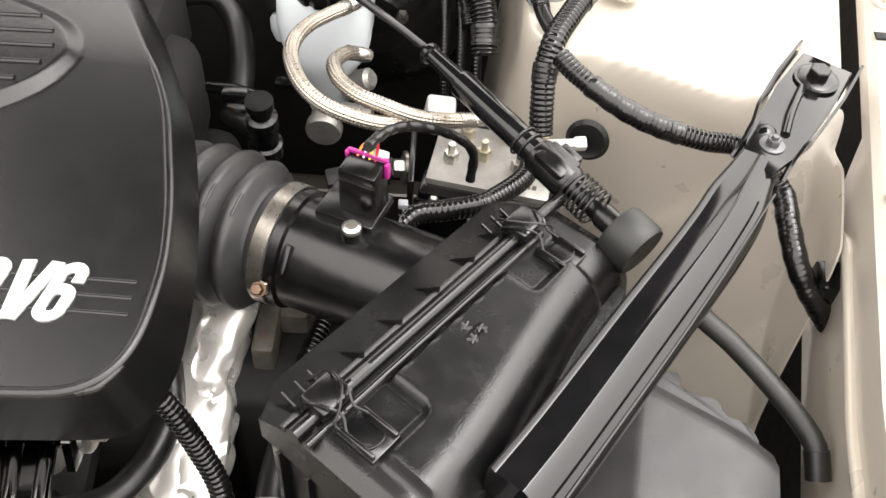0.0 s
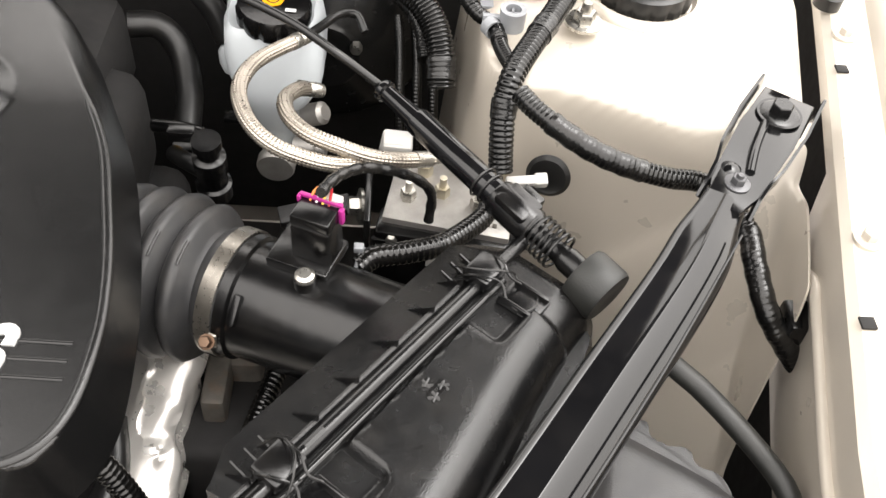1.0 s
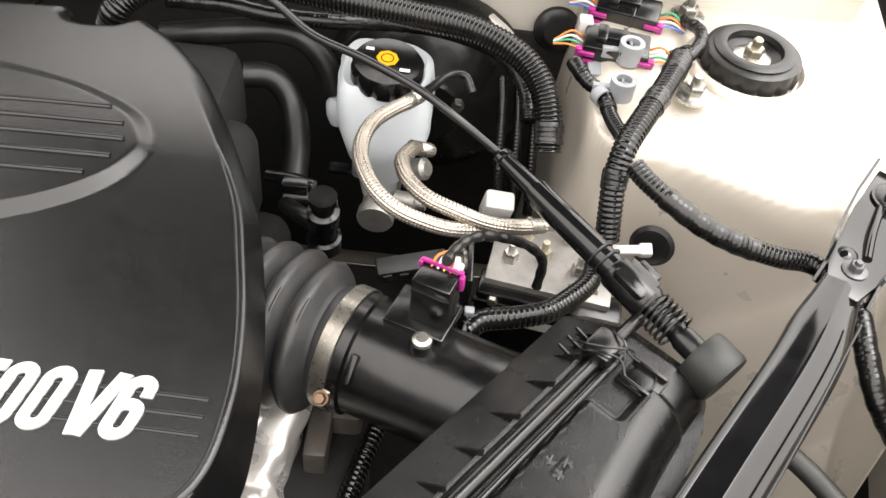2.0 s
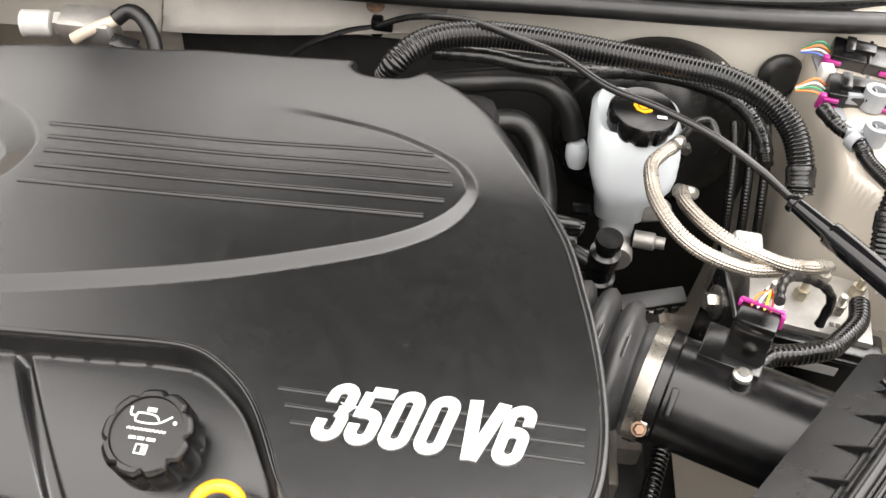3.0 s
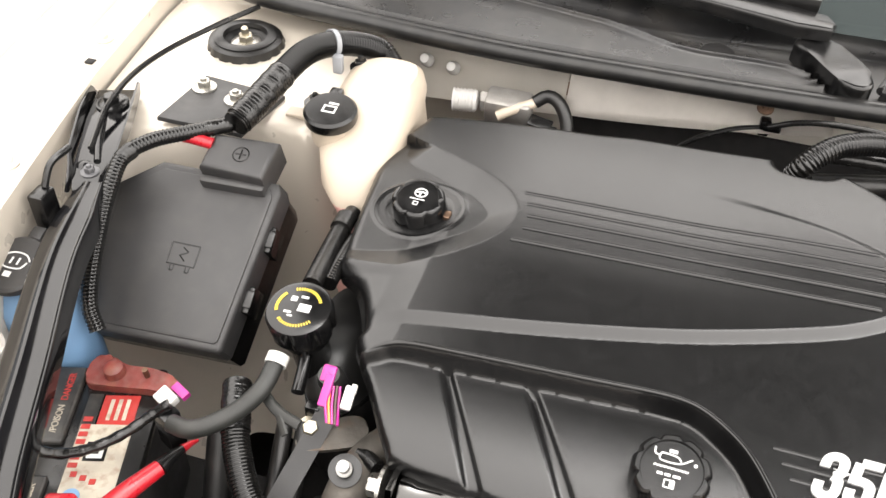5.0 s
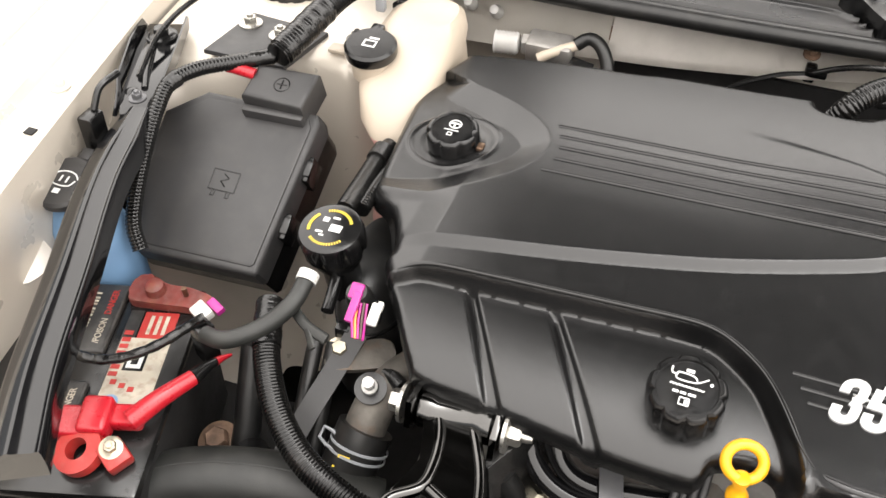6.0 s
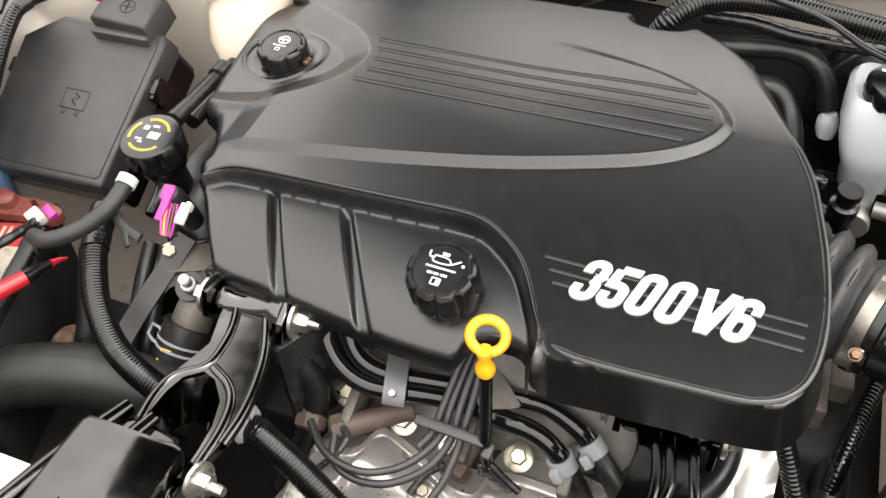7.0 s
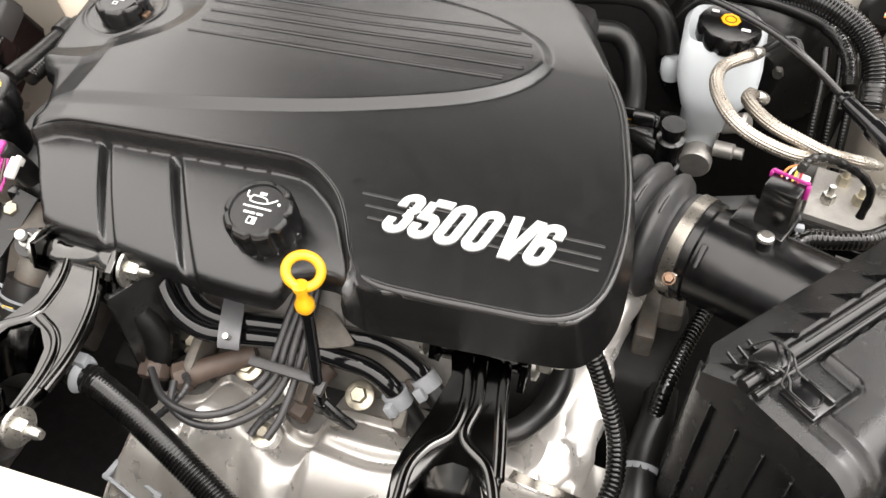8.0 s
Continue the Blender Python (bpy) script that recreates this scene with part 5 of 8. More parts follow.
# ---- looms and hoses along the firewall ----
wire_loom("engine_loom", "thick black corrugated loom crossing the firewall", [(0.010, 0.208, 0.825), (0.018, 0.207, 0.842), (0.033, 0.217, 0.855), (0.055, 0.230, 0.862), (0.089, 0.241, 0.864), (0.133, 0.248, 0.862), (0.183, 0.251, 0.858), (0.239, 0.247, 0.855), (0.296, 0.245, 0.850), (0.353, 0.240, 0.845), (0.397, 0.225, 0.835), (0.423, 0.204, 0.820), (0.435, 0.178, 0.800), (0.438, 0.153, 0.775)], 0.0132, 0.0042, ((0.94, 0.99),))
wire_loom("cloth_loom", "black cloth wrapped loom under the thick one", [(0.052, 0.254, 0.830), (0.109, 0.256, 0.830), (0.155, 0.259, 0.822), (0.213, 0.271, 0.815), (0.273, 0.301, 0.800), (0.336, 0.309, 0.790), (0.393, 0.293, 0.780), (0.419, 0.259, 0.765), (0.424, 0.226, 0.750)], 0.0080, 0.0030, ((0.0, 0.55), (0.8, 0.98)))
solid("heater_hose", tube([(0.041, 0.255, 0.785), (0.096, 0.262, 0.792), (0.148, 0.274, 0.793), (0.182, 0.273, 0.788), (0.205, 0.267, 0.765), (0.218, 0.258, 0.735)], 0.0130, 18, 0.006), RUBBER, "bent black rubber heater hose", "hose")
solid("hose_fitting", loft([(0.735, 0.222, 0.250, 0.008, 0.008), (0.728, 0.222, 0.248, 0.0125, 0.012), (0.716, 0.223, 0.246, 0.0128, 0.012), (0.707, 0.224, 0.244, 0.010, 0.010)], 24, 2.2), MILKY, "milky plastic valve at the hose end", "valve")
solid("booster_hose", tube([(0.124, 0.238, 0.760), (0.154, 0.245, 0.755), (0.176, 0.231, 0.735), (0.188, 0.192, 0.715), (0.190, 0.156, 0.700)], 0.0135, 18, 0.006), RUBBER, "dusty vertical rubber hose beside the engine", "hose")
solid("yellow_tag", rbox((0.020, 0.006, 0.008), Matrix.Translation((0.189, 0.124, 0.727)), 0.001), YELLOW, "yellow plastic tag on a hose", "tag")
solid("fuel_line", join(tube([(0.176, 0.102, 0.752), (0.201, 0.094, 0.758), (0.222, 0.088, 0.758)], 0.0065, 10, 0.006), rbox((0.024, 0.014, 0.012), frame_of((0.206, 0.081, 0.758), (0, 0, 1)), 0.002)), PLASTIC, "black quick connector on the fuel line", "connector")
solid("vent_valve", lathe([(0, 0), (0.016, 0), (0.016, 0.014), (0.013, 0.016), (0.013, 0.034), (0.0145, 0.036), (0.0145, 0.050), (0.010, 0.052), (0.010, 0.060), (0.0125, 0.062), (0.0125, 0.070), (0, 0.070)], frame_of((0.238, 0.044, 0.729), (0, -0.1, 1)), 28), PLASTIC, "black plastic vent valve beside the engine cover", "valve")
solid("valve_disc", lathe([(0, 0), (0.0105, 0), (0.0105, 0.0015), (0, 0.0015)], frame_of((0.239, 0.036, 0.797), (0, -0.1, 1)), 24), RUSTY, "brown disc on top of the vent valve", "disc")
solid("side_connector", join(rbox((0.030, 0.018, 0.016), Matrix.Translation((0.205, 0.098, 0.718)), 0.002), tube([(0.215, 0.095, 0.723), (0.235, 0.092, 0.717)], 0.005, 10, 0.006)), PLASTIC, "black connector on a bracket", "connector")
solid("hose_stub", tube([(0.232, 0.050, 0.747), (0.212, 0.062, 0.748), (0.196, 0.081, 0.738)], 0.008, 12, 0.006), RUBBER, "short black hose to the vent valve", "hose")
solid("small_clip", join(rbox((0.020, 0.014, 0.006), Matrix.Translation((0.232, 0.185, 0.690)), 0.001), tube([(0.236, 0.182, 0.693), (0.262, 0.180, 0.688)], 0.003, 8, 0.005)), PLASTIC, "small black sensor clip beside the reservoir", "clip")
solid("firewall_grommet", lathe([(0, 0), (0.025, 0), (0.026, 0.003), (0.024, 0.008), (0.019, 0.010), (0.015, 0.016), (0, 0.016)], frame_of((0.452, 0.361, 0.778), (0.0, -1, 0.25)), 36), RUBBER, "round black rubber grommet in the firewall", "grommet")
solid("clutch_pipe", tube([(0.375, 0.345, 0.790), (0.398, 0.325, 0.782), (0.415, 0.30, 0.765)], 0.0075, 12, 0.006), BARE, "bare metal pipe end behind the loom", "pipe")
for k in range(3):
    x = 0.395 + 0.018 * k
    solid("thin_loom", conduit([(x, 0.285, 0.76), (x + 0.004, 0.255, 0.73), (x + 0.006, 0.225, 0.69), (x + 0.01, 0.200, 0.64)], 0.0055, 0.004), CONDUIT, "thin black corrugated loom dropping behind the brakes", "wire loom", "thin looms")


# ---- strut towers: mounts, bolts, looms, connectors ----
def strut_mount(at, label):
    ob = thing("strut_mount", label, "strut mount", at, "strut mounts")
    m = frame_of(at, (0, 0, 1)) @ Matrix.Diagonal((0.80, 0.80, 0.80, 1))
    part("pressed_ring", lathe([(0.062, -0.012), (0.084, -0.012), (0.082, 0.0), (0.076, 0.006), (0.070, 0.006), (0.066, 0.0), (0.062, -0.012)], m, 56), BODY, ob)
    part("rubber", lathe([(0, 0), (0.063, 0), (0.064, 0.010), (0.060, 0.022), (0.052, 0.026), (0.040, 0.024), (0.032, 0.016), (0.024, 0.013), (0, 0.013)], m, 64, 16, 0.004, 0.0605), RUBBER, ob)
    part("top_rim", lathe([(0.034, 0.022), (0.050, 0.024), (0.052, 0.028), (0.046, 0.031), (0.036, 0.029), (0.034, 0.022)], m, 48), RUBBER, ob)
    part("cup_washer", lathe([(0, 0.013), (0.022, 0.013), (0.024, 0.016), (0.016, 0.018), (0, 0.018)], m, 32), ZINC, ob)
    part("nut", join(hex_head(m @ Matrix.Translation((0, 0, 0.017)), 0.0125, 0.012), lathe([(0, 0.028), (0.006, 0.028), (0.006, 0.040), (0.004, 0.042), (0, 0.042)], m, 16)), YELLOW_ZINC, ob)


strut_mount(Vector((0.637, 0.263, 0.824)), "black rubber strut mount in a painted ring")
strut_mount(Vector((-0.690, 0.268, 0.814)), "black rubber strut mount with a pale nut")
for at in ((0.568, 0.193, 0.832), (0.582, 0.335, 0.828)):
    bolt("tower_bolt", at, (0, 0, 1), 0.0105, None, ZINC, "zinc plated flange nut on the strut tower", 0.022, "tower bolts")
solid("tower_grommet", lathe([(0, 0), (0.020, 0), (0.021, 0.003), (0.017, 0.006), (0.012, 0.004), (0, 0.004)], frame_of((0.538, 0.066, 0.754), (-0.35, -0.9, 0.25)), 36), RUBBER, "black rubber grommet in the tower wall", "grommet")
solid("loom_clip", join(rbox((0.030, 0.009, 0.008), frame_of((0.511, 0.050, 0.757), (0, -0.4, 1), (1, 0.12, 0)), 0.002), rbox((0.012, 0.012, 0.010), frame_of((0.528, 0.053, 0.756), (0, -0.4, 1), (1, 0.12, 0)), 0.002)), WHITE_PLASTIC, "white plastic clip holding the loom", "clip")
wire_loom("tower_loom", "thick corrugated loom with wound tape over the strut tower", [(0.554, 0.219, 0.855), (0.543, 0.192, 0.855), (0.529, 0.162, 0.854), (0.510, 0.126, 0.851), (0.493, 0.093, 0.844), (0.487, 0.075, 0.824), (0.487, 0.057, 0.800), (0.489, 0.044, 0.776)], 0.0108, 0.0046, ((0.02, 0.16), (0.30, 0.40), (0.72, 0.80)))
wire_loom("short_loom", "thin corrugated loom joining the thick one", [(0.455, 0.227, 0.831), (0.468, 0.203, 0.827), (0.484, 0.187, 0.825), (0.489, 0.155, 0.824), (0.497, 0.114, 0.832)], 0.0072, 0.0042, ((0.02, 0.2), (0.5, 0.62)))
wire_loom("fender_loom", "taped corrugated loom crossing the tower towards the fender", [(0.495, 0.056, 0.854), (0.506, 0.041, 0.852), (0.525, 0.024, 0.848), (0.554, 0.013, 0.836), (0.587, 0.008, 0.825), (0.622, 0.007, 0.816), (0.657, 0.008, 0.809), (0.684, -0.029, 0.802), (0.688, -0.062, 0.792), (0.696, -0.095, 0.775), (0.717, -0.115, 0.751), (0.742, -0.120, 0.723)], 0.0088, 0.0042, ((0.10, 0.34), (0.62, 0.99)))
solid("loom_holder", rbox((0.026, 0.030, 0.024), Matrix.Translation((0.723, -0.100, 0.756)), 0.003), PLASTIC, "black plastic loom holder on the fender wall", "holder")
for at in ((0.500, 0.192, 0.820), (0.512, 0.248, 0.824)):
    ob = thing("loom_post", "grey nylon loom post on the strut tower", "loom post", at, "loom posts")
    m = frame_of(at, (0, 0, 1))
    part("sleeve", lathe([(0.0075, 0.0), (0.0125, 0.0), (0.0125, 0.022), (0.0075, 0.022), (0.0075, 0.0)], m, 28), CLEAR_GREY, ob)
    part("web", join(rbox((0.016, 0.002, 0.018), m, 0), rbox((0.002, 0.016, 0.018), m, 0), rbox((0.020, 0.006, 0.012), m @ Matrix.Translation((-0.018, 0, 0.002)), 0.001)), CLEAR_GREY, ob)
solid("loom_band", lathe([(0.0075, 0.0), (0.0092, 0.0), (0.0092, 0.010), (0.0075, 0.010), (0.0075, 0.0)], frame_of((0.478, 0.189, 0.825), (0.6, -1, 0)), 24), CLEAR_GREY, "pale nylon band round a loom", "cable tie")


def wire_plug(at, turn, wires, label):
    """A sealed connector: ribbed black body, magenta locks at both ends and loose coloured wires."""
    ob = thing("wire_connector", label, "connector", at, "wire connectors")
    m = Matrix.Translation(at) @ Matrix.Rotation(radians(turn), 4, "Z") @ Matrix.Rotation(radians(14), 4, "X")
    part("body", rbox((0.066, 0.032, 0.024), m, 0.003), PLASTIC, ob)
    part("latch", join(rbox((0.030, 0.014, 0.006), m @ Matrix.Translation((-0.004, 0.004, 0.023)), 0.001), rbox((0.010, 0.020, 0.009), m @ Matrix.Translation((-0.016, 0.002, 0.022)), 0.001)), PLASTIC, ob)
    part("body_rib", rbox((0.004, 0.035, 0.027), m @ Matrix.Translation((0.006, 0, -0.001)), 0.001), PLASTIC, ob)
    for s in (-1, 1):
        part("lock", join(rbox((0.007, 0.006, 0.020), m @ Matrix.Translation((s * 0.036, -0.014, 0.0)), 0.001), rbox((0.018, 0.004, 0.005), m @ Matrix.Translation((s * 0.028, -0.017, 0.002)), 0.001), rbox((0.016, 0.004, 0.005), m @ Matrix.Translation((s * 0.028, -0.017, 0.013)), 0.001)), PINK, ob, "magenta lock")
        for k, w in enumerate(wires):
            y = -0.011 + 0.0055 * k
            part("wire", tube([m @ Vector((s * 0.032, y, 0.012)), m @ Vector((s * 0.046, y * 0.8, 0.015 + 0.002 * k)), m @ Vector((s * 0.062, y * 0.3 - 0.002, 0.008))], 0.0012, 6, 0.005), w, ob)
    return ob


wire_plug(Vector((0.500, 0.264, 0.816)), -8, (ORANGE_WIRE, GREEN_WIRE, WHITE_WIRE, ORANGE_WIRE), "black sealed connector with magenta locks and coloured wires")
wire_plug(Vector((0.518, 0.330, 0.818)), -14, (BLUE_WIRE, WHITE_WIRE, ORANGE_WIRE, GREEN_WIRE), "black sealed connector with magenta locks beside another")
solid("plug_guard", rbox((0.014, 0.016, 0.020), Matrix.Translation((0.468, 0.283, 0.825)), 0.002), WHITE_PLASTIC, "white wire guard on a connector", "guard")
solid("connector_shelf", join(rbox((0.070, 0.120, 0.004), Matrix.Translation((0.508, 0.288, 0.814)), 0.001)), CLEAR_GREY, "grey nylon tray under the connectors", "tray")
solid("plug_tail", taped([(0.575, 0.320, 0.832), (0.585, 0.290, 0.842), (0.579, 0.256, 0.848), (0.562, 0.229, 0.846)], 0.0065, 0.006), TAPE, "taped wires curving from the connectors", "wiring")
solid("plug_tail", taped([(0.551, 0.256, 0.828), (0.568, 0.258, 0.838), (0.574, 0.248, 0.844)], 0.0045, 0.006), TAPE, "short taped wire tail at the connectors", "wiring")


# ---- black braces from the fenders to the front ----
def brace(name, pts, label, mirror):
    p = [Vector(q) for q in pts]
    ob = thing(name, label, "brace", p[3] - Vector((0, 0, 0.02)), "front braces")
    d = (p[1] - p[0]).normalized()
    s = d.cross(Vector((0, 0, 1))).normalized()
    m = frame_of(p[0], (0, 0, 1), d)
    span = (p[1] - p[0]).length
    base = [(-0.030, -0.022), (0.030, -0.024), (span, -0.020), (span + 0.030, -0.013), (span + 0.030, 0.013), (span, 0.020), (0.030, 0.024), (-0.030, 0.022)]
    part("end_plate", prism(base, -0.004, 0.0, m, 0.001), GLOSS, ob)
    for q in (-1, 1):
        bm = bmesh.new()
        xs = [(-0.030, 0.0245, 0.009), (-0.026, 0.0245, 0.013), (0.03, 0.026, 0.015), (span - 0.025, 0.0235, 0.012), (span - 0.006, 0.0195, 0.009), (span + 0.010, 0.0185, 0.003), (span + 0.026, 0.0190, -0.005)]
        rows = []
        for x, y, h in xs:
            rows.append([bm.verts.new(m @ Vector((x, q * y + q * o, z))) for o, z in ((-0.0012, -0.006), (0.0018, -0.006), (0.0035, h), (0.0012, h))])
        for a, b in zip(rows, rows[1:]):
            for k in range(4):
                j = (k + 1) % 4
                bm.faces.new((a[k], a[j], b[j], b[k]))
        bm.faces.new(rows[0])
        bm.faces.new(rows[-1][::-1])
        part("side_flange", bm, GLOSS, ob)
    part("pressed_rib", tube([m @ Vector((0.018, -0.006, 0.0)), m @ Vector((span * 0.55, -0.002, 0.002)), m @ Vector((span - 0.018, 0.004, 0.0))], 0.004, 10, 0.01), GLOSS, ob)
    part("dimple", lathe([(0, 0.003), (0.004, 0.0025), (0.008, 0.0), (0, 0.0)], m @ Matrix.Translation((span - 0.014, -0.010, 0)), 20), GLOSS, ob)
    bolt("bolt", p[0], (0, 0, 1), 0.0095, ob, SATIN, "black bolt with a wide washer")
    part("wide_washer", lathe([(0, 0), (0.019, 0), (0.019, 0.002), (0, 0.002)], m, 32), SATIN, ob)
    bolt("stud", p[1], (0, 0, 1), 0.0058, ob, GREY_STEEL, "grey stud", 0.010)
    # the bar itself: a rounded tube with a flat, slightly dished top
    line, total = curve_points([p[1] + d * 0.018] + p[2:], 0.008)
    bm = bmesh.new()
    rows = []
    section = [(-x * mirror, z) for x, z in ((-0.0245, -0.026), (-0.0255, -0.010), (-0.0252, 0.0022), (-0.0240, 0.0050), (-0.0222, 0.0056), (-0.0210, 0.0044), (-0.0192, 0.0044), (-0.0040, 0.0058), (-0.0020, 0.0068), (-0.0005, 0.0066), (0.0165, -0.0034), (0.0200, -0.0064), (0.0220, -0.0110), (0.0224, -0.0180), (0.0215, -0.026))]
    for i, c in enumerate(line):
        t = (line[min(i + 1, len(line) - 1)] - line[max(i - 1, 0)]).normalized()
        sd = t.cross(Vector((0, 0, 1))).normalized()
        up = sd.cross(t)
        grow = 0.72 + 0.28 * smoothstep(0.0, 0.06, total * i / len(line))
        rows.append([bm.verts.new(c + sd * (x * grow) + up * (z * grow - 0.002)) for x, z in section])
    for a, b in zip(rows, rows[1:]):
        for k in range(len(section)):
            j = (k + 1) % len(section)
            bm.faces.new((a[k], a[j], b[j], b[k]))
    bm.faces.new(rows[0])
    bm.faces.new(rows[-1][::-1])
    part("bar", bm, GLOSS, ob, angle=50)
    part("weld_seam", tube([q + Vector((0, 0, 0.0010)) + s * (-0.0195) for q in (line[4], line[len(line) // 2], line[-2])], 0.0011, 6, 0.03), GLOSS, ob)


brace("front_brace", [(0.710, 0.046, 0.858), (0.655, -0.038, 0.858), (0.603, -0.126, 0.858), (0.536, -0.221, 0.858), (0.482, -0.298, 0.858), (0.452, -0.338, 0.858)], "glossy black steel brace bolted to the fender", 1)
brace("front_brace", [(-0.769, 0.076, 0.832), (-0.722, -0.046, 0.832), (-0.686, -0.171, 0.832), (-0.632, -0.297, 0.832), (-0.589, -0.398, 0.832), (-0.549, -0.473, 0.832)], "glossy black steel brace beside the battery", -1)
cable = thing("cable_hose", "matt black cable hose beside the air box", "hose", [(0.570, -0.136, 0.815), (0.597, -0.159, 0.796), (0.622, -0.177, 0.786), (0.647, -0.204, 0.778), (0.668, -0.232, 0.771), (0.676, -0.251, 0.767), (0.678, -0.268, 0.755)][0])
part("hose", tube([(0.570, -0.136, 0.815), (0.597, -0.159, 0.796), (0.622, -0.177, 0.786), (0.647, -0.204, 0.778), (0.668, -0.232, 0.771), (0.676, -0.251, 0.767), (0.678, -0.268, 0.755)], 0.0082, 16, 0.008), HOSE, cable)
part("end_sleeve", tube([(0.570, -0.136, 0.815), (0.597, -0.159, 0.796), (0.622, -0.177, 0.786), (0.647, -0.204, 0.778), (0.668, -0.232, 0.771), (0.676, -0.251, 0.767), (0.678, -0.268, 0.755)][-2:], 0.0092, 16, 0.008), RUBBER, cable)

# scalloped splash guard in front of the wheel house
duct = thing("intake_duct", "dark grey moulded intake duct with a scalloped flange", "air duct", (0.57, -0.33, 0.66))
rear_line = [(0.465, -0.123), (0.532, -0.174), (0.562, -0.204), (0.584, -0.217), (0.631, -0.244), (0.646, -0.255)]


def duct_place(a, b):
    k = a * (len(rear_line) - 1)
    i = min(int(k), len(rear_line) - 2)
    x = rear_line[i][0] + (rear_line[i + 1][0] - rear_line[i][0]) * (k - i)
    y = rear_line[i][1] + (rear_line[i + 1][1] - rear_line[i][1]) * (k - i)
    return (x - 0.035 * b, y - 0.24 * b, 0.778 - 0.010 * smoothstep(0.06, 0.0, b) - 0.022 * b - 0.9 * max(0.0, x - 0.605) ** 1.6 - 0.55 * max(0.0, 0.555 - x))


part("body", grid_surface(48, 36, duct_place), GREY_PLASTIC, duct, angle=70)
crest = [(0.513, -0.161), (0.541, -0.181), (0.553, -0.192), (0.562, -0.194), (0.582, -0.192), (0.586, -0.197), (0.584, -0.204), (0.590, -0.208), (0.595, -0.212), (0.608, -0.213), (0.614, -0.217), (0.613, -0.225), (0.620, -0.229), (0.631, -0.234), (0.632, -0.252)]
flange = smooth_outline(crest + [(0.583, -0.230), (0.561, -0.216), (0.522, -0.184)], 0.002)
part("flange", prism(flange[::-1], 0.761, 0.766, None, 0.0012), GREY_PLASTIC, duct)

# fender bolts and slots
for side in (1, -1):
    for y in (-0.088, 0.165, -0.30, 0.36):
        x = edge_at(y, side) + 0.017
        bolt("fender_bolt", (x if side > 0 else 2 * MID - x, y, 0.8585), (0, 0, 1), 0.0066, None, BODY, "painted flange bolt on the fender edge", 0.0, "fender bolts")
    # black tiles stand in for the shade inside square holes
    for y in (0.113, -0.165):
        x = edge_at(y, side) + 0.010
        solid("fender_slot", rbox((0.011, 0.010, 0.002), Matrix.Translation((x if side > 0 else 2 * MID - x, y, 0.8578)), 0.0005), BLACK_HOLE, "dark square hole in the fender edge", "hole", "fender slots")
solid("hood_bumper", lathe([(0, 0), (0.013, 0), (0.013, 0.012), (0.010, 0.014), (0.010, 0.030), (0.012, 0.034), (0, 0.036)], frame_of((edge_at(0.205, 1) + 0.004, 0.212, 0.858), (0, 0, 1)), 28), RUBBER, "black rubber hood bumper on the fender", "bumper")
solid("fender_cable", tube([(-0.693, 0.320, 0.850), (-0.724, 0.254, 0.850), (-0.752, 0.179, 0.850), (-0.764, 0.117, 0.848), (-0.759, 0.053, 0.845), (-0.742, -0.012, 0.835)], 0.0035, 8, 0.008), SATIN, "thin black release cable along the fender", "cable")

# front right corner of the body
structure("corner_panel", rbox((0.12, 0.16, 0.05), frame_of((0.700, -0.400, 0.806), (0, 0, 1), (1, 0.55, 0)), 0.012, 3), BODY, "champagne painted front corner panel", "body panel")

# ---- left bank: fuse box, power cable, coolant tank, battery, washer tank ----
FB = frame_of((-0.612, -0.068, 0.7625), (0.02, -0.50, 0.86), (1, 0.03, 0.0))
fuse_box = thing("fuse_box", "dark grey plastic fuse box with a closed lid", "fuse box", (-0.61, -0.07, 0.66))
shape = [(-0.102, -0.097), (-0.098, -0.101), (0.070, -0.096), (0.074, -0.092), (0.085, 0.092), (0.079, 0.103), (-0.060, 0.103), (-0.104, 0.068)]
part("lid", prism(shape, -0.034, 0.0, FB, 0.005, 3, 0.985), GREY_PLASTIC, fuse_box)
part("lid_panel", prism([(x * 0.90, y * 0.90) for x, y in shape], -0.002, 0.0018, FB, 0.0016), GREY_PLASTIC, fuse_box)
part("base", prism([(x * 0.97, y * 0.97) for x, y in shape], -0.085, -0.034, FB, 0.0), PLASTIC, fuse_box)
for x, y in ((0.082, 0.040), (0.079, -0.030), (-0.105, 0.030), (-0.104, -0.040)):
    part("latch", join(rbox((0.010, 0.030, 0.034), FB @ Matrix.Translation((x, y, -0.046)), 0.002), rbox((0.014, 0.020, 0.008), FB @ Matrix.Translation((x, y, -0.016)), 0.002)), PLASTIC, fuse_box)
sign = [[(-0.016, -0.012), (0.016, -0.012), (0.016, 0.012), (-0.016, 0.012), (-0.016, -0.012)], [(-0.002, 0.008), (0.005, 0.0035), (-0.004, -0.001), (0.003, -0.007)], [(-0.011, -0.012), (-0.011, -0.019), (-0.007, -0.019), (-0.007, -0.012)], [(0.007, -0.012), (0.007, -0.019), (0.011, -0.019), (0.011, -0.012)]]
for s in sign:
    for a, b in zip(s, s[1:]):
        part("moulded_sign", tube([FB @ Vector((*a, 0.0018)), FB @ Vector((*b, 0.0018))], 0.0008, 6, 0.01), PLASTIC, fuse_box)
PB = frame_of((-0.583, 0.028, 0.822), (0.02, -0.34, 0.94), (1, 0.06, 0))
hoodlet = thing("power_cable_cover", "dark plastic cover over the power cable", "cover", (-0.583, 0.03, 0.80))
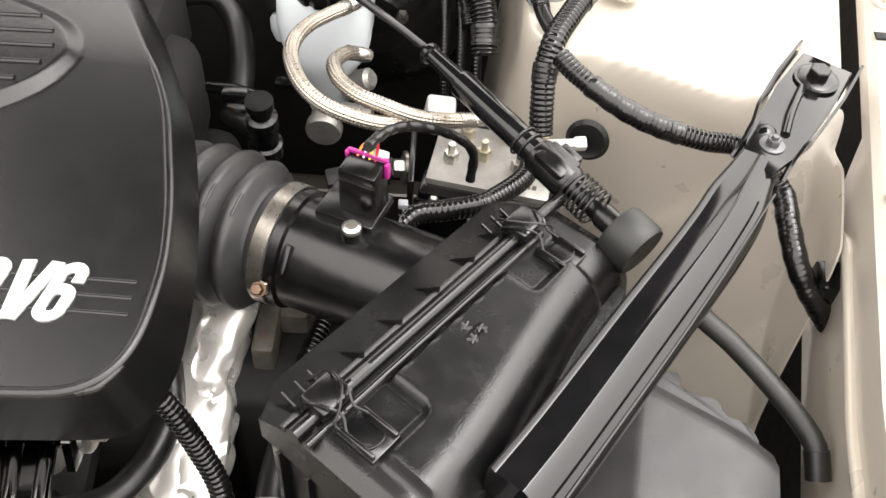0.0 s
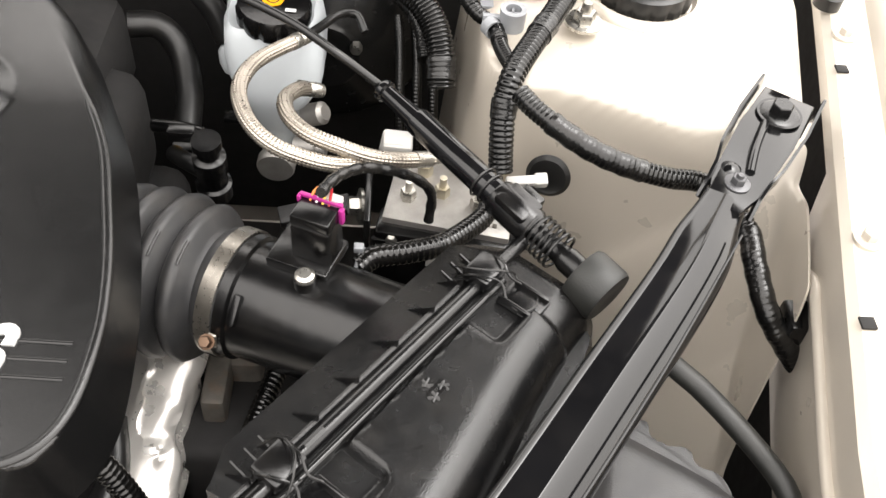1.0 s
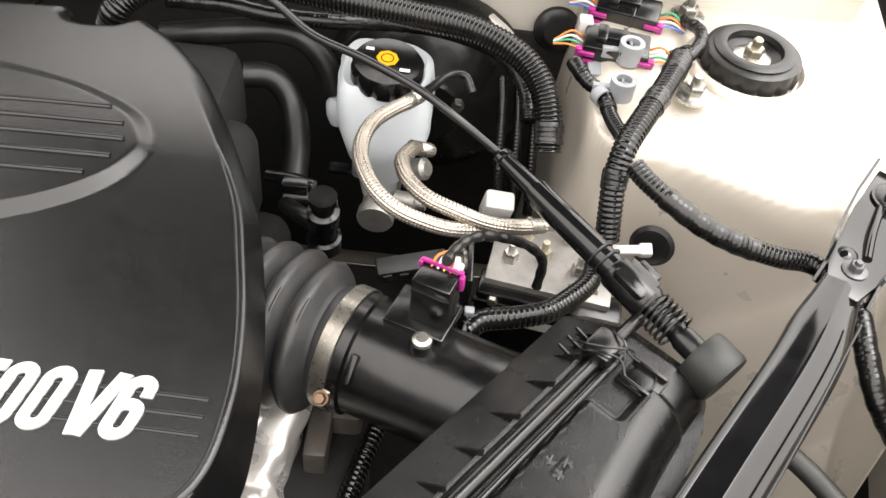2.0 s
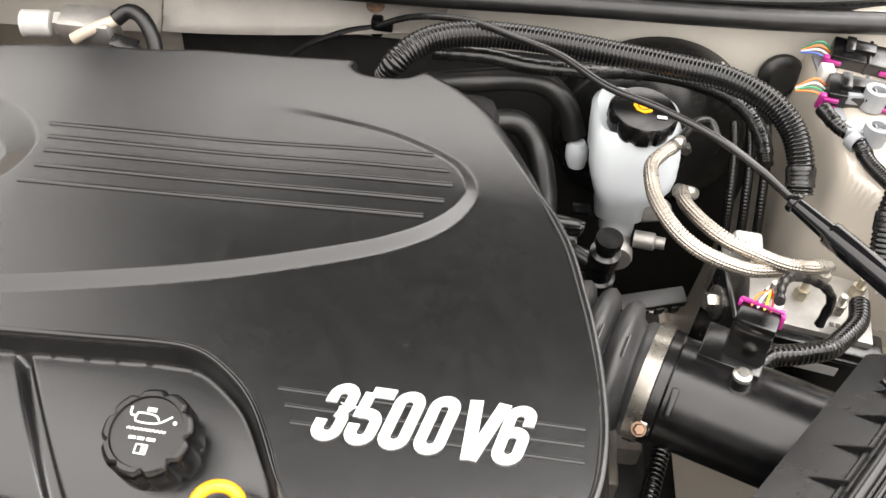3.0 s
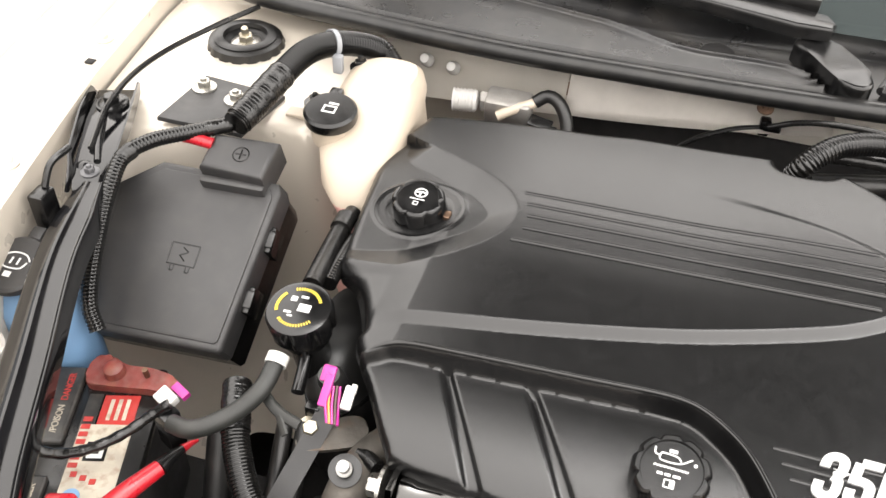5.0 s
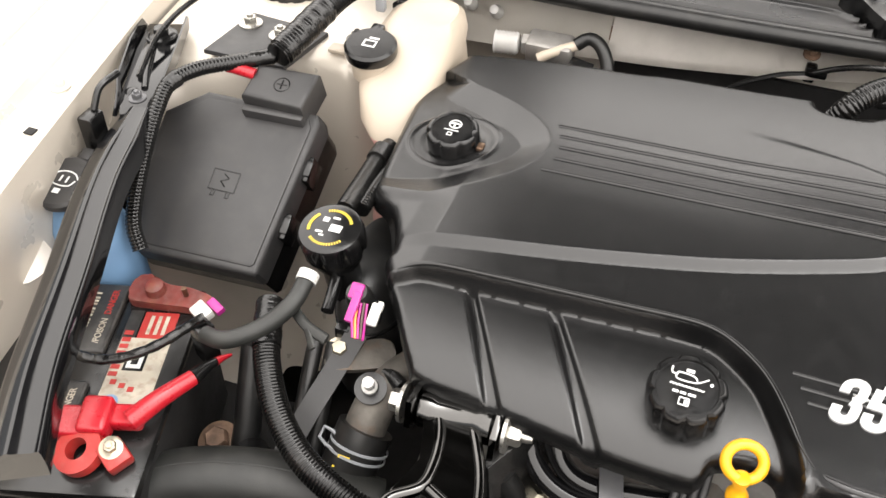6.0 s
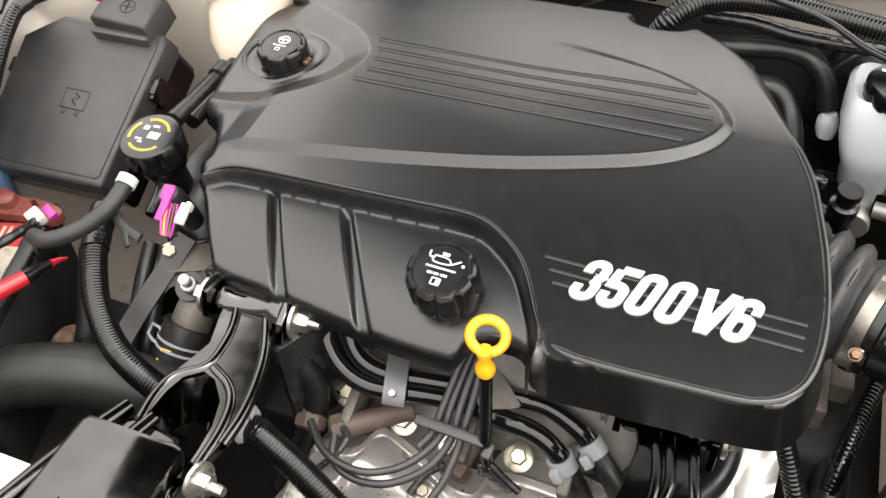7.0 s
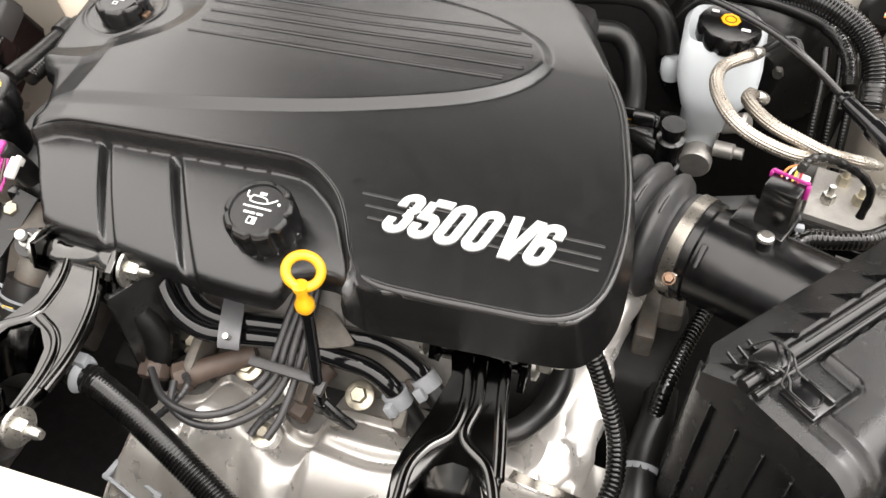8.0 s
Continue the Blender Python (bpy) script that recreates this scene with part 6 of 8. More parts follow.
part("cover_top", prism([(-0.038, -0.020), (0.036, -0.024), (0.041, 0.026), (-0.034, 0.025)], -0.020, 0.020, PB, 0.006, 3), GREY_PLASTIC, hoodlet)
part("cover_front", rbox((0.074, 0.010, 0.026), PB @ Matrix.Translation((-0.001, -0.026, -0.020)), 0.003), GREY_PLASTIC, hoodlet)
ring = [PB @ Vector((0.004 + 0.009 * math.cos(t), 0.002 + 0.009 * math.sin(t), 0.0203)) for t in np.linspace(0, 6.283, 26)[:-1]]
part("plus_sign", join(tube(ring, 0.0008, 6, 0.003, True), tube([PB @ Vector((-0.002, 0.002, 0.0203)), PB @ Vector((0.010, 0.002, 0.0203))], 0.0008, 6, 0.01), tube([PB @ Vector((0.004, -0.004, 0.0203)), PB @ Vector((0.004, 0.008, 0.0203))], 0.0008, 6, 0.01)), PLASTIC, hoodlet)
solid("power_lug", tube([(-0.650, 0.028, 0.846), (-0.636, 0.029, 0.845), (-0.615, 0.030, 0.842)], 0.0066, 16, 0.005), RED, "red sleeve on the power cable end", "cable sleeve")
wire_loom("power_loom", "thick black corrugated power loom over the tower", [(-0.484, 0.262, 0.835), (-0.502, 0.264, 0.852), (-0.526, 0.243, 0.868), (-0.550, 0.215, 0.878), (-0.568, 0.181, 0.880), (-0.579, 0.132, 0.874), (-0.588, 0.084, 0.866), (-0.597, 0.052, 0.858)], 0.0150, 0.0036, ((0.66, 0.98),))
wire_loom("battery_loom", "black corrugated loom down the fuse box side", [(-0.605, 0.063, 0.850), (-0.639, 0.032, 0.852), (-0.672, 0.003, 0.852), (-0.692, -0.023, 0.845), (-0.693, -0.053, 0.830), (-0.690, -0.088, 0.805), (-0.685, -0.124, 0.775), (-0.676, -0.154, 0.750), (-0.662, -0.169, 0.730)], 0.0085, 0.0040, ((0.02, 0.12), (0.36, 0.42)))
solid("loom_tie", join(lathe([(0.0155, 0), (0.0172, 0), (0.0172, 0.006), (0.0155, 0.006), (0.0155, 0)], frame_of((-0.545, 0.222, 0.877), (-0.6, -0.75, 0.2)), 28), rbox((0.012, 0.010, 0.024), Matrix.Translation((-0.535, 0.205, 0.848)), 0.002)), CLEAR_GREY, "grey nylon tie holding the power loom", "cable tie")
relay = thing("tower_plate", "black steel plate bolted on the strut tower", "plate", (-0.655, 0.14, 0.812))
part("plate", prism([(-0.062, -0.055), (0.045, -0.055), (0.060, 0.035), (-0.050, 0.045)], 0, 0.006, Matrix.Translation((-0.650, 0.130, 0.822)), 0.002), GREY_PLASTIC, relay)
for x, y in ((-0.688, 0.148), (-0.640, 0.136)):
    bolt("bolt", (x, y, 0.828), (0, 0, 1), 0.0085, relay, ZINC, "pale flange nut", 0.014)

tank = thing("coolant_tank", "aged off white coolant tank stained pink below", "coolant tank", (-0.46, 0.14, 0.60))
part("upper_shell", loft([(0.858, -0.462, 0.206, 0.020, 0.020), (0.862, -0.470, 0.200, 0.034, 0.036), (0.852, -0.474, 0.192, 0.046, 0.058), (0.835, -0.474, 0.182, 0.049, 0.078), (0.815, -0.476, 0.168, 0.050, 0.098), (0.790, -0.470, 0.158, 0.047, 0.108), (0.775, -0.463, 0.153, 0.042, 0.108)], 48, 3.0, 0.03), TANK, tank, angle=60)
part("lower_shell", loft([(0.776, -0.4635, 0.1532, 0.0423, 0.108), (0.765, -0.458, 0.150, 0.038, 0.108), (0.741, -0.450, 0.146, 0.0345, 0.1045), (0.715, -0.452, 0.140, 0.034, 0.108), (0.66, -0.458, 0.135, 0.036, 0.110), (0.60, -0.458, 0.135, 0.030, 0.10)], 40, 3.0, 0.03), COOLANT, tank, "pink stained lower part", 60)
part("neck", lathe([(0, 0), (0.024, 0), (0.024, 0.03), (0, 0.03)], frame_of((-0.510, 0.118, 0.818), (0, -0.15, 1)), 28), TANK, tank)
TC = frame_of((-0.510, 0.116, 0.844), (0, -0.12, 1))
lid = part("cap", join(lathe([(0, 0), (0.030, 0), (0.031, 0.003), (0.031, 0.012), (0.028, 0.015), (0, 0.0155)], TC, 48), rbox((0.016, 0.024, 0.010), TC @ Matrix.Translation((-0.006, 0.030, 0.002)), 0.003)), PLASTIC, tank)
part("cap_sign", bars([(0, 0.003, 0.016, 0.002), (-0.007, -0.002, 0.002, 0.010), (0.007, -0.002, 0.002, 0.010), (0, -0.007, 0.016, 0.002), (0.002, 0.008, 0.012, 0.003)], TC @ Matrix.Translation((0, 0, 0.0155))), WHITE_PRINT, lid)
part("ear", join(rbox((0.055, 0.018, 0.005), Matrix.Translation((-0.548, 0.140, 0.822)), 0.002), lathe([(0, 0), (0.014, 0), (0.014, 0.006), (0, 0.006)], Matrix.Translation((-0.548, 0.160, 0.822)), 24)), TANK, tank)
bolt("tank_bolt", (-0.548, 0.160, 0.829), (0, 0, 1), 0.008, None, SATIN, "black bolt through the tank ear", 0.014)
bolt("tank_stud", (-0.512, 0.222, 0.850), (0, 0, 1), 0.008, None, SATIN, "black stud beside the coolant tank", 0.016)
solid("tank_shelf", prism([(-0.075, -0.035), (0.03, -0.045), (0.06, 0.02), (0.02, 0.055), (-0.06, 0.045)], 0, 0.004, Matrix.Translation((-0.560, 0.205, 0.816)), 0.001), BARE, "bare grey bracket between tower and tank", "bracket")

neck = thing("coolant_filler", "black scalloped coolant cap with yellow warning print", "filler cap", (-0.455, -0.14, 0.72))
NC = frame_of((-0.438, -0.145, 0.788), (-0.05, -0.16, 1)) @ Matrix.Diagonal((1.2, 1.2, 1.08, 1))
part("cap", lathe([(0, 0), (0.0235, 0), (0.0235, 0.004), (0.027, 0.006), (0.0275, 0.024), (0.0255, 0.029), (0.022, 0.0305), (0, 0.0305)], NC, 96, 8, 0.0030, 0.0265), PLASTIC, neck)
part("neck", lathe([(0, -0.06), (0.016, -0.06), (0.016, -0.02), (0.021, -0.01), (0.021, 0.0), (0, 0)], NC, 28), PLASTIC, neck)
part("spout", tube([NC @ Vector((0.004, -0.014, -0.020)), NC @ Vector((0.006, -0.030, -0.024)), NC @ Vector((0.008, -0.046, -0.026))], 0.0065, 14, 0.006), PLASTIC, neck)
cap_top = NC @ Matrix.Translation((0, 0, 0.0306))
for a0, a1 in ((0.5, 2.0), (2.5, 3.5), (4.0, 5.6)):
    pts = [cap_top @ Vector((0.0175 * math.cos(t), 0.0175 * math.sin(t), 0)) for t in np.linspace(a0, a1, 14)]
    letters = join(*[rbox((0.0011, 0.0030, 0.0005), frame_of(q, cap_top.to_3x3() @ Vector((0, 0, 1)), cap_top.to_3x3() @ Vector((-math.sin(a0 + (a1 - a0) * k / 13), math.cos(a0 + (a1 - a0) * k / 13), 0))), 0) for k, q in enumerate(pts)])
    part("yellow_print", letters, YELLOW_PRINT, neck)
part("white_print", bars([(0.005, 0.000, 0.010, 0.007), (-0.006, 0.007, 0.005, 0.0045), (0.002, 0.010, 0.006, 0.002), (-0.007, -0.006, 0.006, 0.002), (-0.004, -0.009, 0.004, 0.0015)], cap_top), WHITE_PRINT, neck)
over = thing("overflow_hose", "grey black rubber overflow hose", "hose", (-0.47, -0.23, 0.74))
part("hose", tube([(-0.445, -0.193, 0.792), (-0.447, -0.220, 0.784), (-0.461, -0.241, 0.772), (-0.482, -0.259, 0.763), (-0.502, -0.267, 0.757), (-0.522, -0.263, 0.752)], 0.0088, 18, 0.005), HOSE, over)
part("clamp", lathe([(0.0088, 0), (0.0104, 0), (0.0104, 0.010), (0.0088, 0.010), (0.0088, 0)], frame_of((-0.4445, -0.199, 0.791), (0.0, 0.9, 0.3)), 24), WHITE_PLASTIC, over, "white clamp ring")
wire_loom("radiator_loom", "thick black corrugated loom running to the front", [(-0.493, -0.191, 0.735), (-0.479, -0.226, 0.730), (-0.464, -0.256, 0.722), (-0.436, -0.293, 0.712), (-0.397, -0.325, 0.704), (-0.355, -0.343, 0.697), (-0.314, -0.351, 0.690), (-0.274, -0.348, 0.684), (-0.237, -0.348, 0.678), (-0.192, -0.362, 0.672), (-0.157, -0.376, 0.666), (-0.122, -0.391, 0.660), (-0.090, -0.404, 0.650), (-0.051, -0.422, 0.640), (-0.007, -0.443, 0.630)], 0.0132, 0.0036, ((0.0, 0.10), (0.55, 0.60)))
solid("upper_hose", join(conduit([(-0.448, -0.102, 0.800), (-0.454, -0.045, 0.790), (-0.457, 0.004, 0.785), (-0.456, 0.037, 0.780)], 0.0100, 0.0030, 0.05, 16), lathe([(0, 0), (0.012, 0), (0.012, 0.02), (0, 0.02)], frame_of((-0.4565, 0.000, 0.787), (0, 1, 0)), 20)), TAPE, "cloth wrapped hose beside the engine cover", "hose")
solid("upper_loom", conduit([(-0.437, -0.085, 0.790), (-0.439, -0.037, 0.785), (-0.439, -0.004, 0.780)], 0.0085, 0.0045, 0.14), CONDUIT, "black corrugated loom beside the cloth hose", "wire loom")
shroud = thing("alternator_shroud", "black rounded shroud beside the engine cover", "shroud", (-0.41, -0.10, 0.62))
part("shell", loft([(0.745, -0.425, -0.085, 0.020, 0.045), (0.735, -0.42, -0.09, 0.032, 0.060), (0.70, -0.41, -0.10, 0.040, 0.075), (0.62, -0.40, -0.11, 0.045, 0.08)], 32, 2.4), RUBBER, shroud)
part("seam_band", tube([(-0.41 + 0.0405 * math.cos(t), -0.10 + 0.0755 * math.sin(t), 0.700) for t in np.linspace(0, 6.283, 28)[:-1]], 0.003, 8, 0.006, True), PLASTIC, shroud)
part("clip", rbox((0.016, 0.012, 0.020), Matrix.Translation((-0.420, -0.178, 0.695)), 0.002), PLASTIC, shroud)

clipm = thing("engine_plug", "black plug with magenta wires and a white clip", "connector", (-0.383, -0.21, 0.72))
part("boot", lathe([(0, 0), (0.012, 0), (0.013, 0.02), (0.013, 0.05), (0.010, 0.06), (0, 0.06)], frame_of((-0.388, -0.180, 0.742), (-0.05, -0.35, 1)), 24), RUBBER, clipm)
part("lock", join(rbox((0.013, 0.016, 0.010), frame_of((-0.391, -0.196, 0.792), (0, -0.5, 1)), 0.002), rbox((0.008, 0.030, 0.006), frame_of((-0.388, -0.212, 0.790), (0, -0.5, 1)), 0.001)), PINK, clipm, "magenta lock")
part("white_clip", join(rbox((0.010, 0.022, 0.007), frame_of((-0.368, -0.212, 0.787), (0.2, -0.5, 1)), 0.002), rbox((0.005, 0.008, 0.012), frame_of((-0.366, -0.202, 0.787), (0.2, -0.5, 1)), 0.001)), WHITE_PLASTIC, clipm, "white clip")
for k, w in enumerate((PINK, ORANGE_WIRE, PINK, BOOT, PINK)):
    part("wire", tube([(-0.390 + 0.003 * k, -0.205, 0.792), (-0.386 + 0.003 * k, -0.222, 0.790 - 0.002 * k), (-0.379 + 0.0025 * k, -0.238, 0.780)], 0.0013, 6, 0.004), w, clipm)
solid("split_sleeve", join(tube([(-0.455, -0.215, 0.775), (-0.43, -0.232, 0.770), (-0.405, -0.240, 0.768)], 0.0055, 8, 0.005, flat=0.5), tube([(-0.43, -0.232, 0.770), (-0.415, -0.250, 0.762)], 0.004, 8, 0.005, flat=0.5)), HOSE, "torn grey wire sleeve", "sleeve")

battery = thing("battery", "black car battery with stained labels", "battery", (-0.655, -0.305, 0.50))
BT = Matrix.Translation((-0.661, -0.313, 0.0)) @ Matrix.Rotation(radians(16.5), 4, "Z")
part("case", rbox((0.215, 0.250, 0.175), BT @ Matrix.Translation((-0.003, 0, 0.500)), 0.006), BLACK_HOLE, battery)
part("top", rbox((0.220, 0.258, 0.016), BT @ Matrix.Translation((-0.003, 0, 0.668)), 0.005), SATIN, battery)
part("vent_cover", rbox((0.056, 0.095, 0.008), BT @ Matrix.Translation((-0.002, 0.076, 0.683)), 0.004, 3), DARK_LABEL, battery)
part("vent_cover", rbox((0.056, 0.080, 0.008), BT @ Matrix.Translation((-0.003, -0.048, 0.683)), 0.004, 3), DARK_LABEL, battery)
part("label", rbox((0.052, 0.088, 0.0012), BT @ Matrix.Translation((0.0625, 0.010, 0.6838)), 0), LABEL, battery, "rust stained white label")
part("red_label", rbox((0.036, 0.036, 0.0012), BT @ Matrix.Translation((0.0695, 0.072, 0.6842)), 0), RED_LABEL, battery, "red label band")
part("black_band", rbox((0.014, 0.100, 0.0012), BT @ Matrix.Translation((0.042, 0.042, 0.6836)), 0), DARK_LABEL, battery)
part("label_square", rbox((0.021, 0.022, 0.0006), BT @ Matrix.Translation((0.060, 0.022, 0.6850)), 0), PLASTIC, battery, "black square frame on the label")
part("label_field", rbox((0.015, 0.016, 0.0006), BT @ Matrix.Translation((0.060, 0.022, 0.6856)), 0), WHITE_PRINT, battery, "white field in the square")
part("label_field", rbox((0.007, 0.007, 0.0006), BT @ Matrix.Translation((0.060, 0.022, 0.6862)), 0), PLASTIC, battery)
part("red_lettering", bars([(0.042, 0.060 - 0.009 * k, 0.009, 0.0055) for k in range(7)], BT @ Matrix.Translation((0, 0, 0.6852))), RED_LABEL, battery)
part("red_lettering", bars([(0.046 + 0.010 * k, -0.004 - 0.004 * k, 0.006, 0.006) for k in range(3)], BT @ Matrix.Translation((0, 0, 0.6852))), RED_LABEL, battery)
part("round_sticker", lathe([(0, 0), (0.0085, 0), (0.0085, 0.0006), (0, 0.0006)], BT @ Matrix.Translation((0.050, -0.028, 0.6852)), 24), BLUE_TANK, battery, "small blue round sticker")
part("pale_lettering", bars([(0.061 + 0.008 * k, 0.072, 0.004, 0.026) for k in range(3)], BT @ Matrix.Translation((0, 0, 0.6850))), LABEL, battery)
rows = [(-0.024 + 0.0095 * j, 0.106 - 0.0052 * k + 0.0008 * ((k + j) % 3), 0.0075, 0.0024) for k in range(12) for j in range(3)]
rows += [(-0.024 + 0.0095 * j, -0.022 - 0.0052 * k, 0.0075, 0.0024) for k in range(11) for j in range(3)]
part("fine_print", bars(rows, BT @ Matrix.Translation((0, 0, 0.6912))), LABEL, battery)
turned = Matrix.Rotation(radians(90), 4, "Z")
part("danger_lettering", text_mesh("DANGER", 0.0100, BT @ Matrix.Translation((0.014, 0.096, 0.6914)) @ turned, 0.0003, 0.0, 0.9), RED_LABEL, battery, "red lettering DANGER")
part("poison_lettering", text_mesh("/POISON", 0.0100, BT @ Matrix.Translation((0.014, 0.056, 0.6914)) @ turned, 0.0003, 0.0, 0.9), LABEL, battery, "pale lettering POISON")
part("danger_lettering", text_mesh("DANGER", 0.0100, BT @ Matrix.Translation((0.014, -0.036, 0.6914)) @ turned, 0.0003, 0.0, 0.9), LABEL, battery, "pale lettering DANGER")
for k in range(7):
    part("small_print", bars([(0.0, 0.0, 0.0022, 0.010 + 0.006 * ((k * 5) % 3)), (0.0, 0.022, 0.0022, 0.008 + 0.005 * ((k * 7) % 3))], BT @ Matrix.Translation((-0.022 + 0.0048 * k, 0.050, 0.6873)), 0.0003), LABEL, battery)
for k in range(7):
    part("small_print", bars([(0.0, 0.0, 0.0020, 0.012 + 0.006 * ((k * 5) % 3))], BT @ Matrix.Translation((-0.024 + 0.0048 * k, -0.058, 0.6873)), 0.0003), LABEL, battery)
strap = thing("battery_strap", "corroded red plastic terminal cover on the battery", "terminal cover", (-0.618, -0.188, 0.684))
SMX = frame_of((-0.618, -0.188, 0.686), (0.0, -0.1, 1), (1, 0.11, 0))
part("plate", prism(smooth_outline([(-0.045, -0.014), (-0.02, -0.016), (0.02, -0.013), (0.045, -0.012), (0.048, 0.004), (0.02, 0.012), (-0.01, 0.012), (-0.03, 0.020), (-0.047, 0.016)], 0.004), 0, 0.012, SMX, 0.003), RED_DIRTY, strap)
part("knob", lathe([(0, 0), (0.011, 0), (0.010, 0.010), (0.006, 0.013), (0, 0.013)], SMX @ Matrix.Translation((-0.018, 0, 0.012)), 24), RED_DIRTY, strap)
part("post", lathe([(0, 0), (0.003, 0), (0.003, 0.012), (0, 0.012)], SMX @ Matrix.Translation((0.016, 0.002, 0.012)), 12), COPPER, strap)
sense = thing("battery_plug", "small white and magenta plug on a taped wire", "connector", (-0.54, -0.235, 0.70))
part("housing", rbox((0.020, 0.016, 0.012), frame_of((-0.545, -0.232, 0.738), (0, -0.3, 1), (1, -0.5, 0)), 0.002), WHITE_PLASTIC, sense)
part("lock", rbox((0.018, 0.009, 0.008), frame_of((-0.536, -0.221, 0.740), (0, -0.3, 1), (1, -0.5, 0)), 0.001), PINK, sense)
part("base", rbox((0.022, 0.018, 0.05), frame_of((-0.541, -0.244, 0.690), (0, 0, 1), (1, -0.5, 0)), 0.002), PLASTIC, sense)
solid("battery_wire", taped([(-0.537, -0.241, 0.748), (-0.553, -0.254, 0.738), (-0.569, -0.275, 0.732), (-0.591, -0.296, 0.728), (-0.617, -0.309, 0.726), (-0.645, -0.310, 0.726), (-0.670, -0.301, 0.728)], 0.0052, 0.007), TAPE, "black taped wire across the battery", "wiring")
clampb = thing("battery_terminal", "red coated battery clamp with a vinyl cover", "battery clamp", (-0.585, -0.375, 0.684))
RM = frame_of((-0.594, -0.360, 0.692), (0, -0.15, 1), (1, 0.30, 0)) @ Matrix.Diagonal((0.85, 0.85, 0.85, 1))
part("cover", join(rbox((0.034, 0.044, 0.030), RM @ Matrix.Translation((0.006, 0.006, 0)), 0.006, 3), rbox((0.050, 0.036, 0.024), RM @ Matrix.Translation((-0.030, 0.0, 0)), 0.005, 3), rbox((0.040, 0.026, 0.022), RM @ Matrix.Translation((0.036, 0.010, 0.0)), 0.006, 3)), RED, clampb)
part("lead", tube([(-0.560, -0.348, 0.706), (-0.545, -0.320, 0.712), (-0.529, -0.287, 0.712)], lambda s, n: 0.0110 - 0.003 * s / n, 16, 0.006), RED, clampb)
part("lead_tip", tube([(-0.529, -0.287, 0.712), (-0.525, -0.272, 0.711), (-0.520, -0.260, 0.709)], lambda s, n: 0.0085 - 0.0045 * s / n, 14, 0.005), PLASTIC, clampb)
part("lead_end", tube([(-0.520, -0.260, 0.709), (-0.517, -0.252, 0.707), (-0.513, -0.244, 0.704)], lambda s, n: 0.0045 - 0.003 * s / n, 10, 0.004), RED, clampb)
part("ring", lathe([(0.0105, 0), (0.020, 0), (0.023, 0.003), (0.023, 0.014), (0.0105, 0.016), (0.0105, 0)], frame_of((-0.588, -0.386, 0.690), (-0.1, -0.3, 1)), 28), RED_LABEL, clampb)
part("block", rbox((0.026, 0.024, 0.020), frame_of((-0.558, -0.378, 0.688), (0.2, -0.3, 1), (1, -0.6, 0)), 0.003), RED_LABEL, clampb)
bolt("nut", (-0.558, -0.380, 0.708), (0.2, -0.3, 1), 0.0062, clampb, YELLOW_ZINC, "dull nut", 0.010)

wash = thing("washer_tank", "blue washer fluid tank with a grey cap", "washer tank", (-0.725, -0.19, 0.60))
part("tank", loft([(0.776, -0.742, -0.150, 0.020, 0.020), (0.768, -0.740, -0.156, 0.032, 0.028), (0.745, -0.734, -0.160, 0.044, 0.036), (0.71, -0.728, -0.160, 0.046, 0.038), (0.64, -0.728, -0.155, 0.044, 0.036), (0.60, -0.728, -0.155, 0.040, 0.034)], 40, 2.2), BLUE_TANK, wash, angle=60)
WC = frame_of((-0.742, -0.160, 0.786), (-0.05, -0.25, 1))
wcap = part("cap", join(lathe([(0, 0), (0.032, 0), (0.034, 0.003), (0.034, 0.010), (0.031, 0.013), (0, 0.013)], WC, 40), rbox((0.016, 0.030, 0.010), WC @ Matrix.Translation((0, 0.034, 0.0)), 0.003)), GREY_PLASTIC, wash)
arc = [[(-0.016, 0.004), (-0.010, 0.010), (0.0, 0.012), (0.010, 0.010), (0.016, 0.004)], [(-0.014, 0.002), (-0.009, -0.006), (0.009, -0.006), (0.014, 0.002)]]
part("washer_sign", join(*[tube([WC @ Vector((x, y, 0.0135)) for x, y in s], 0.0009, 6, 0.004) for s in arc], bars([(-0.004, 0.002, 0.002, 0.008), (0.004, 0.002, 0.002, 0.008), (0.0, -0.014, 0.008, 0.006)], WC @ Matrix.Translation((0, 0, 0.0132)))), WHITE_PRINT, wcap)
solid("tank_bracket", prism(smooth_outline([(-0.028, -0.03), (0.014, -0.026), (0.024, 0.008), (0.008, 0.024), (-0.02, 0.02)], 0.006), 0, 0.004, frame_of((-0.752, -0.235, 0.745), (0.4, -0.2, 1)), 0.001), BARE, "pale sheet bracket beside the washer tank", "bracket")
solid("washer_pump", join(rbox((0.018, 0.024, 0.05), Matrix.Translation((-0.745, -0.098, 0.79)), 0.003), tube([(-0.745, -0.09, 0.84), (-0.742, -0.075, 0.86), (-0.735, -0.05, 0.865)], 0.004, 8, 0.006)), PLASTIC, "black switch plug beside the brace", "plug")


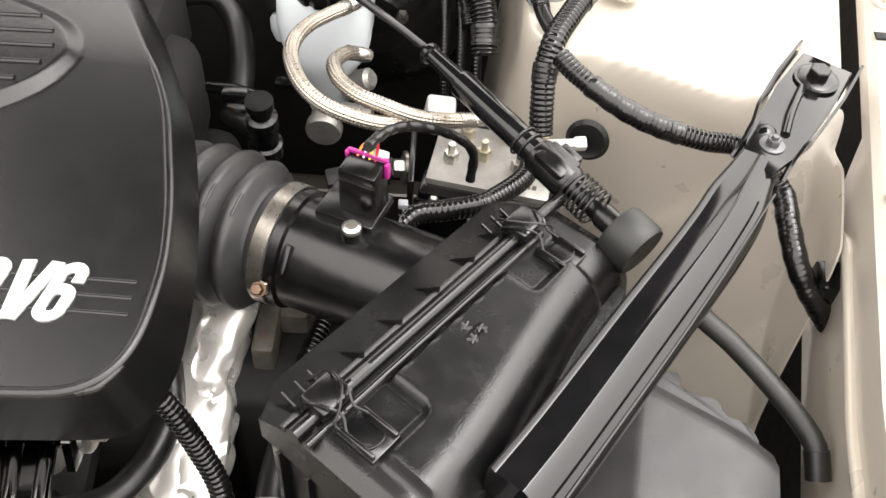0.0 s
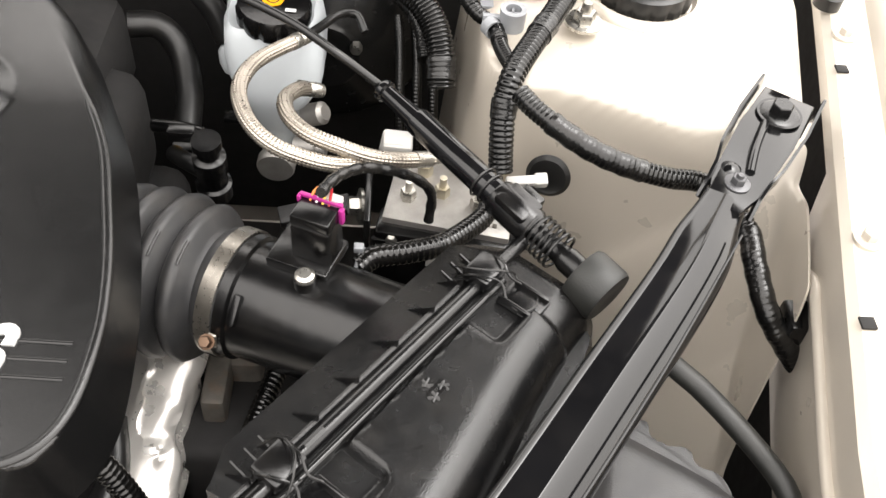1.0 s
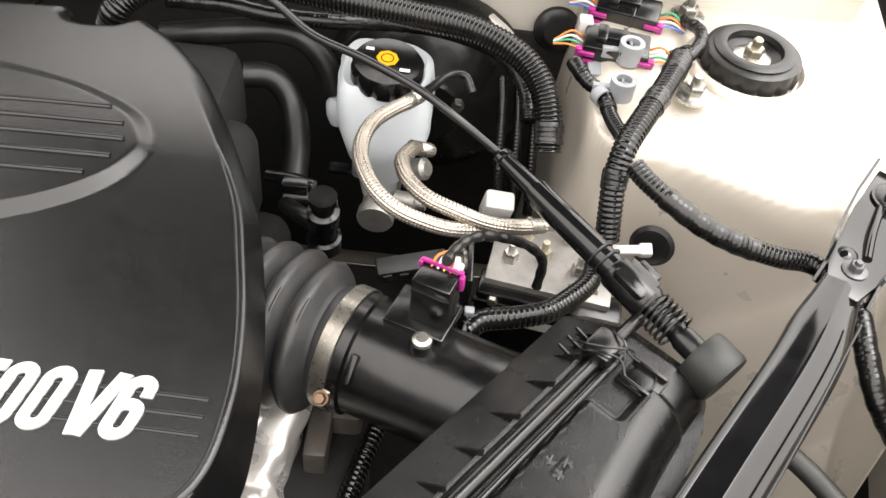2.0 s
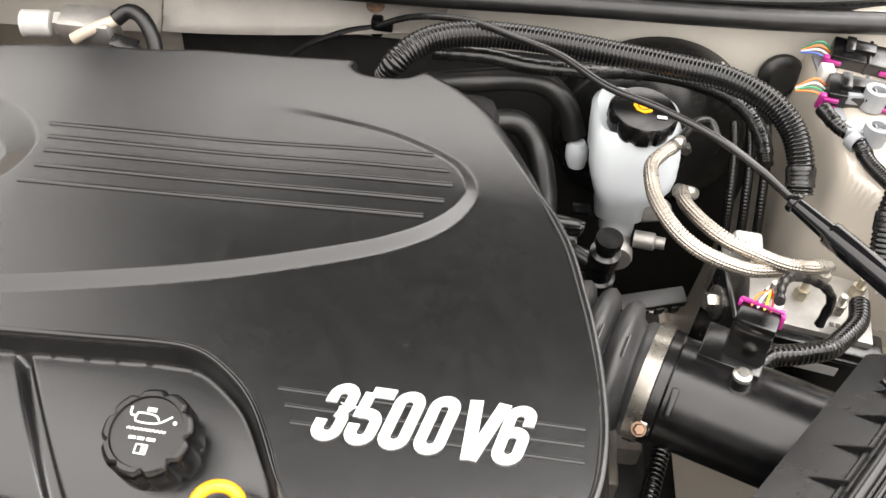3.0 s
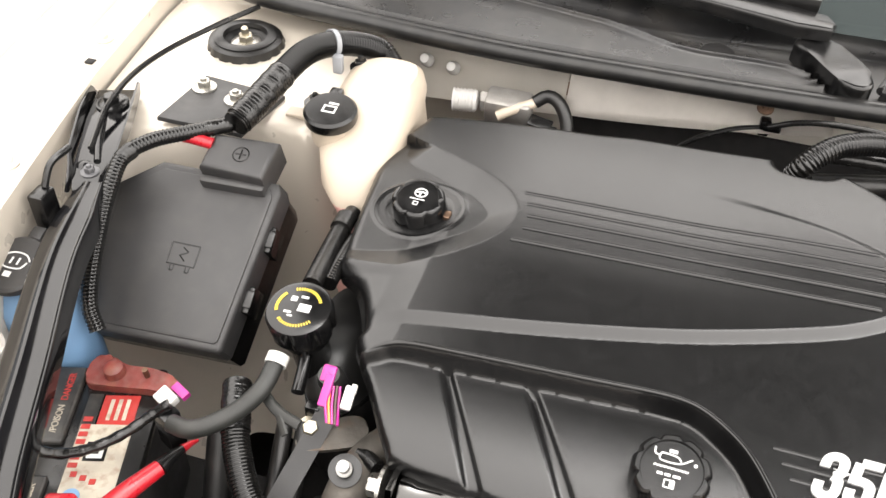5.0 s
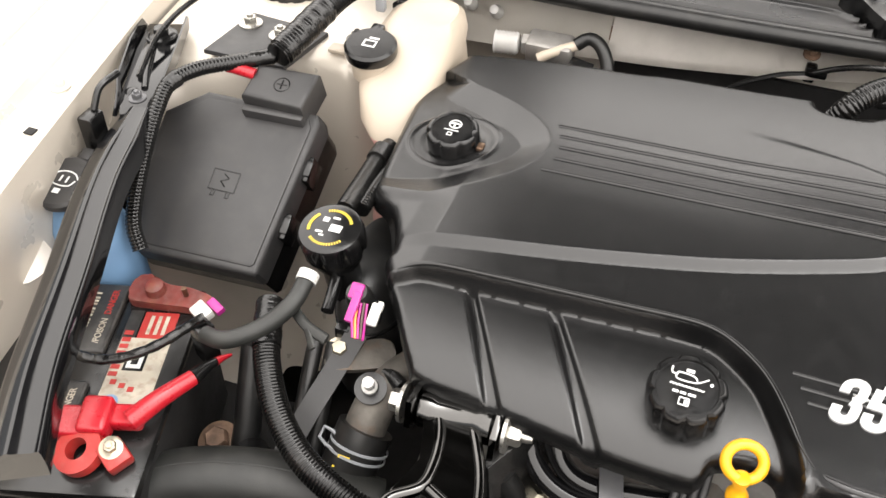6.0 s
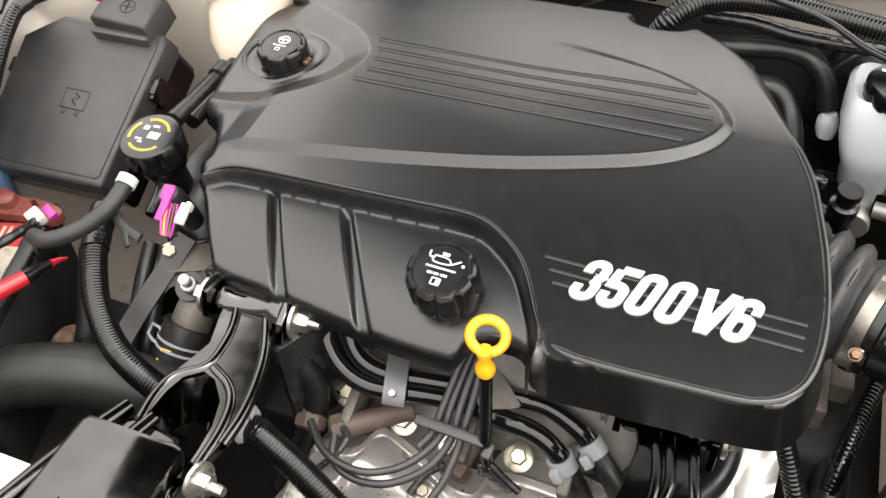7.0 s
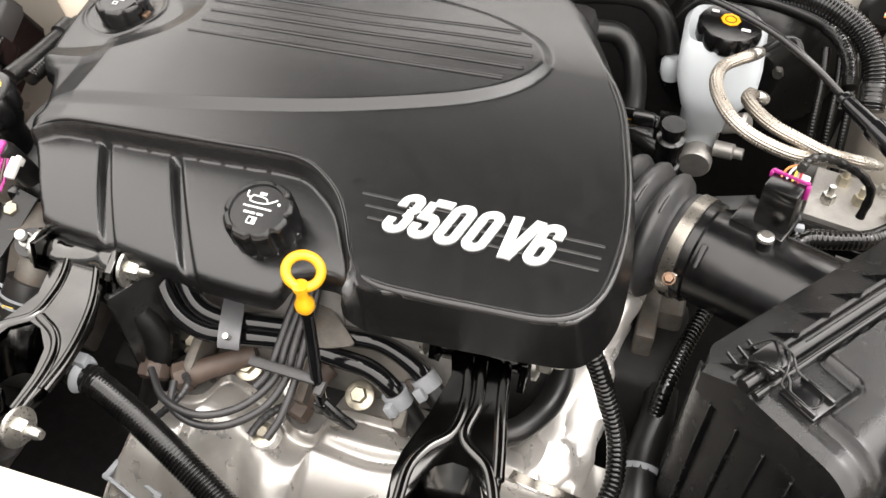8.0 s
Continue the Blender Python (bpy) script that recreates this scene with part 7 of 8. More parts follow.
# ---- engine front: block, rails, exhaust shield, ignition leads, mounts ----
block = thing("engine_block", "dirty cast aluminium engine with valve cover, its depths painted shade black", "engine", (0.0, -0.05, 0.26))
# crankcase, manifold and heads are near black, standing in for shade under the cover
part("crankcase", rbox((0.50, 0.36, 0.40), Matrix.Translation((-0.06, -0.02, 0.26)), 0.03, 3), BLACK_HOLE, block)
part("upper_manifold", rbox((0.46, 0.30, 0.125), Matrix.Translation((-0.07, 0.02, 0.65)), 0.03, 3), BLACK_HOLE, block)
part("valve_cover", loft([(0.750, -0.085, -0.165, 0.14, 0.030), (0.744, -0.085, -0.172, 0.165, 0.045), (0.715, -0.080, -0.178, 0.175, 0.050), (0.66, -0.08, -0.185, 0.18, 0.050), (0.60, -0.08, -0.19, 0.185, 0.055)], 48, 5.0), ALLOY, block, angle=50)
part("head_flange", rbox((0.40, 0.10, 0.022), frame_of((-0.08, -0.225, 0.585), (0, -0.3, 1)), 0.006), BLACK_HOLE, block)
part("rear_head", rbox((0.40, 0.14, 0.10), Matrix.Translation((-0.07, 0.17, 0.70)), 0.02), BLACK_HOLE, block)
for x in (-0.30, -0.17, -0.05, 0.05):
    part("casting_web", rbox((0.012, 0.05, 0.05), frame_of((x, -0.255, 0.61), (0, -0.4, 1)), 0.004), DIRTY_ALLOY, block)
for at, mt in (((-0.186, -0.251, 0.630), YELLOW_ZINC), ((-0.119, -0.264, 0.632), YELLOW_ZINC), ((-0.066, -0.268, 0.624), ZINC), ((0.0, -0.262, 0.630), YELLOW_ZINC)):
    bolt("flange_bolt", at, (0.0, -0.45, 0.9), 0.0085, None, mt, "large flange bolt on the engine", 0.0, "engine bolts")

rail = [([(-0.209, -0.240, 0.730), (-0.200, -0.253, 0.710), (-0.180, -0.266, 0.695), (-0.151, -0.272, 0.688), (-0.119, -0.266, 0.686), (-0.071, -0.257, 0.684), (-0.025, -0.259, 0.682), (0.012, -0.261, 0.680), (0.036, -0.267, 0.668), (0.047, -0.270, 0.650)], "lower"), ([(-0.187, -0.236, 0.735), (-0.177, -0.248, 0.715), (-0.160, -0.257, 0.702), (-0.134, -0.258, 0.696), (-0.101, -0.251, 0.694), (-0.059, -0.243, 0.692), (-0.021, -0.238, 0.690), (0.017, -0.235, 0.688), (0.053, -0.243, 0.676), (0.071, -0.252, 0.660)], "upper")]
for pts, word in rail:
    ob = thing("coolant_pipe", "glossy black steel coolant pipe, the " + word + " of two", "pipe", pts[len(pts) // 2], "coolant pipes")
    part("pipe", tube(pts, 0.0098, 18, 0.005), GLOSS, ob)
    a, b = Vector(pts[-1]), Vector(pts[-2])
    part("end_clamp", join(lathe([(0.0098, 0), (0.0130, 0), (0.0130, 0.016), (0.0098, 0.016), (0.0098, 0)], frame_of(a, b - a), 24), rbox((0.010, 0.012, 0.014), frame_of(a + Vector((-0.002, -0.014, 0)), b - a), 0.002)), CLEAR_GREY, ob, "grey spring clamp")
    part("hose", tube([a, a + (a - b).normalized() * 0.03, a + (a - b).normalized() * 0.06 + Vector((0.01, 0, -0.03))], 0.0115, 14, 0.006), RUBBER, ob)
strapb = thing("pipe_bracket", "grey steel strap holding the coolant pipes", "bracket", (-0.115, -0.255, 0.68))
part("strap", strip([(-0.131, -0.218, 0.722), (-0.129, -0.240, 0.716), (-0.124, -0.262, 0.710), (-0.119, -0.282, 0.702), (-0.118, -0.288, 0.694)], 0.021, 0.003, (0.0, 0.1, 1.0)), GREY_STEEL, strapb)
part("rivet", lathe([(0, 0), (0.006, 0), (0.005, 0.004), (0, 0.005)], frame_of((-0.130, -0.236, 0.7185), (0, -0.3, 0.95)), 20), GREY_PLASTIC, strapb)
part("stud", lathe([(0, 0), (0.003, 0), (0.003, 0.008), (0, 0.008)], frame_of((-0.119, -0.283, 0.704), (0, -0.4, 0.9)), 12), ZINC, strapb)
ear = thing("casting_gusset", "cast aluminium gusset behind the dipstick", "bracket", (-0.03, -0.242, 0.68))
part("tab", prism(smooth_outline([(-0.016, 0.022), (0.000, 0.016), (0.022, -0.002), (0.026, -0.010), (-0.004, -0.020), (-0.014, -0.012)], 0.003), 0, 0.005, frame_of((-0.034, -0.242, 0.700), (0.15, -0.45, 0.88), (1, 0, 0)), 0.001), DIRTY_ALLOY, ear)

dip = thing("dipstick", "yellow ring handled oil dipstick in a black tube", "dipstick", (-0.023, -0.30, 0.655))
DR = frame_of((-0.034, -0.272, 0.816), (0.25, -0.66, 0.70), (1, 0.25, -0.3))
part("ring_handle", tube([DR @ Vector((0.0150 * math.cos(t), 0.0135 * math.sin(t), 0)) for t in np.linspace(0, 6.283, 30)[:-1]], 0.0045, 14, 0.003, True), YELLOW, dip)
part("stem", lathe([(0, 0.006), (0.0060, 0.006), (0.0085, 0.010), (0.0088, 0.016), (0.0060, 0.022), (0.0050, 0.028), (0.0070, 0.034), (0.0070, 0.038), (0, 0.040)], frame_of((-0.0305, -0.283, 0.772), (-0.08, 0.02, 1)), 28), YELLOW, dip)
part("tube", tube([(-0.0305, -0.283, 0.774), (-0.027, -0.290, 0.730), (-0.024, -0.297, 0.690), (-0.018, -0.300, 0.655), (0.0, -0.29, 0.62)], 0.0058, 14, 0.006), GLOSS, dip)
part("foot", join(rbox((0.014, 0.012, 0.018), Matrix.Translation((-0.022, -0.300, 0.650)), 0.003), tube([(-0.018, -0.300, 0.668), (0.0, -0.304, 0.655), (0.012, -0.305, 0.645)], 0.004, 8, 0.005)), SATIN, dip)

for name, pts in (("first", [(-0.057, -0.218, 0.745), (-0.062, -0.242, 0.720), (-0.066, -0.270, 0.698), (-0.068, -0.294, 0.680), (-0.082, -0.317, 0.668), (-0.103, -0.335, 0.662), (-0.132, -0.345, 0.660), (-0.167, -0.338, 0.660), (-0.198, -0.309, 0.655)]), ("second", [(-0.051, -0.220, 0.745), (-0.055, -0.244, 0.722), (-0.057, -0.272, 0.700), (-0.058, -0.297, 0.680), (-0.071, -0.322, 0.664), (-0.099, -0.343, 0.654), (-0.131, -0.349, 0.650), (-0.158, -0.341, 0.655), (-0.167, -0.318, 0.660)]), ("third", [(-0.047, -0.220, 0.745), (-0.048, -0.244, 0.722), (-0.048, -0.271, 0.700), (-0.049, -0.299, 0.678), (-0.053, -0.326, 0.660), (-0.060, -0.344, 0.650)]), ("fourth", [(-0.062, -0.218, 0.745), (-0.069, -0.243, 0.720), (-0.073, -0.269, 0.698), (-0.076, -0.294, 0.682), (-0.084, -0.309, 0.674)])):
    solid("ignition_lead", tube(pts, 0.0039, 10, 0.005), WIRE, "grey rubber ignition lead sweeping over the exhaust shield", "ignition lead", "ignition leads")
solid("lead_comb", join(rbox((0.068, 0.010, 0.006), frame_of((-0.058, -0.296, 0.694), (0, -0.3, 0.95), (1, -0.03, 0.0)), 0.002), rbox((0.008, 0.014, 0.008), frame_of((-0.020, -0.300, 0.686), (0, -0.3, 0.95), (1, -0.06, -0.12)), 0.001)), GREY_PLASTIC, "grey plastic comb spacing the ignition leads", "lead holder")


def boot(pts, label):
    ob = thing("plug_boot", label, "plug boot", pts[1], "plug boots")
    part("sleeve", tube(pts, lambda s, n: 0.0130 - 0.0016 * math.sin(3.1 * s / n), 10, 0.006), BOOT, ob)
    part("collar", lathe([(0, 0), (0.0165, 0), (0.0165, 0.012), (0.013, 0.015), (0, 0.015)], frame_of(pts[-1], Vector(pts[-1]) - Vector(pts[-2])), 8), BOOT, ob)


boot([(-0.213, -0.235, 0.672), (-0.210, -0.262, 0.655), (-0.207, -0.292, 0.636)], "brown heat stained spark plug boot")
boot([(-0.112, -0.255, 0.645), (-0.140, -0.272, 0.640), (-0.170, -0.292, 0.634)], "brown spark plug boot lying slantwise")
boot([(-0.040, -0.245, 0.640), (-0.048, -0.264, 0.632), (-0.054, -0.285, 0.624)], "brown spark plug boot beside the dipstick")
solid("ribbed_lead", conduit([(-0.168, -0.300, 0.645), (-0.158, -0.312, 0.650), (-0.163, -0.330, 0.645), (-0.176, -0.345, 0.635)], 0.0036, 0.006, 0.2, 10), WIRE, "short ribbed wire on a plug boot", "wire")
solid("ribbed_lead", conduit([(-0.058, -0.290, 0.628), (-0.069, -0.300, 0.632), (-0.079, -0.316, 0.632), (-0.085, -0.334, 0.628)], 0.0042, 0.006, 0.2, 10), WIRE, "short ribbed wire beside the dipstick", "wire")


SHIELD_EDGE = flat_curve([(-0.250, -0.325), (-0.222, -0.315), (-0.197, -0.305), (-0.156, -0.297), (-0.142, -0.268), (-0.119, -0.269), (-0.071, -0.291), (-0.053, -0.303), (-0.029, -0.301), (-0.018, -0.273), (0.027, -0.269), (0.060, -0.272), (0.12, -0.285), (0.23, -0.30)], 0.003)


def shield_edge(x):
    return float(np.interp(x, SHIELD_EDGE[:, 0], SHIELD_EDGE[:, 1]))


def shield_height(x, y):
    """A flat flange, a rolled step along its wavy line, then a bellied and dented skirt."""
    f = shield_edge(x) - y
    z = 0.606 - 0.10 * max(0.0, -f)
    z += 0.0075 * math.exp(-((f - 0.002) / 0.0035) ** 2)
    g = max(0.0, f)
    z += 0.016 * smoothstep(0.006, 0.05, g) - 0.62 * g * smoothstep(0.02, 0.16, g)
    dent = y + 0.322 - 0.13 * (x + 0.062) + 0.006 * math.sin(38 * x)
    z -= 0.0115 * math.exp(-(dent / 0.0085) ** 2) * smoothstep(-0.07, -0.035, x)
    dent = y + 0.372 + 0.22 * (x + 0.05)
    z -= 0.010 * math.exp(-(dent / 0.011) ** 2) * smoothstep(-0.06, 0.01, x)
    z -= 0.008 * math.exp(-((x + 0.088 + 0.3 * (y + 0.34)) / 0.010) ** 2) * smoothstep(-0.33, -0.38, y)
    z += 0.0022 * noise.noise(Vector((x * 22, y * 30, 3.0))) * smoothstep(0.0, 0.03, f)
    return z


def shield_place(a, b):
    x = -0.218 + 0.440 * a
    y = shield_edge(x) + 0.030 - 0.270 * b ** 1.25
    return (x - 0.02 * b * (1 - a), y, shield_height(x, y) - 0.05 * smoothstep(0.06, 0.0, a))


shield = thing("exhaust_heat_shield", "bright pressed steel shield over the exhaust manifold", "heat shield", (-0.04, -0.36, 0.47))
bm = grid_surface(150, 110, shield_place)
bmesh.ops.solidify(bm, geom=list(bm.faces), thickness=0.0012)
part("sheet", bm, SHIELD, shield, angle=70)
bolt("shield_bolt", (-0.075, -0.326, shield_height(-0.075, -0.326) + 0.004), (0, -0.2, 1), 0.0065, shield, YELLOW_ZINC, "dull bolt on a pressed boss")
part("boss", lathe([(0, 0), (0.017, 0), (0.013, 0.005), (0, 0.005)], frame_of((-0.075, -0.326, shield_height(-0.075, -0.326)), (0, -0.2, 1)), 28), SHIELD, shield)
solid("exhaust_manifold", tube([(-0.24, -0.33, 0.50), (-0.10, -0.37, 0.485), (0.05, -0.36, 0.48), (0.16, -0.30, 0.47)], 0.034, 18, 0.01), RUSTY, "rusty exhaust manifold under its shield", "exhaust")
cross = thing("exhaust_crossover", "wrinkled silver heat wrapped exhaust crossover", "exhaust pipe", (0.20, -0.16, 0.46))
bm = tube([(0.215, -0.085, 0.665), (0.212, -0.125, 0.645), (0.205, -0.175, 0.620), (0.196, -0.235, 0.590), (0.186, -0.300, 0.555), (0.18, -0.36, 0.50)], lambda s, n: 0.030 + 0.012 * s / n, 40, 0.004)
for v in bm.verts:
    v.co += Vector((1, 0.4, 0.6)) * (0.020 * noise.noise(Vector((v.co.x * 45, v.co.y * 20, v.co.z * 24))) + 0.007 * noise.noise(Vector((v.co.x * 130, v.co.y * 40, v.co.z * 60))))
part("wrap", bm, SHIELD, cross, angle=80)
for at, to in (((0.191, -0.268, 0.573), (0.188, -0.288, 0.562)),):
    part("wrap_band", lathe([(0.042, 0), (0.0435, 0), (0.0435, 0.009), (0.042, 0.009), (0.042, 0)], frame_of(at, Vector(to) - Vector(at)), 40), BAND, cross)
shield2 = grid_surface(40, 40, lambda a, b: (0.115 + 0.16 * a, -0.245 - 0.16 * b, 0.585 - 0.02 * a - 0.12 * b + 0.03 * math.sin(3 * a) + 0.012 * noise.noise(Vector((a * 5, b * 4, 1)))))
bmesh.ops.solidify(shield2, geom=list(shield2.faces), thickness=0.0012)
solid("lower_heat_shield", shield2, SHIELD, "wrinkled bright heat shield beside the engine mount", "heat shield", angle=80)
solid("front_loom", conduit([(0.203, -0.235, 0.770), (0.218, -0.242, 0.745), (0.233, -0.253, 0.715), (0.248, -0.270, 0.685), (0.254, -0.294, 0.660), (0.250, -0.315, 0.645)], 0.0088, 0.0046, 0.16), CONDUIT, "black corrugated loom beside the air box", "wire loom")
case = thing("gearbox_housing", "cast housing under the intake, near black with dirty brown grey webs", "gearbox", (0.265, -0.12, 0.30))
# near black box stands in for the dark cavity between the webs
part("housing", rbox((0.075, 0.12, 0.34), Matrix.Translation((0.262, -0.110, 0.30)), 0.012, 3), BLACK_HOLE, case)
part("web", rbox((0.020, 0.075, 0.09), Matrix.Translation((0.256, -0.100, 0.580)), 0.004), DIRTY_ALLOY, case)
part("web", rbox((0.030, 0.050, 0.08), Matrix.Translation((0.276, -0.072, 0.585)), 0.006), DIRTY_ALLOY, case)
part("stain", rbox((0.005, 0.070, 0.004), Matrix.Translation((0.254, -0.102, 0.6245)), 0.001), RUSTY, case)
solid("gearbox_loom", conduit([(0.320, -0.060, 0.665), (0.312, -0.078, 0.664), (0.303, -0.106, 0.662), (0.294, -0.139, 0.660), (0.285, -0.178, 0.655), (0.282, -0.195, 0.63)], 0.0085, 0.005, 0.14), CONDUIT, "black corrugated loom beside the gearbox", "wire loom")
solid("gearbox_hose", tube([(0.284, -0.162, 0.625), (0.285, -0.189, 0.62), (0.279, -0.232, 0.61), (0.280, -0.281, 0.60), (0.282, -0.32, 0.56)], 0.017, 14, 0.008), RUBBER, "thick black hose under the air box", "hose")
solid("loom_tie", lathe([(0.0165, 0), (0.0185, 0), (0.0185, 0.006), (0.0165, 0.006), (0.0165, 0)], frame_of((0.279, -0.245, 0.607), (0.0, -1, -0.2)), 28), CLEAR_GREY, "grey nylon tie round a hose", "cable tie")
solid("lower_hose", tube([(0.178, -0.150, 0.66), (0.186, -0.180, 0.652), (0.185, -0.212, 0.650), (0.176, -0.240, 0.648), (0.153, -0.268, 0.645), (0.110, -0.280, 0.64)], 0.0125, 14, 0.008), RUBBER, "thick black rubber hose behind the mount", "hose")


def torque_arm(x0, dx, z, rails, label):
    """A glossy engine mount arm: pivot sleeve with bolt, webbed neck and a forked front."""
    ob = thing("engine_mount_arm", label, "engine mount", (x0, -0.36, z - 0.03), "engine mounts")
    ox = Vector((x0, 0, 0))
    half = 0.050
    part("pivot_sleeve", lathe([(0, -0.036), (0.0150, -0.036), (0.0175, -0.033), (0.0175, -0.022), (0.0150, -0.018), (0.0150, 0.018), (0.0175, 0.022), (0.0175, 0.033), (0.0150, 0.036), (0, 0.036)], frame_of((x0, -0.262, z), (1, 0, 0.06)), 28), ARM, ob)
    for s in (-1, 1):
        part("fork_plate", prism([(-0.030, -0.020), (0.026, -0.020), (0.030, 0.010), (0.014, 0.022), (-0.014, 0.022), (-0.030, 0.008)], -0.003, 0.003, frame_of((x0 + s * 0.039, -0.258, z), (s, 0, 0), (0, 1, -0.3)), 0.001), ARM, ob)
    bolt("bolt", (x0 - half, -0.262, z - 0.002), (-1, 0, -0.06), 0.0108, ob, ZINC, "pale bolt head")
    bolt("nut", (x0 + half - 0.004, -0.264, z + 0.004), (1, 0, 0.06), 0.0110, ob, ZINC, "pale nut on a stud", 0.024)
    centre = Vector((x0 + dx, -0.375, z - 0.018))
    neck = Vector((x0 + dx * 0.55, -0.318, z - 0.012))
    # flanged plate with raised rims and an inner wall round the eye
    outline, rims, wall = rails
    part("plate", prism([(q[0], q[1]) for q in outline], z - 0.006, z + 0.006, None, 0.003, 2), ARM, ob)
    for line in rims:
        part("rim", tube([(q[0], q[1], z + 0.0034) for q in line], 0.0054, 16, 0.004), ARM, ob)
    bm = bmesh.new()
    rows = []
    for q in curve_points([(p[0], p[1], z) for p in wall], 0.004)[0]:
        rows.append([bm.verts.new((q.x + 0.16 * d * (x0 + dx - q.x), q.y - 0.030 * d, z + 0.002 - 0.040 * d)) for d in (0.0, 0.15, 0.4, 0.7, 1.0)])
    for a, b in zip(rows, rows[1:]):
        for k in range(4):
            bm.faces.new((a[k], a[k + 1], b[k + 1], b[k]))
    part("inner_wall", bm, ARM, ob, angle=60)
    return centre


left_eye = torque_arm(-0.268, -0.004, 0.744, ([(-0.308, -0.254, 0.748), (-0.289, -0.239, 0.748), (-0.263, -0.240, 0.748), (-0.232, -0.304, 0.748), (-0.221, -0.332, 0.748), (-0.218, -0.371, 0.748), (-0.219, -0.401, 0.748), (-0.224, -0.430, 0.748), (-0.226, -0.449, 0.748), (-0.236, -0.445, 0.748), (-0.234, -0.418, 0.748), (-0.232, -0.394, 0.748), (-0.239, -0.368, 0.748), (-0.256, -0.349, 0.748), (-0.272, -0.344, 0.748), (-0.288, -0.357, 0.748), (-0.294, -0.376, 0.748), (-0.293, -0.397, 0.748), (-0.291, -0.408, 0.748), (-0.301, -0.411, 0.748), (-0.304, -0.388, 0.748), (-0.302, -0.364, 0.748), (-0.290, -0.340, 0.748), (-0.280, -0.318, 0.748), (-0.288, -0.287, 0.748)], ([(-0.284, -0.264, 0.752), (-0.274, -0.290, 0.752), (-0.270, -0.317, 0.752), (-0.273, -0.341, 0.752), (-0.294, -0.360, 0.752), (-0.299, -0.383, 0.752), (-0.297, -0.409, 0.752)], [(-0.266, -0.340, 0.752), (-0.244, -0.352, 0.752), (-0.232, -0.369, 0.752), (-0.227, -0.395, 0.752), (-0.227, -0.422, 0.752), (-0.228, -0.447, 0.752)], [(-0.254, -0.263, 0.752), (-0.232, -0.308, 0.752), (-0.222, -0.344, 0.752), (-0.218, -0.376, 0.752), (-0.219, -0.406, 0.752)]), [(-0.294, -0.400, 0.746), (-0.297, -0.374, 0.746), (-0.289, -0.355, 0.746), (-0.273, -0.344, 0.746), (-0.255, -0.349, 0.746), (-0.240, -0.367, 0.746), (-0.234, -0.392, 0.746)]), "glossy black engine mount arm near the battery")
right_eye = torque_arm(0.122, 0.012, 0.762, ([(0.093, -0.266, 0.766), (0.146, -0.262, 0.766), (0.152, -0.302, 0.766), (0.164, -0.353, 0.766), (0.168, -0.379, 0.766), (0.170, -0.399, 0.766), (0.160, -0.402, 0.766), (0.153, -0.387, 0.766), (0.142, -0.377, 0.766), (0.128, -0.376, 0.766), (0.115, -0.384, 0.766), (0.107, -0.398, 0.766), (0.106, -0.419, 0.766), (0.090, -0.424, 0.766), (0.087, -0.398, 0.766), (0.088, -0.380, 0.766), (0.099, -0.341, 0.766), (0.108, -0.302, 0.766)], ([(0.114, -0.281, 0.770), (0.122, -0.318, 0.770), (0.121, -0.352, 0.770), (0.106, -0.372, 0.770), (0.098, -0.393, 0.770), (0.099, -0.422, 0.770)], [(0.126, -0.282, 0.770), (0.133, -0.322, 0.770), (0.131, -0.355, 0.770), (0.153, -0.373, 0.770), (0.161, -0.386, 0.770), (0.167, -0.401, 0.770)], [(0.145, -0.280, 0.770), (0.151, -0.316, 0.770), (0.160, -0.357, 0.770), (0.165, -0.382, 0.770)]), [(0.106, -0.410, 0.764), (0.108, -0.395, 0.764), (0.117, -0.383, 0.764), (0.130, -0.376, 0.764), (0.144, -0.378, 0.764), (0.153, -0.389, 0.764), (0.158, -0.400, 0.764)]), "glossy black engine mount arm near the air box")
bolt("mount_nut", (-0.222, -0.440, 0.742), (1, -0.1, 0.15), 0.0100, None, ZINC, "pale nut on the front mount stud", 0.026)
front = thing("mount_bracket", "black pressed bracket carrying the engine mount", "bracket", (-0.32, -0.45, 0.66))
shape = [(-0.325, -0.424), (-0.312, -0.408), (-0.298, -0.412), (-0.284, -0.406), (-0.258, -0.410), (-0.236, -0.440), (-0.222, -0.500), (-0.215, -0.560), (-0.345, -0.560), (-0.338, -0.460)]
slope = Matrix.Translation((0, -0.40, 0.742)) @ Matrix.Rotation(radians(-11), 4, "X") @ Matrix.Translation((0, 0.40, -0.742))
part("top_plate", prism(shape, 0.728, 0.742, slope, 0.006, 3), ARM, front)
for x0, y0, x1, y1 in ((-0.318, -0.398, -0.345, -0.520), (-0.290, -0.402, -0.305, -0.515)):
    part("ridge", tube([slope @ Vector((x0, y0, 0.742)), slope @ Vector(((x0 + x1) / 2, (y0 + y1) / 2, 0.745)), slope @ Vector((x1, y1, 0.742))], 0.008, 12, 0.01), ARM, front)
part("side", rbox((0.10, 0.11, 0.08), Matrix.Translation((-0.285, -0.48, 0.690)), 0.01), ARM, front)
front2 = thing("mount_bracket", "black pressed bracket in front of the engine", "bracket", (0.13, -0.47, 0.66))
part("top_plate", prism([(x * 1.0 + 0.435, y) for x, y in shape], 0.735, 0.748, None, 0.006, 3), GLOSS, front2)
part("side", rbox((0.14, 0.10, 0.08), Matrix.Translation((0.125, -0.465, 0.66)), 0.01), SATIN, front2)
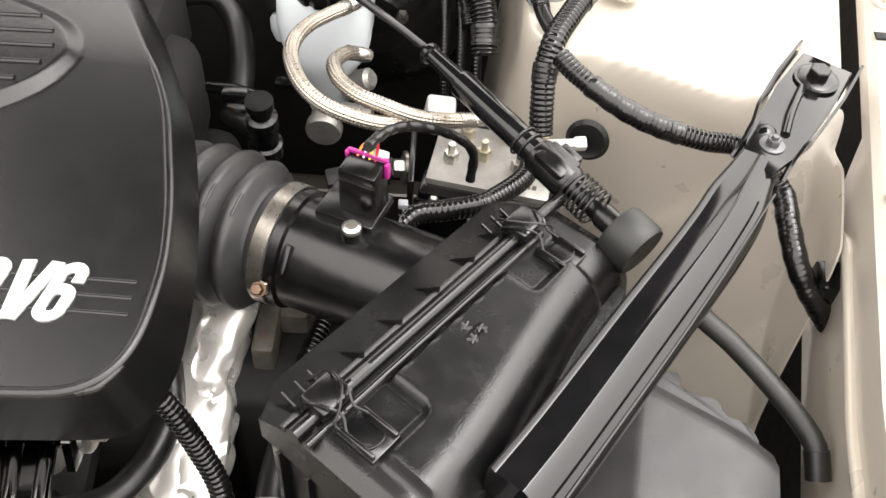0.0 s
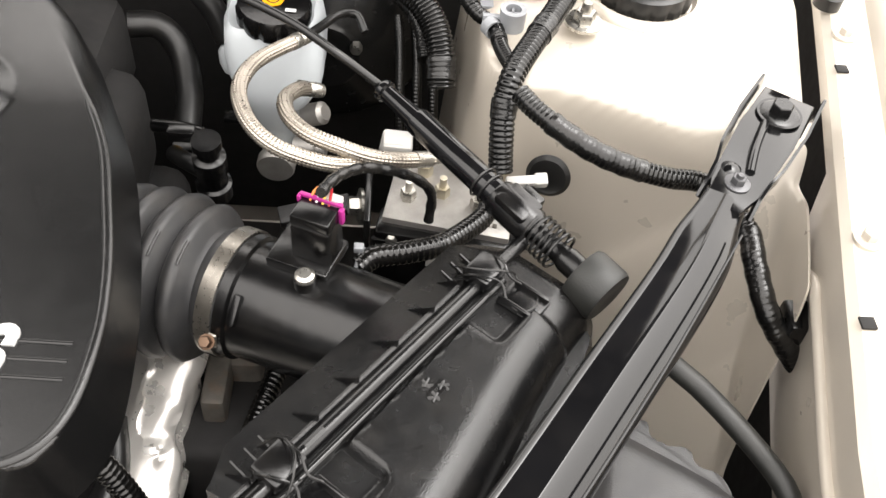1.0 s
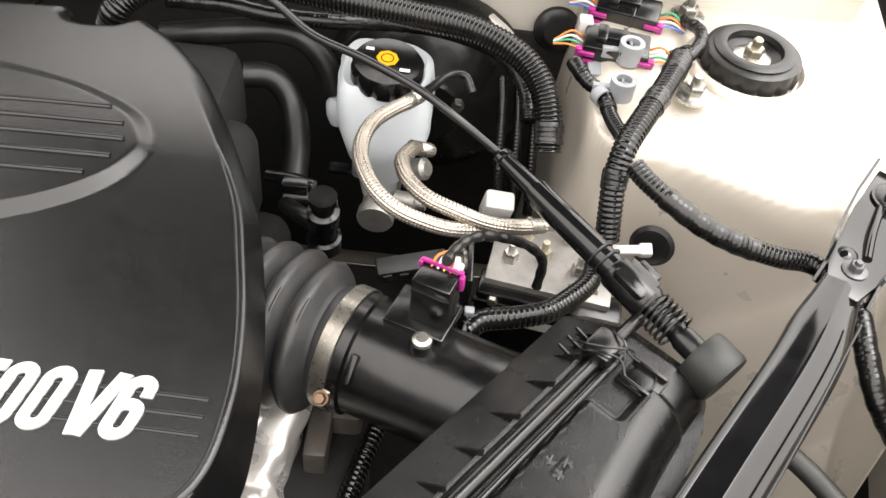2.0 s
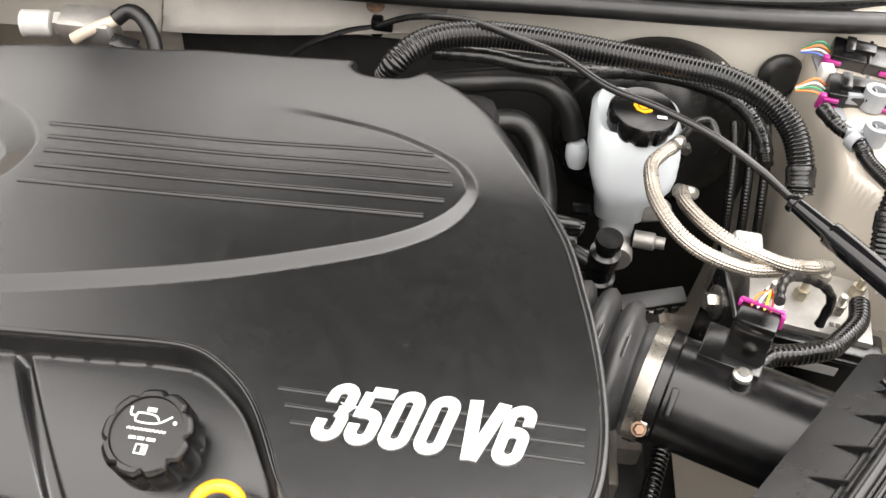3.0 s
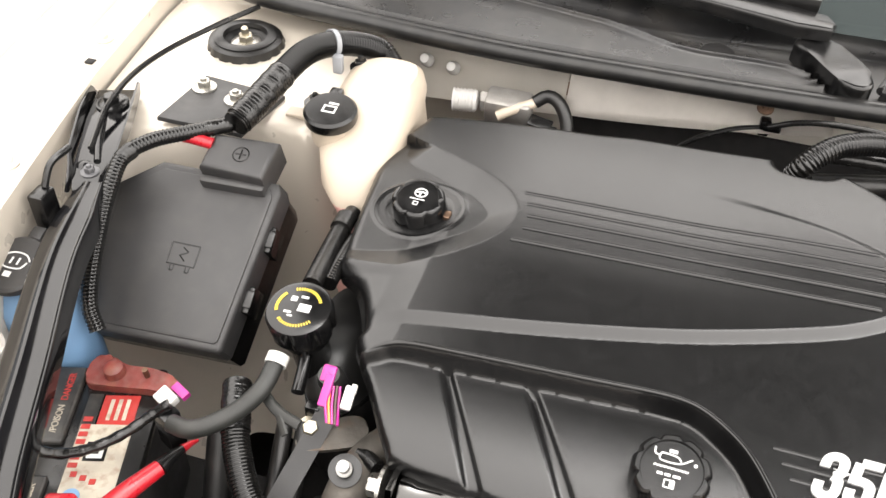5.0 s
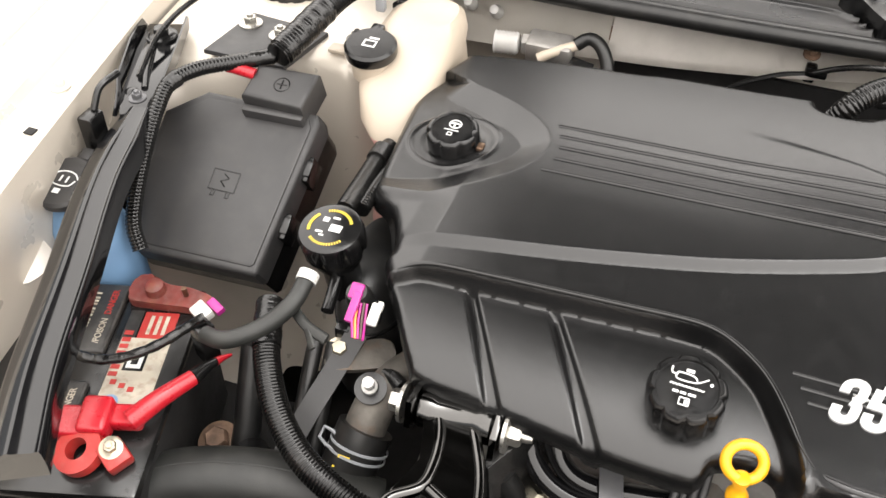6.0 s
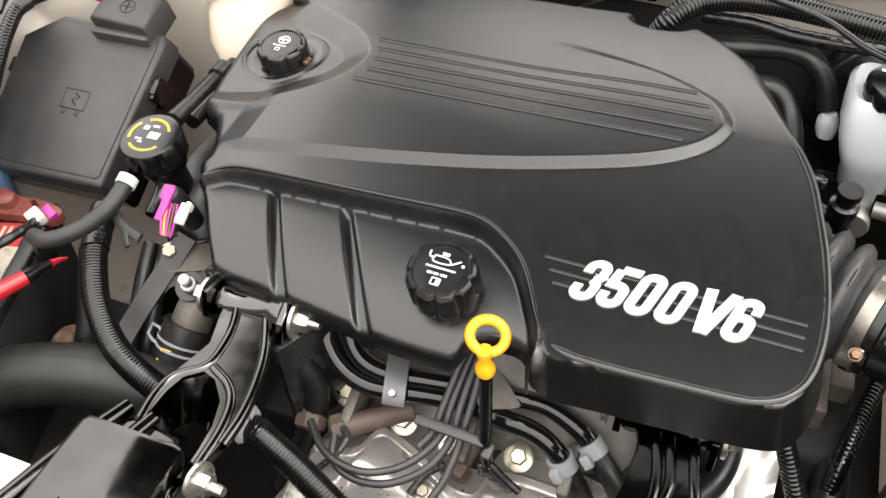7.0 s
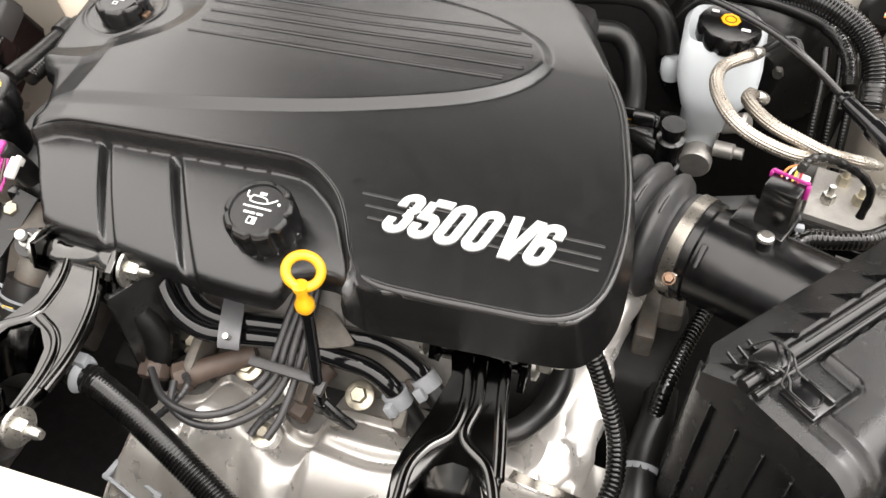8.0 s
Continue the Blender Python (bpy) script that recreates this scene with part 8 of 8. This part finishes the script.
solid("mount_tie", join(tube([Vector((-0.262 + 0.002 * math.cos(t), -0.349 + 0.015 * math.cos(t), 0.683 + 0.015 * math.sin(t))) + Vector((0.024, 0, 0)) for t in np.linspace(-0.5, 4.2, 12)], 0.0022, 6, 0.004, flat=2.0), rbox((0.014, 0.012, 0.008), Matrix.Translation((-0.238, -0.345, 0.698)), 0.001)), CLEAR_GREY, "grey nylon tie on the loom", "cable tie")

# ---- thermostat housing and hoses on the left ----
stat = thing("thermostat_housing", "cast aluminium thermostat housing with a bleed screw", "thermostat housing", (-0.37, -0.24, 0.62))
part("elbow", tube([(-0.335, -0.175, 0.690), (-0.352, -0.205, 0.690), (-0.362, -0.232, 0.680), (-0.367, -0.252, 0.660), (-0.370, -0.268, 0.640)], lambda s, n: 0.019 + 0.003 * s / n, 24, 0.005), DIRTY_ALLOY, stat)
part("flange", prism(smooth_outline([(-0.036, -0.010), (0.022, -0.014), (0.032, 0.0), (0.022, 0.016), (-0.032, 0.011)], 0.004), 0, 0.010, frame_of((-0.392, -0.190, 0.688), (0.1, -0.35, 1), (1, 0.5, 0)), 0.002), DIRTY_ALLOY, stat)
part("bleed_screw", join(lathe([(0, 0), (0.016, 0), (0.016, 0.006), (0, 0.006)], frame_of((-0.366, -0.233, 0.702), (0.1, -0.4, 1)), 28), lathe([(0, 0.004), (0.0085, 0.004), (0.0085, 0.010), (0.0055, 0.012), (0.0055, 0.022), (0, 0.023)], frame_of((-0.366, -0.233, 0.702), (0.1, -0.4, 1)), 20)), PLASTIC, stat)
part("screw_tip", lathe([(0, 0.006), (0.0078, 0.006), (0.0078, 0.012), (0.005, 0.014), (0.0055, 0.026), (0, 0.027)], frame_of((-0.366, -0.234, 0.704), (0.1, -0.4, 1)), 20), WHITE_PLASTIC, stat, "white plastic screw tip")
bolt("bolt", (-0.417, -0.195, 0.696), (0.1, -0.3, 1), 0.0085, stat, YELLOW_ZINC)
part("pipe_lug", tube([(-0.338, -0.222, 0.705), (-0.350, -0.214, 0.704), (-0.36, -0.21, 0.70)], 0.008, 14, 0.004), SATIN, stat)
rad = thing("radiator_hose", "black radiator hose with yellow print below the thermostat housing", "hose", (-0.378, -0.296, 0.60))
part("hose", tube([(-0.366, -0.250, 0.662), (-0.372, -0.275, 0.636), (-0.378, -0.296, 0.60), (-0.385, -0.32, 0.55)], 0.0285, 28, 0.006), RUBBER, rad)
for k, wide in enumerate((0.012, 0.016, 0.010)):
    part("print", rbox((wide, 0.0030, 0.0012), frame_of((-0.372 - 0.002 * k, -0.2890 - 0.0065 * k, 0.6620 - 0.0105 * k), (0.05, -0.82, 0.56), (1, 0, 0)), 0), YELLOW_PRINT, rad, "yellow print")
rc = thing("spring_clamp", "pale steel spring clamp on the radiator hose", "hose clamp", (-0.37, -0.265, 0.62))
rm = frame_of((-0.3685, -0.266, 0.646), (-0.12, -0.66, -0.74))
part("band", lathe([(0.0290, -0.0055), (0.0302, -0.0055), (0.0302, -0.0030), (0.0290, -0.0030), (0.0290, -0.0055)], rm, 40), CLEAR_GREY, rc)
part("band", lathe([(0.0290, 0.0030), (0.0302, 0.0030), (0.0302, 0.0055), (0.0290, 0.0055), (0.0290, 0.0030)], rm, 40), CLEAR_GREY, rc)
EARS = frame_of((-0.394, -0.274, 0.662), (-0.4, -0.5, 0.8), (1, -0.4, 0))
part("ear", tube([EARS @ Vector(q) for q in ((-0.012, -0.006, 0), (0.012, -0.006, 0), (0.012, 0.006, 0), (-0.012, 0.006, 0))], 0.0018, 8, 0.012, True), CLEAR_GREY, rc)
solid("hose_print", join(*[rbox((0.0100, 0.0022, 0.0008), frame_of((-0.372 + 0.001 * k, -0.292 - 0.0045 * k, 0.6545 - 0.005 * k), (0.0, -0.75, 0.66), (1, 0, 0)), 0) for k in range(5)]), YELLOW_PRINT, "yellow print on the radiator hose", "print")
solid("grey_strap", strip([(-0.404, -0.178, 0.712), (-0.414, -0.215, 0.690), (-0.426, -0.260, 0.665), (-0.44, -0.31, 0.63)], 0.022, 0.004, (0.3, 0.3, 0.9)), GREY_PLASTIC, "grey flat steel strap beside the hose", "strap")
lower = thing("lower_radiator_hose", "large matt black radiator hose at the front", "hose", [(-0.573, -0.427, 0.600), (-0.562, -0.391, 0.615), (-0.534, -0.360, 0.625), (-0.487, -0.339, 0.630), (-0.431, -0.324, 0.630), (-0.384, -0.317, 0.625), (-0.334, -0.307, 0.610)][1])
part("hose", tube([(-0.573, -0.427, 0.600), (-0.562, -0.391, 0.615), (-0.534, -0.360, 0.625), (-0.487, -0.339, 0.630), (-0.431, -0.324, 0.630), (-0.384, -0.317, 0.625), (-0.334, -0.307, 0.610)], 0.034, 28, 0.008), HOSE, lower)
part("moulding_seam", tube([(x, y, z + 0.0338) for x, y, z in [(-0.573, -0.427, 0.600), (-0.562, -0.391, 0.615), (-0.534, -0.360, 0.625), (-0.487, -0.339, 0.630), (-0.431, -0.324, 0.630), (-0.384, -0.317, 0.625), (-0.334, -0.307, 0.610)]], 0.0009, 6, 0.008), HOSE, lower)
solid("inner_hose", tube([(-0.50, -0.22, 0.70), (-0.495, -0.25, 0.66), (-0.49, -0.28, 0.62), (-0.49, -0.33, 0.56)], 0.014, 14, 0.008), RUBBER, "black hose beside the battery", "hose")
solid("inner_hose_joint", lathe([(0, 0), (0.017, 0), (0.018, 0.003), (0.018, 0.020), (0.015, 0.024), (0, 0.024)], frame_of((-0.470, -0.305, 0.615), (0.0, 0.4, 1)), 24), PLASTIC, "black ribbed hose joint", "hose joint")
bolt("chassis_bolt", (-0.522, -0.335, 0.600), (0, -0.3, 1), 0.0105, None, YELLOW_ZINC, "dull bolt low in the bay")
bolt("chassis_bolt", (-0.530, -0.275, 0.585), (0, -0.3, 1), 0.013, None, RUSTY, "rusty bolt low in the bay")
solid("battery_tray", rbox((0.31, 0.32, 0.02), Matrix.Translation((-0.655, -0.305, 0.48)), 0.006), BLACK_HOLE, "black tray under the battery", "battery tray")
for k in range(2):
    solid("bay_hose", tube([(-0.445 + 0.02 * k, -0.19, 0.70), (-0.44 + 0.02 * k, -0.23, 0.67), (-0.435 + 0.02 * k, -0.27, 0.63), (-0.43 + 0.02 * k, -0.31, 0.58)], 0.0085, 14, 0.008), RUBBER, "black rubber hose dropping into the bay", "hose", "bay hoses")
solid("spare_clip", join(rbox((0.060, 0.004, 0.006), frame_of((-0.182, -0.39, 0.585), (0, -0.3, 1), (1, -0.3, -0.2)), 0.001), rbox((0.060, 0.004, 0.006), frame_of((-0.188, -0.405, 0.585), (0, -0.3, 1), (1, -0.3, -0.2)), 0.001), rbox((0.006, 0.022, 0.006), frame_of((-0.210, -0.390, 0.590), (0, -0.3, 1), (1, -0.3, -0.2)), 0.001), rbox((0.006, 0.022, 0.006), frame_of((-0.160, -0.405, 0.580), (0, -0.3, 1), (1, -0.3, -0.2)), 0.001)), CLEAR_GREY, "grey hose clip low behind the front panel", "clip")
solid("mount_hose", tube([(-0.22, -0.275, 0.70), (-0.205, -0.28, 0.66), (-0.215, -0.30, 0.60), (-0.23, -0.33, 0.54)], 0.013, 12, 0.01), RUBBER, "black hose behind the engine mount", "hose")
solid("engine_bracket", prism([(-0.045, -0.07), (0.02, -0.07), (0.035, 0.0), (0.03, 0.05), (-0.04, 0.05)], -0.004, 0.004, frame_of((-0.205, -0.262, 0.69), (0.85, -0.5, 0.1), (0, 1, 0)), 0.001), SATIN, "black steel bracket under the engine cover", "bracket")

# ---- cowl: air conditioning lines, wiper, grille ----
ac = thing("air_conditioning_lines", "pale aluminium air conditioning fittings on the firewall", "pipe fitting", (-0.36, 0.29, 0.74))
part("block", rbox((0.060, 0.035, 0.040), frame_of((-0.335, 0.290, 0.770), (0, -0.2, 1)), 0.006), ALLOY, ac)
part("threaded_fitting", lathe([(0, 0)] + [(0.0155 - 0.003 * (k % 2), 0.0045 * (k // 2) + 0.004 * (k % 2)) for k in range(14)] + [(0, 0.034)], frame_of((-0.408, 0.282, 0.790), (1, 0.1, 0.05)), 28), WHITE_PLASTIC, ac, "pale ribbed fitting")
part("fitting_nut", hex_head(frame_of((-0.372, 0.286, 0.792), (1, 0.1, 0.05)), 0.014, 0.012), ALLOY, ac)
part("pipe", tube([(-0.40, 0.302, 0.775), (-0.37, 0.306, 0.785), (-0.345, 0.306, 0.784)], 0.006, 12, 0.006), ALLOY, ac)
part("tube", tube([(-0.345, 0.262, 0.790), (-0.325, 0.270, 0.800), (-0.300, 0.285, 0.806)], 0.0065, 12, 0.006), TANK, ac, "cream nylon tube")
part("rubber_bend", tube([(-0.302, 0.285, 0.806), (-0.288, 0.290, 0.815), (-0.272, 0.285, 0.812), (-0.258, 0.272, 0.795), (-0.252, 0.255, 0.770)], 0.0085, 14, 0.006), RUBBER, ac, "black rubber elbow")
solid("loose_bracket", join(rbox((0.030, 0.016, 0.004), frame_of((-0.290, 0.268, 0.787), (0, -0.4, 1), (1, -0.2, 0)), 0.001), rbox((0.010, 0.008, 0.010), frame_of((-0.272, 0.258, 0.783), (0, -0.4, 1)), 0.001)), SATIN, "small dark bracket behind the engine cover", "bracket")
for x, z in ((-0.405, 0.808), (-0.36, 0.815), (-0.33, 0.795), (-0.35, 0.80), (-0.44, 0.79), (-0.10, 0.805)):
    solid("firewall_plug", lathe([(0, 0), (0.006, 0), (0.005, 0.004), (0, 0.0045)], frame_of((x, 0.3655 if x < -0.27 else 0.358, z), (0, -1, 0.1)), 16), BODY_DULL, "painted plug in the firewall", "plug", "firewall plugs")
for x, z in ((-0.462, 0.80), (-0.425, 0.795)):
    solid("firewall_stud", lathe([(0, 0), (0.009, 0), (0.009, 0.010), (0.006, 0.016), (0.006, 0.024), (0, 0.026)], frame_of((x, 0.346, z), (0, -0.8, 0.6)), 20), WHITE_PLASTIC, "white capped stud on the firewall", "stud", "firewall studs")
for x in (-0.287, -0.262):
    solid("rust_patch", rbox((0.016, 0.001, 0.018), Matrix.Translation((x, 0.3400, 0.790)) @ Matrix.Rotation(radians(-27), 4, "X"), 0), RUSTY, "brown rust patch on the firewall", "rust", "rust patches")

grille = thing("cowl_grille", "black slotted plastic air intake grille", "grille", (0.36, 0.42, 0.86))
# black tray stands in for the shade behind the slots
part("tray", prism([(0.098, 0.345), (0.150, 0.455), (0.640, 0.50), (0.66, 0.42), (0.50, 0.372), (0.30, 0.345)], 0.858, 0.866, None, 0.002), BLACK_HOLE, grille)
part("frame_back", strip([(0.140, 0.450, 0.880), (0.35, 0.462, 0.880), (0.64, 0.49, 0.880)], 0.026, 0.012, step=0.03), GREY_PLASTIC, grille)
part("frame_front", tube([(0.098, 0.345, 0.874), (0.25, 0.338, 0.876), (0.45, 0.358, 0.878), (0.66, 0.42, 0.88)], 0.006, 8, 0.03), GREY_PLASTIC, grille)
part("frame_side", tube([(0.098, 0.345, 0.872), (0.122, 0.40, 0.878), (0.148, 0.455, 0.884)], 0.006, 8, 0.03), GREY_PLASTIC, grille)
for k in range(46):
    x = 0.118 + 0.0114 * k
    y0 = 0.346 + 0.55 * max(0.0, x - 0.25) ** 2 * 0.9
    y1 = 0.452 + 0.09 * (x - 0.145)
    if x < 0.15:
        y1 = 0.39 + (x - 0.118) * 1.9
    part("slat", rbox((0.0042, y1 - y0, 0.014), Matrix.Translation((x, (y0 + y1) / 2, 0.866)), 0.001, 1), PLASTIC, grille)
for f in (0.33, 0.66):
    part("cross_bar", tube([(0.120 + 0.02 * f, 0.346 + 0.105 * f, 0.874), (0.35, 0.350 + 0.11 * f, 0.875), (0.62, 0.42 + 0.075 * f, 0.876)], 0.003, 6, 0.03), PLASTIC, grille)
part("plate", rbox((0.060, 0.045, 0.010), frame_of((0.385, 0.40, 0.872), (0, 0, 1), (1, 0.1, 0)), 0.004), GREY_PLASTIC, grille)
wiper = thing("wiper_arm", "black wiper arm with its pivot cover", "wiper arm", (0.03, 0.44, 0.87))
part("pivot_cover", prism(smooth_outline([(-0.006, 0.402), (0.006, 0.424), (0.036, 0.427), (0.058, 0.400), (0.079, 0.364), (0.085, 0.334), (0.074, 0.318), (0.052, 0.320), (0.034, 0.342), (0.014, 0.376)], 0.011), 0.862, 0.888, None, 0.005, 3), PLASTIC, wiper)
part("pivot_boss", lathe([(0, 0), (0.016, 0), (0.016, 0.012), (0.012, 0.016), (0, 0.016)], Matrix.Translation((0.060, 0.350, 0.852)), 24), PLASTIC, wiper)
part("arm", prism([(0.034, 0.410), (0.040, 0.426), (0.030, 0.448), (-0.02, 0.458), (-0.50, 0.490), (-0.50, 0.472), (-0.12, 0.434), (-0.01, 0.408)], 0.890, 0.908, None, 0.005, 3), PLASTIC, wiper)
part("blade", rbox((0.52, 0.008, 0.022), Matrix.Translation((-0.24, 0.484, 0.896)) @ Matrix.Rotation(radians(-4), 4, "Z"), 0.002), RUBBER, wiper)
# black disc stands in for the shade inside a round opening
solid("washer_jet", lathe([(0, 0), (0.022, 0), (0.022, 0.006), (0.018, 0.008), (0, 0.008)], frame_of((-0.093, 0.394, 0.853), (0, -0.1, 1)), 28), BLACK_HOLE, "round dark opening in the cowl panel", "opening")
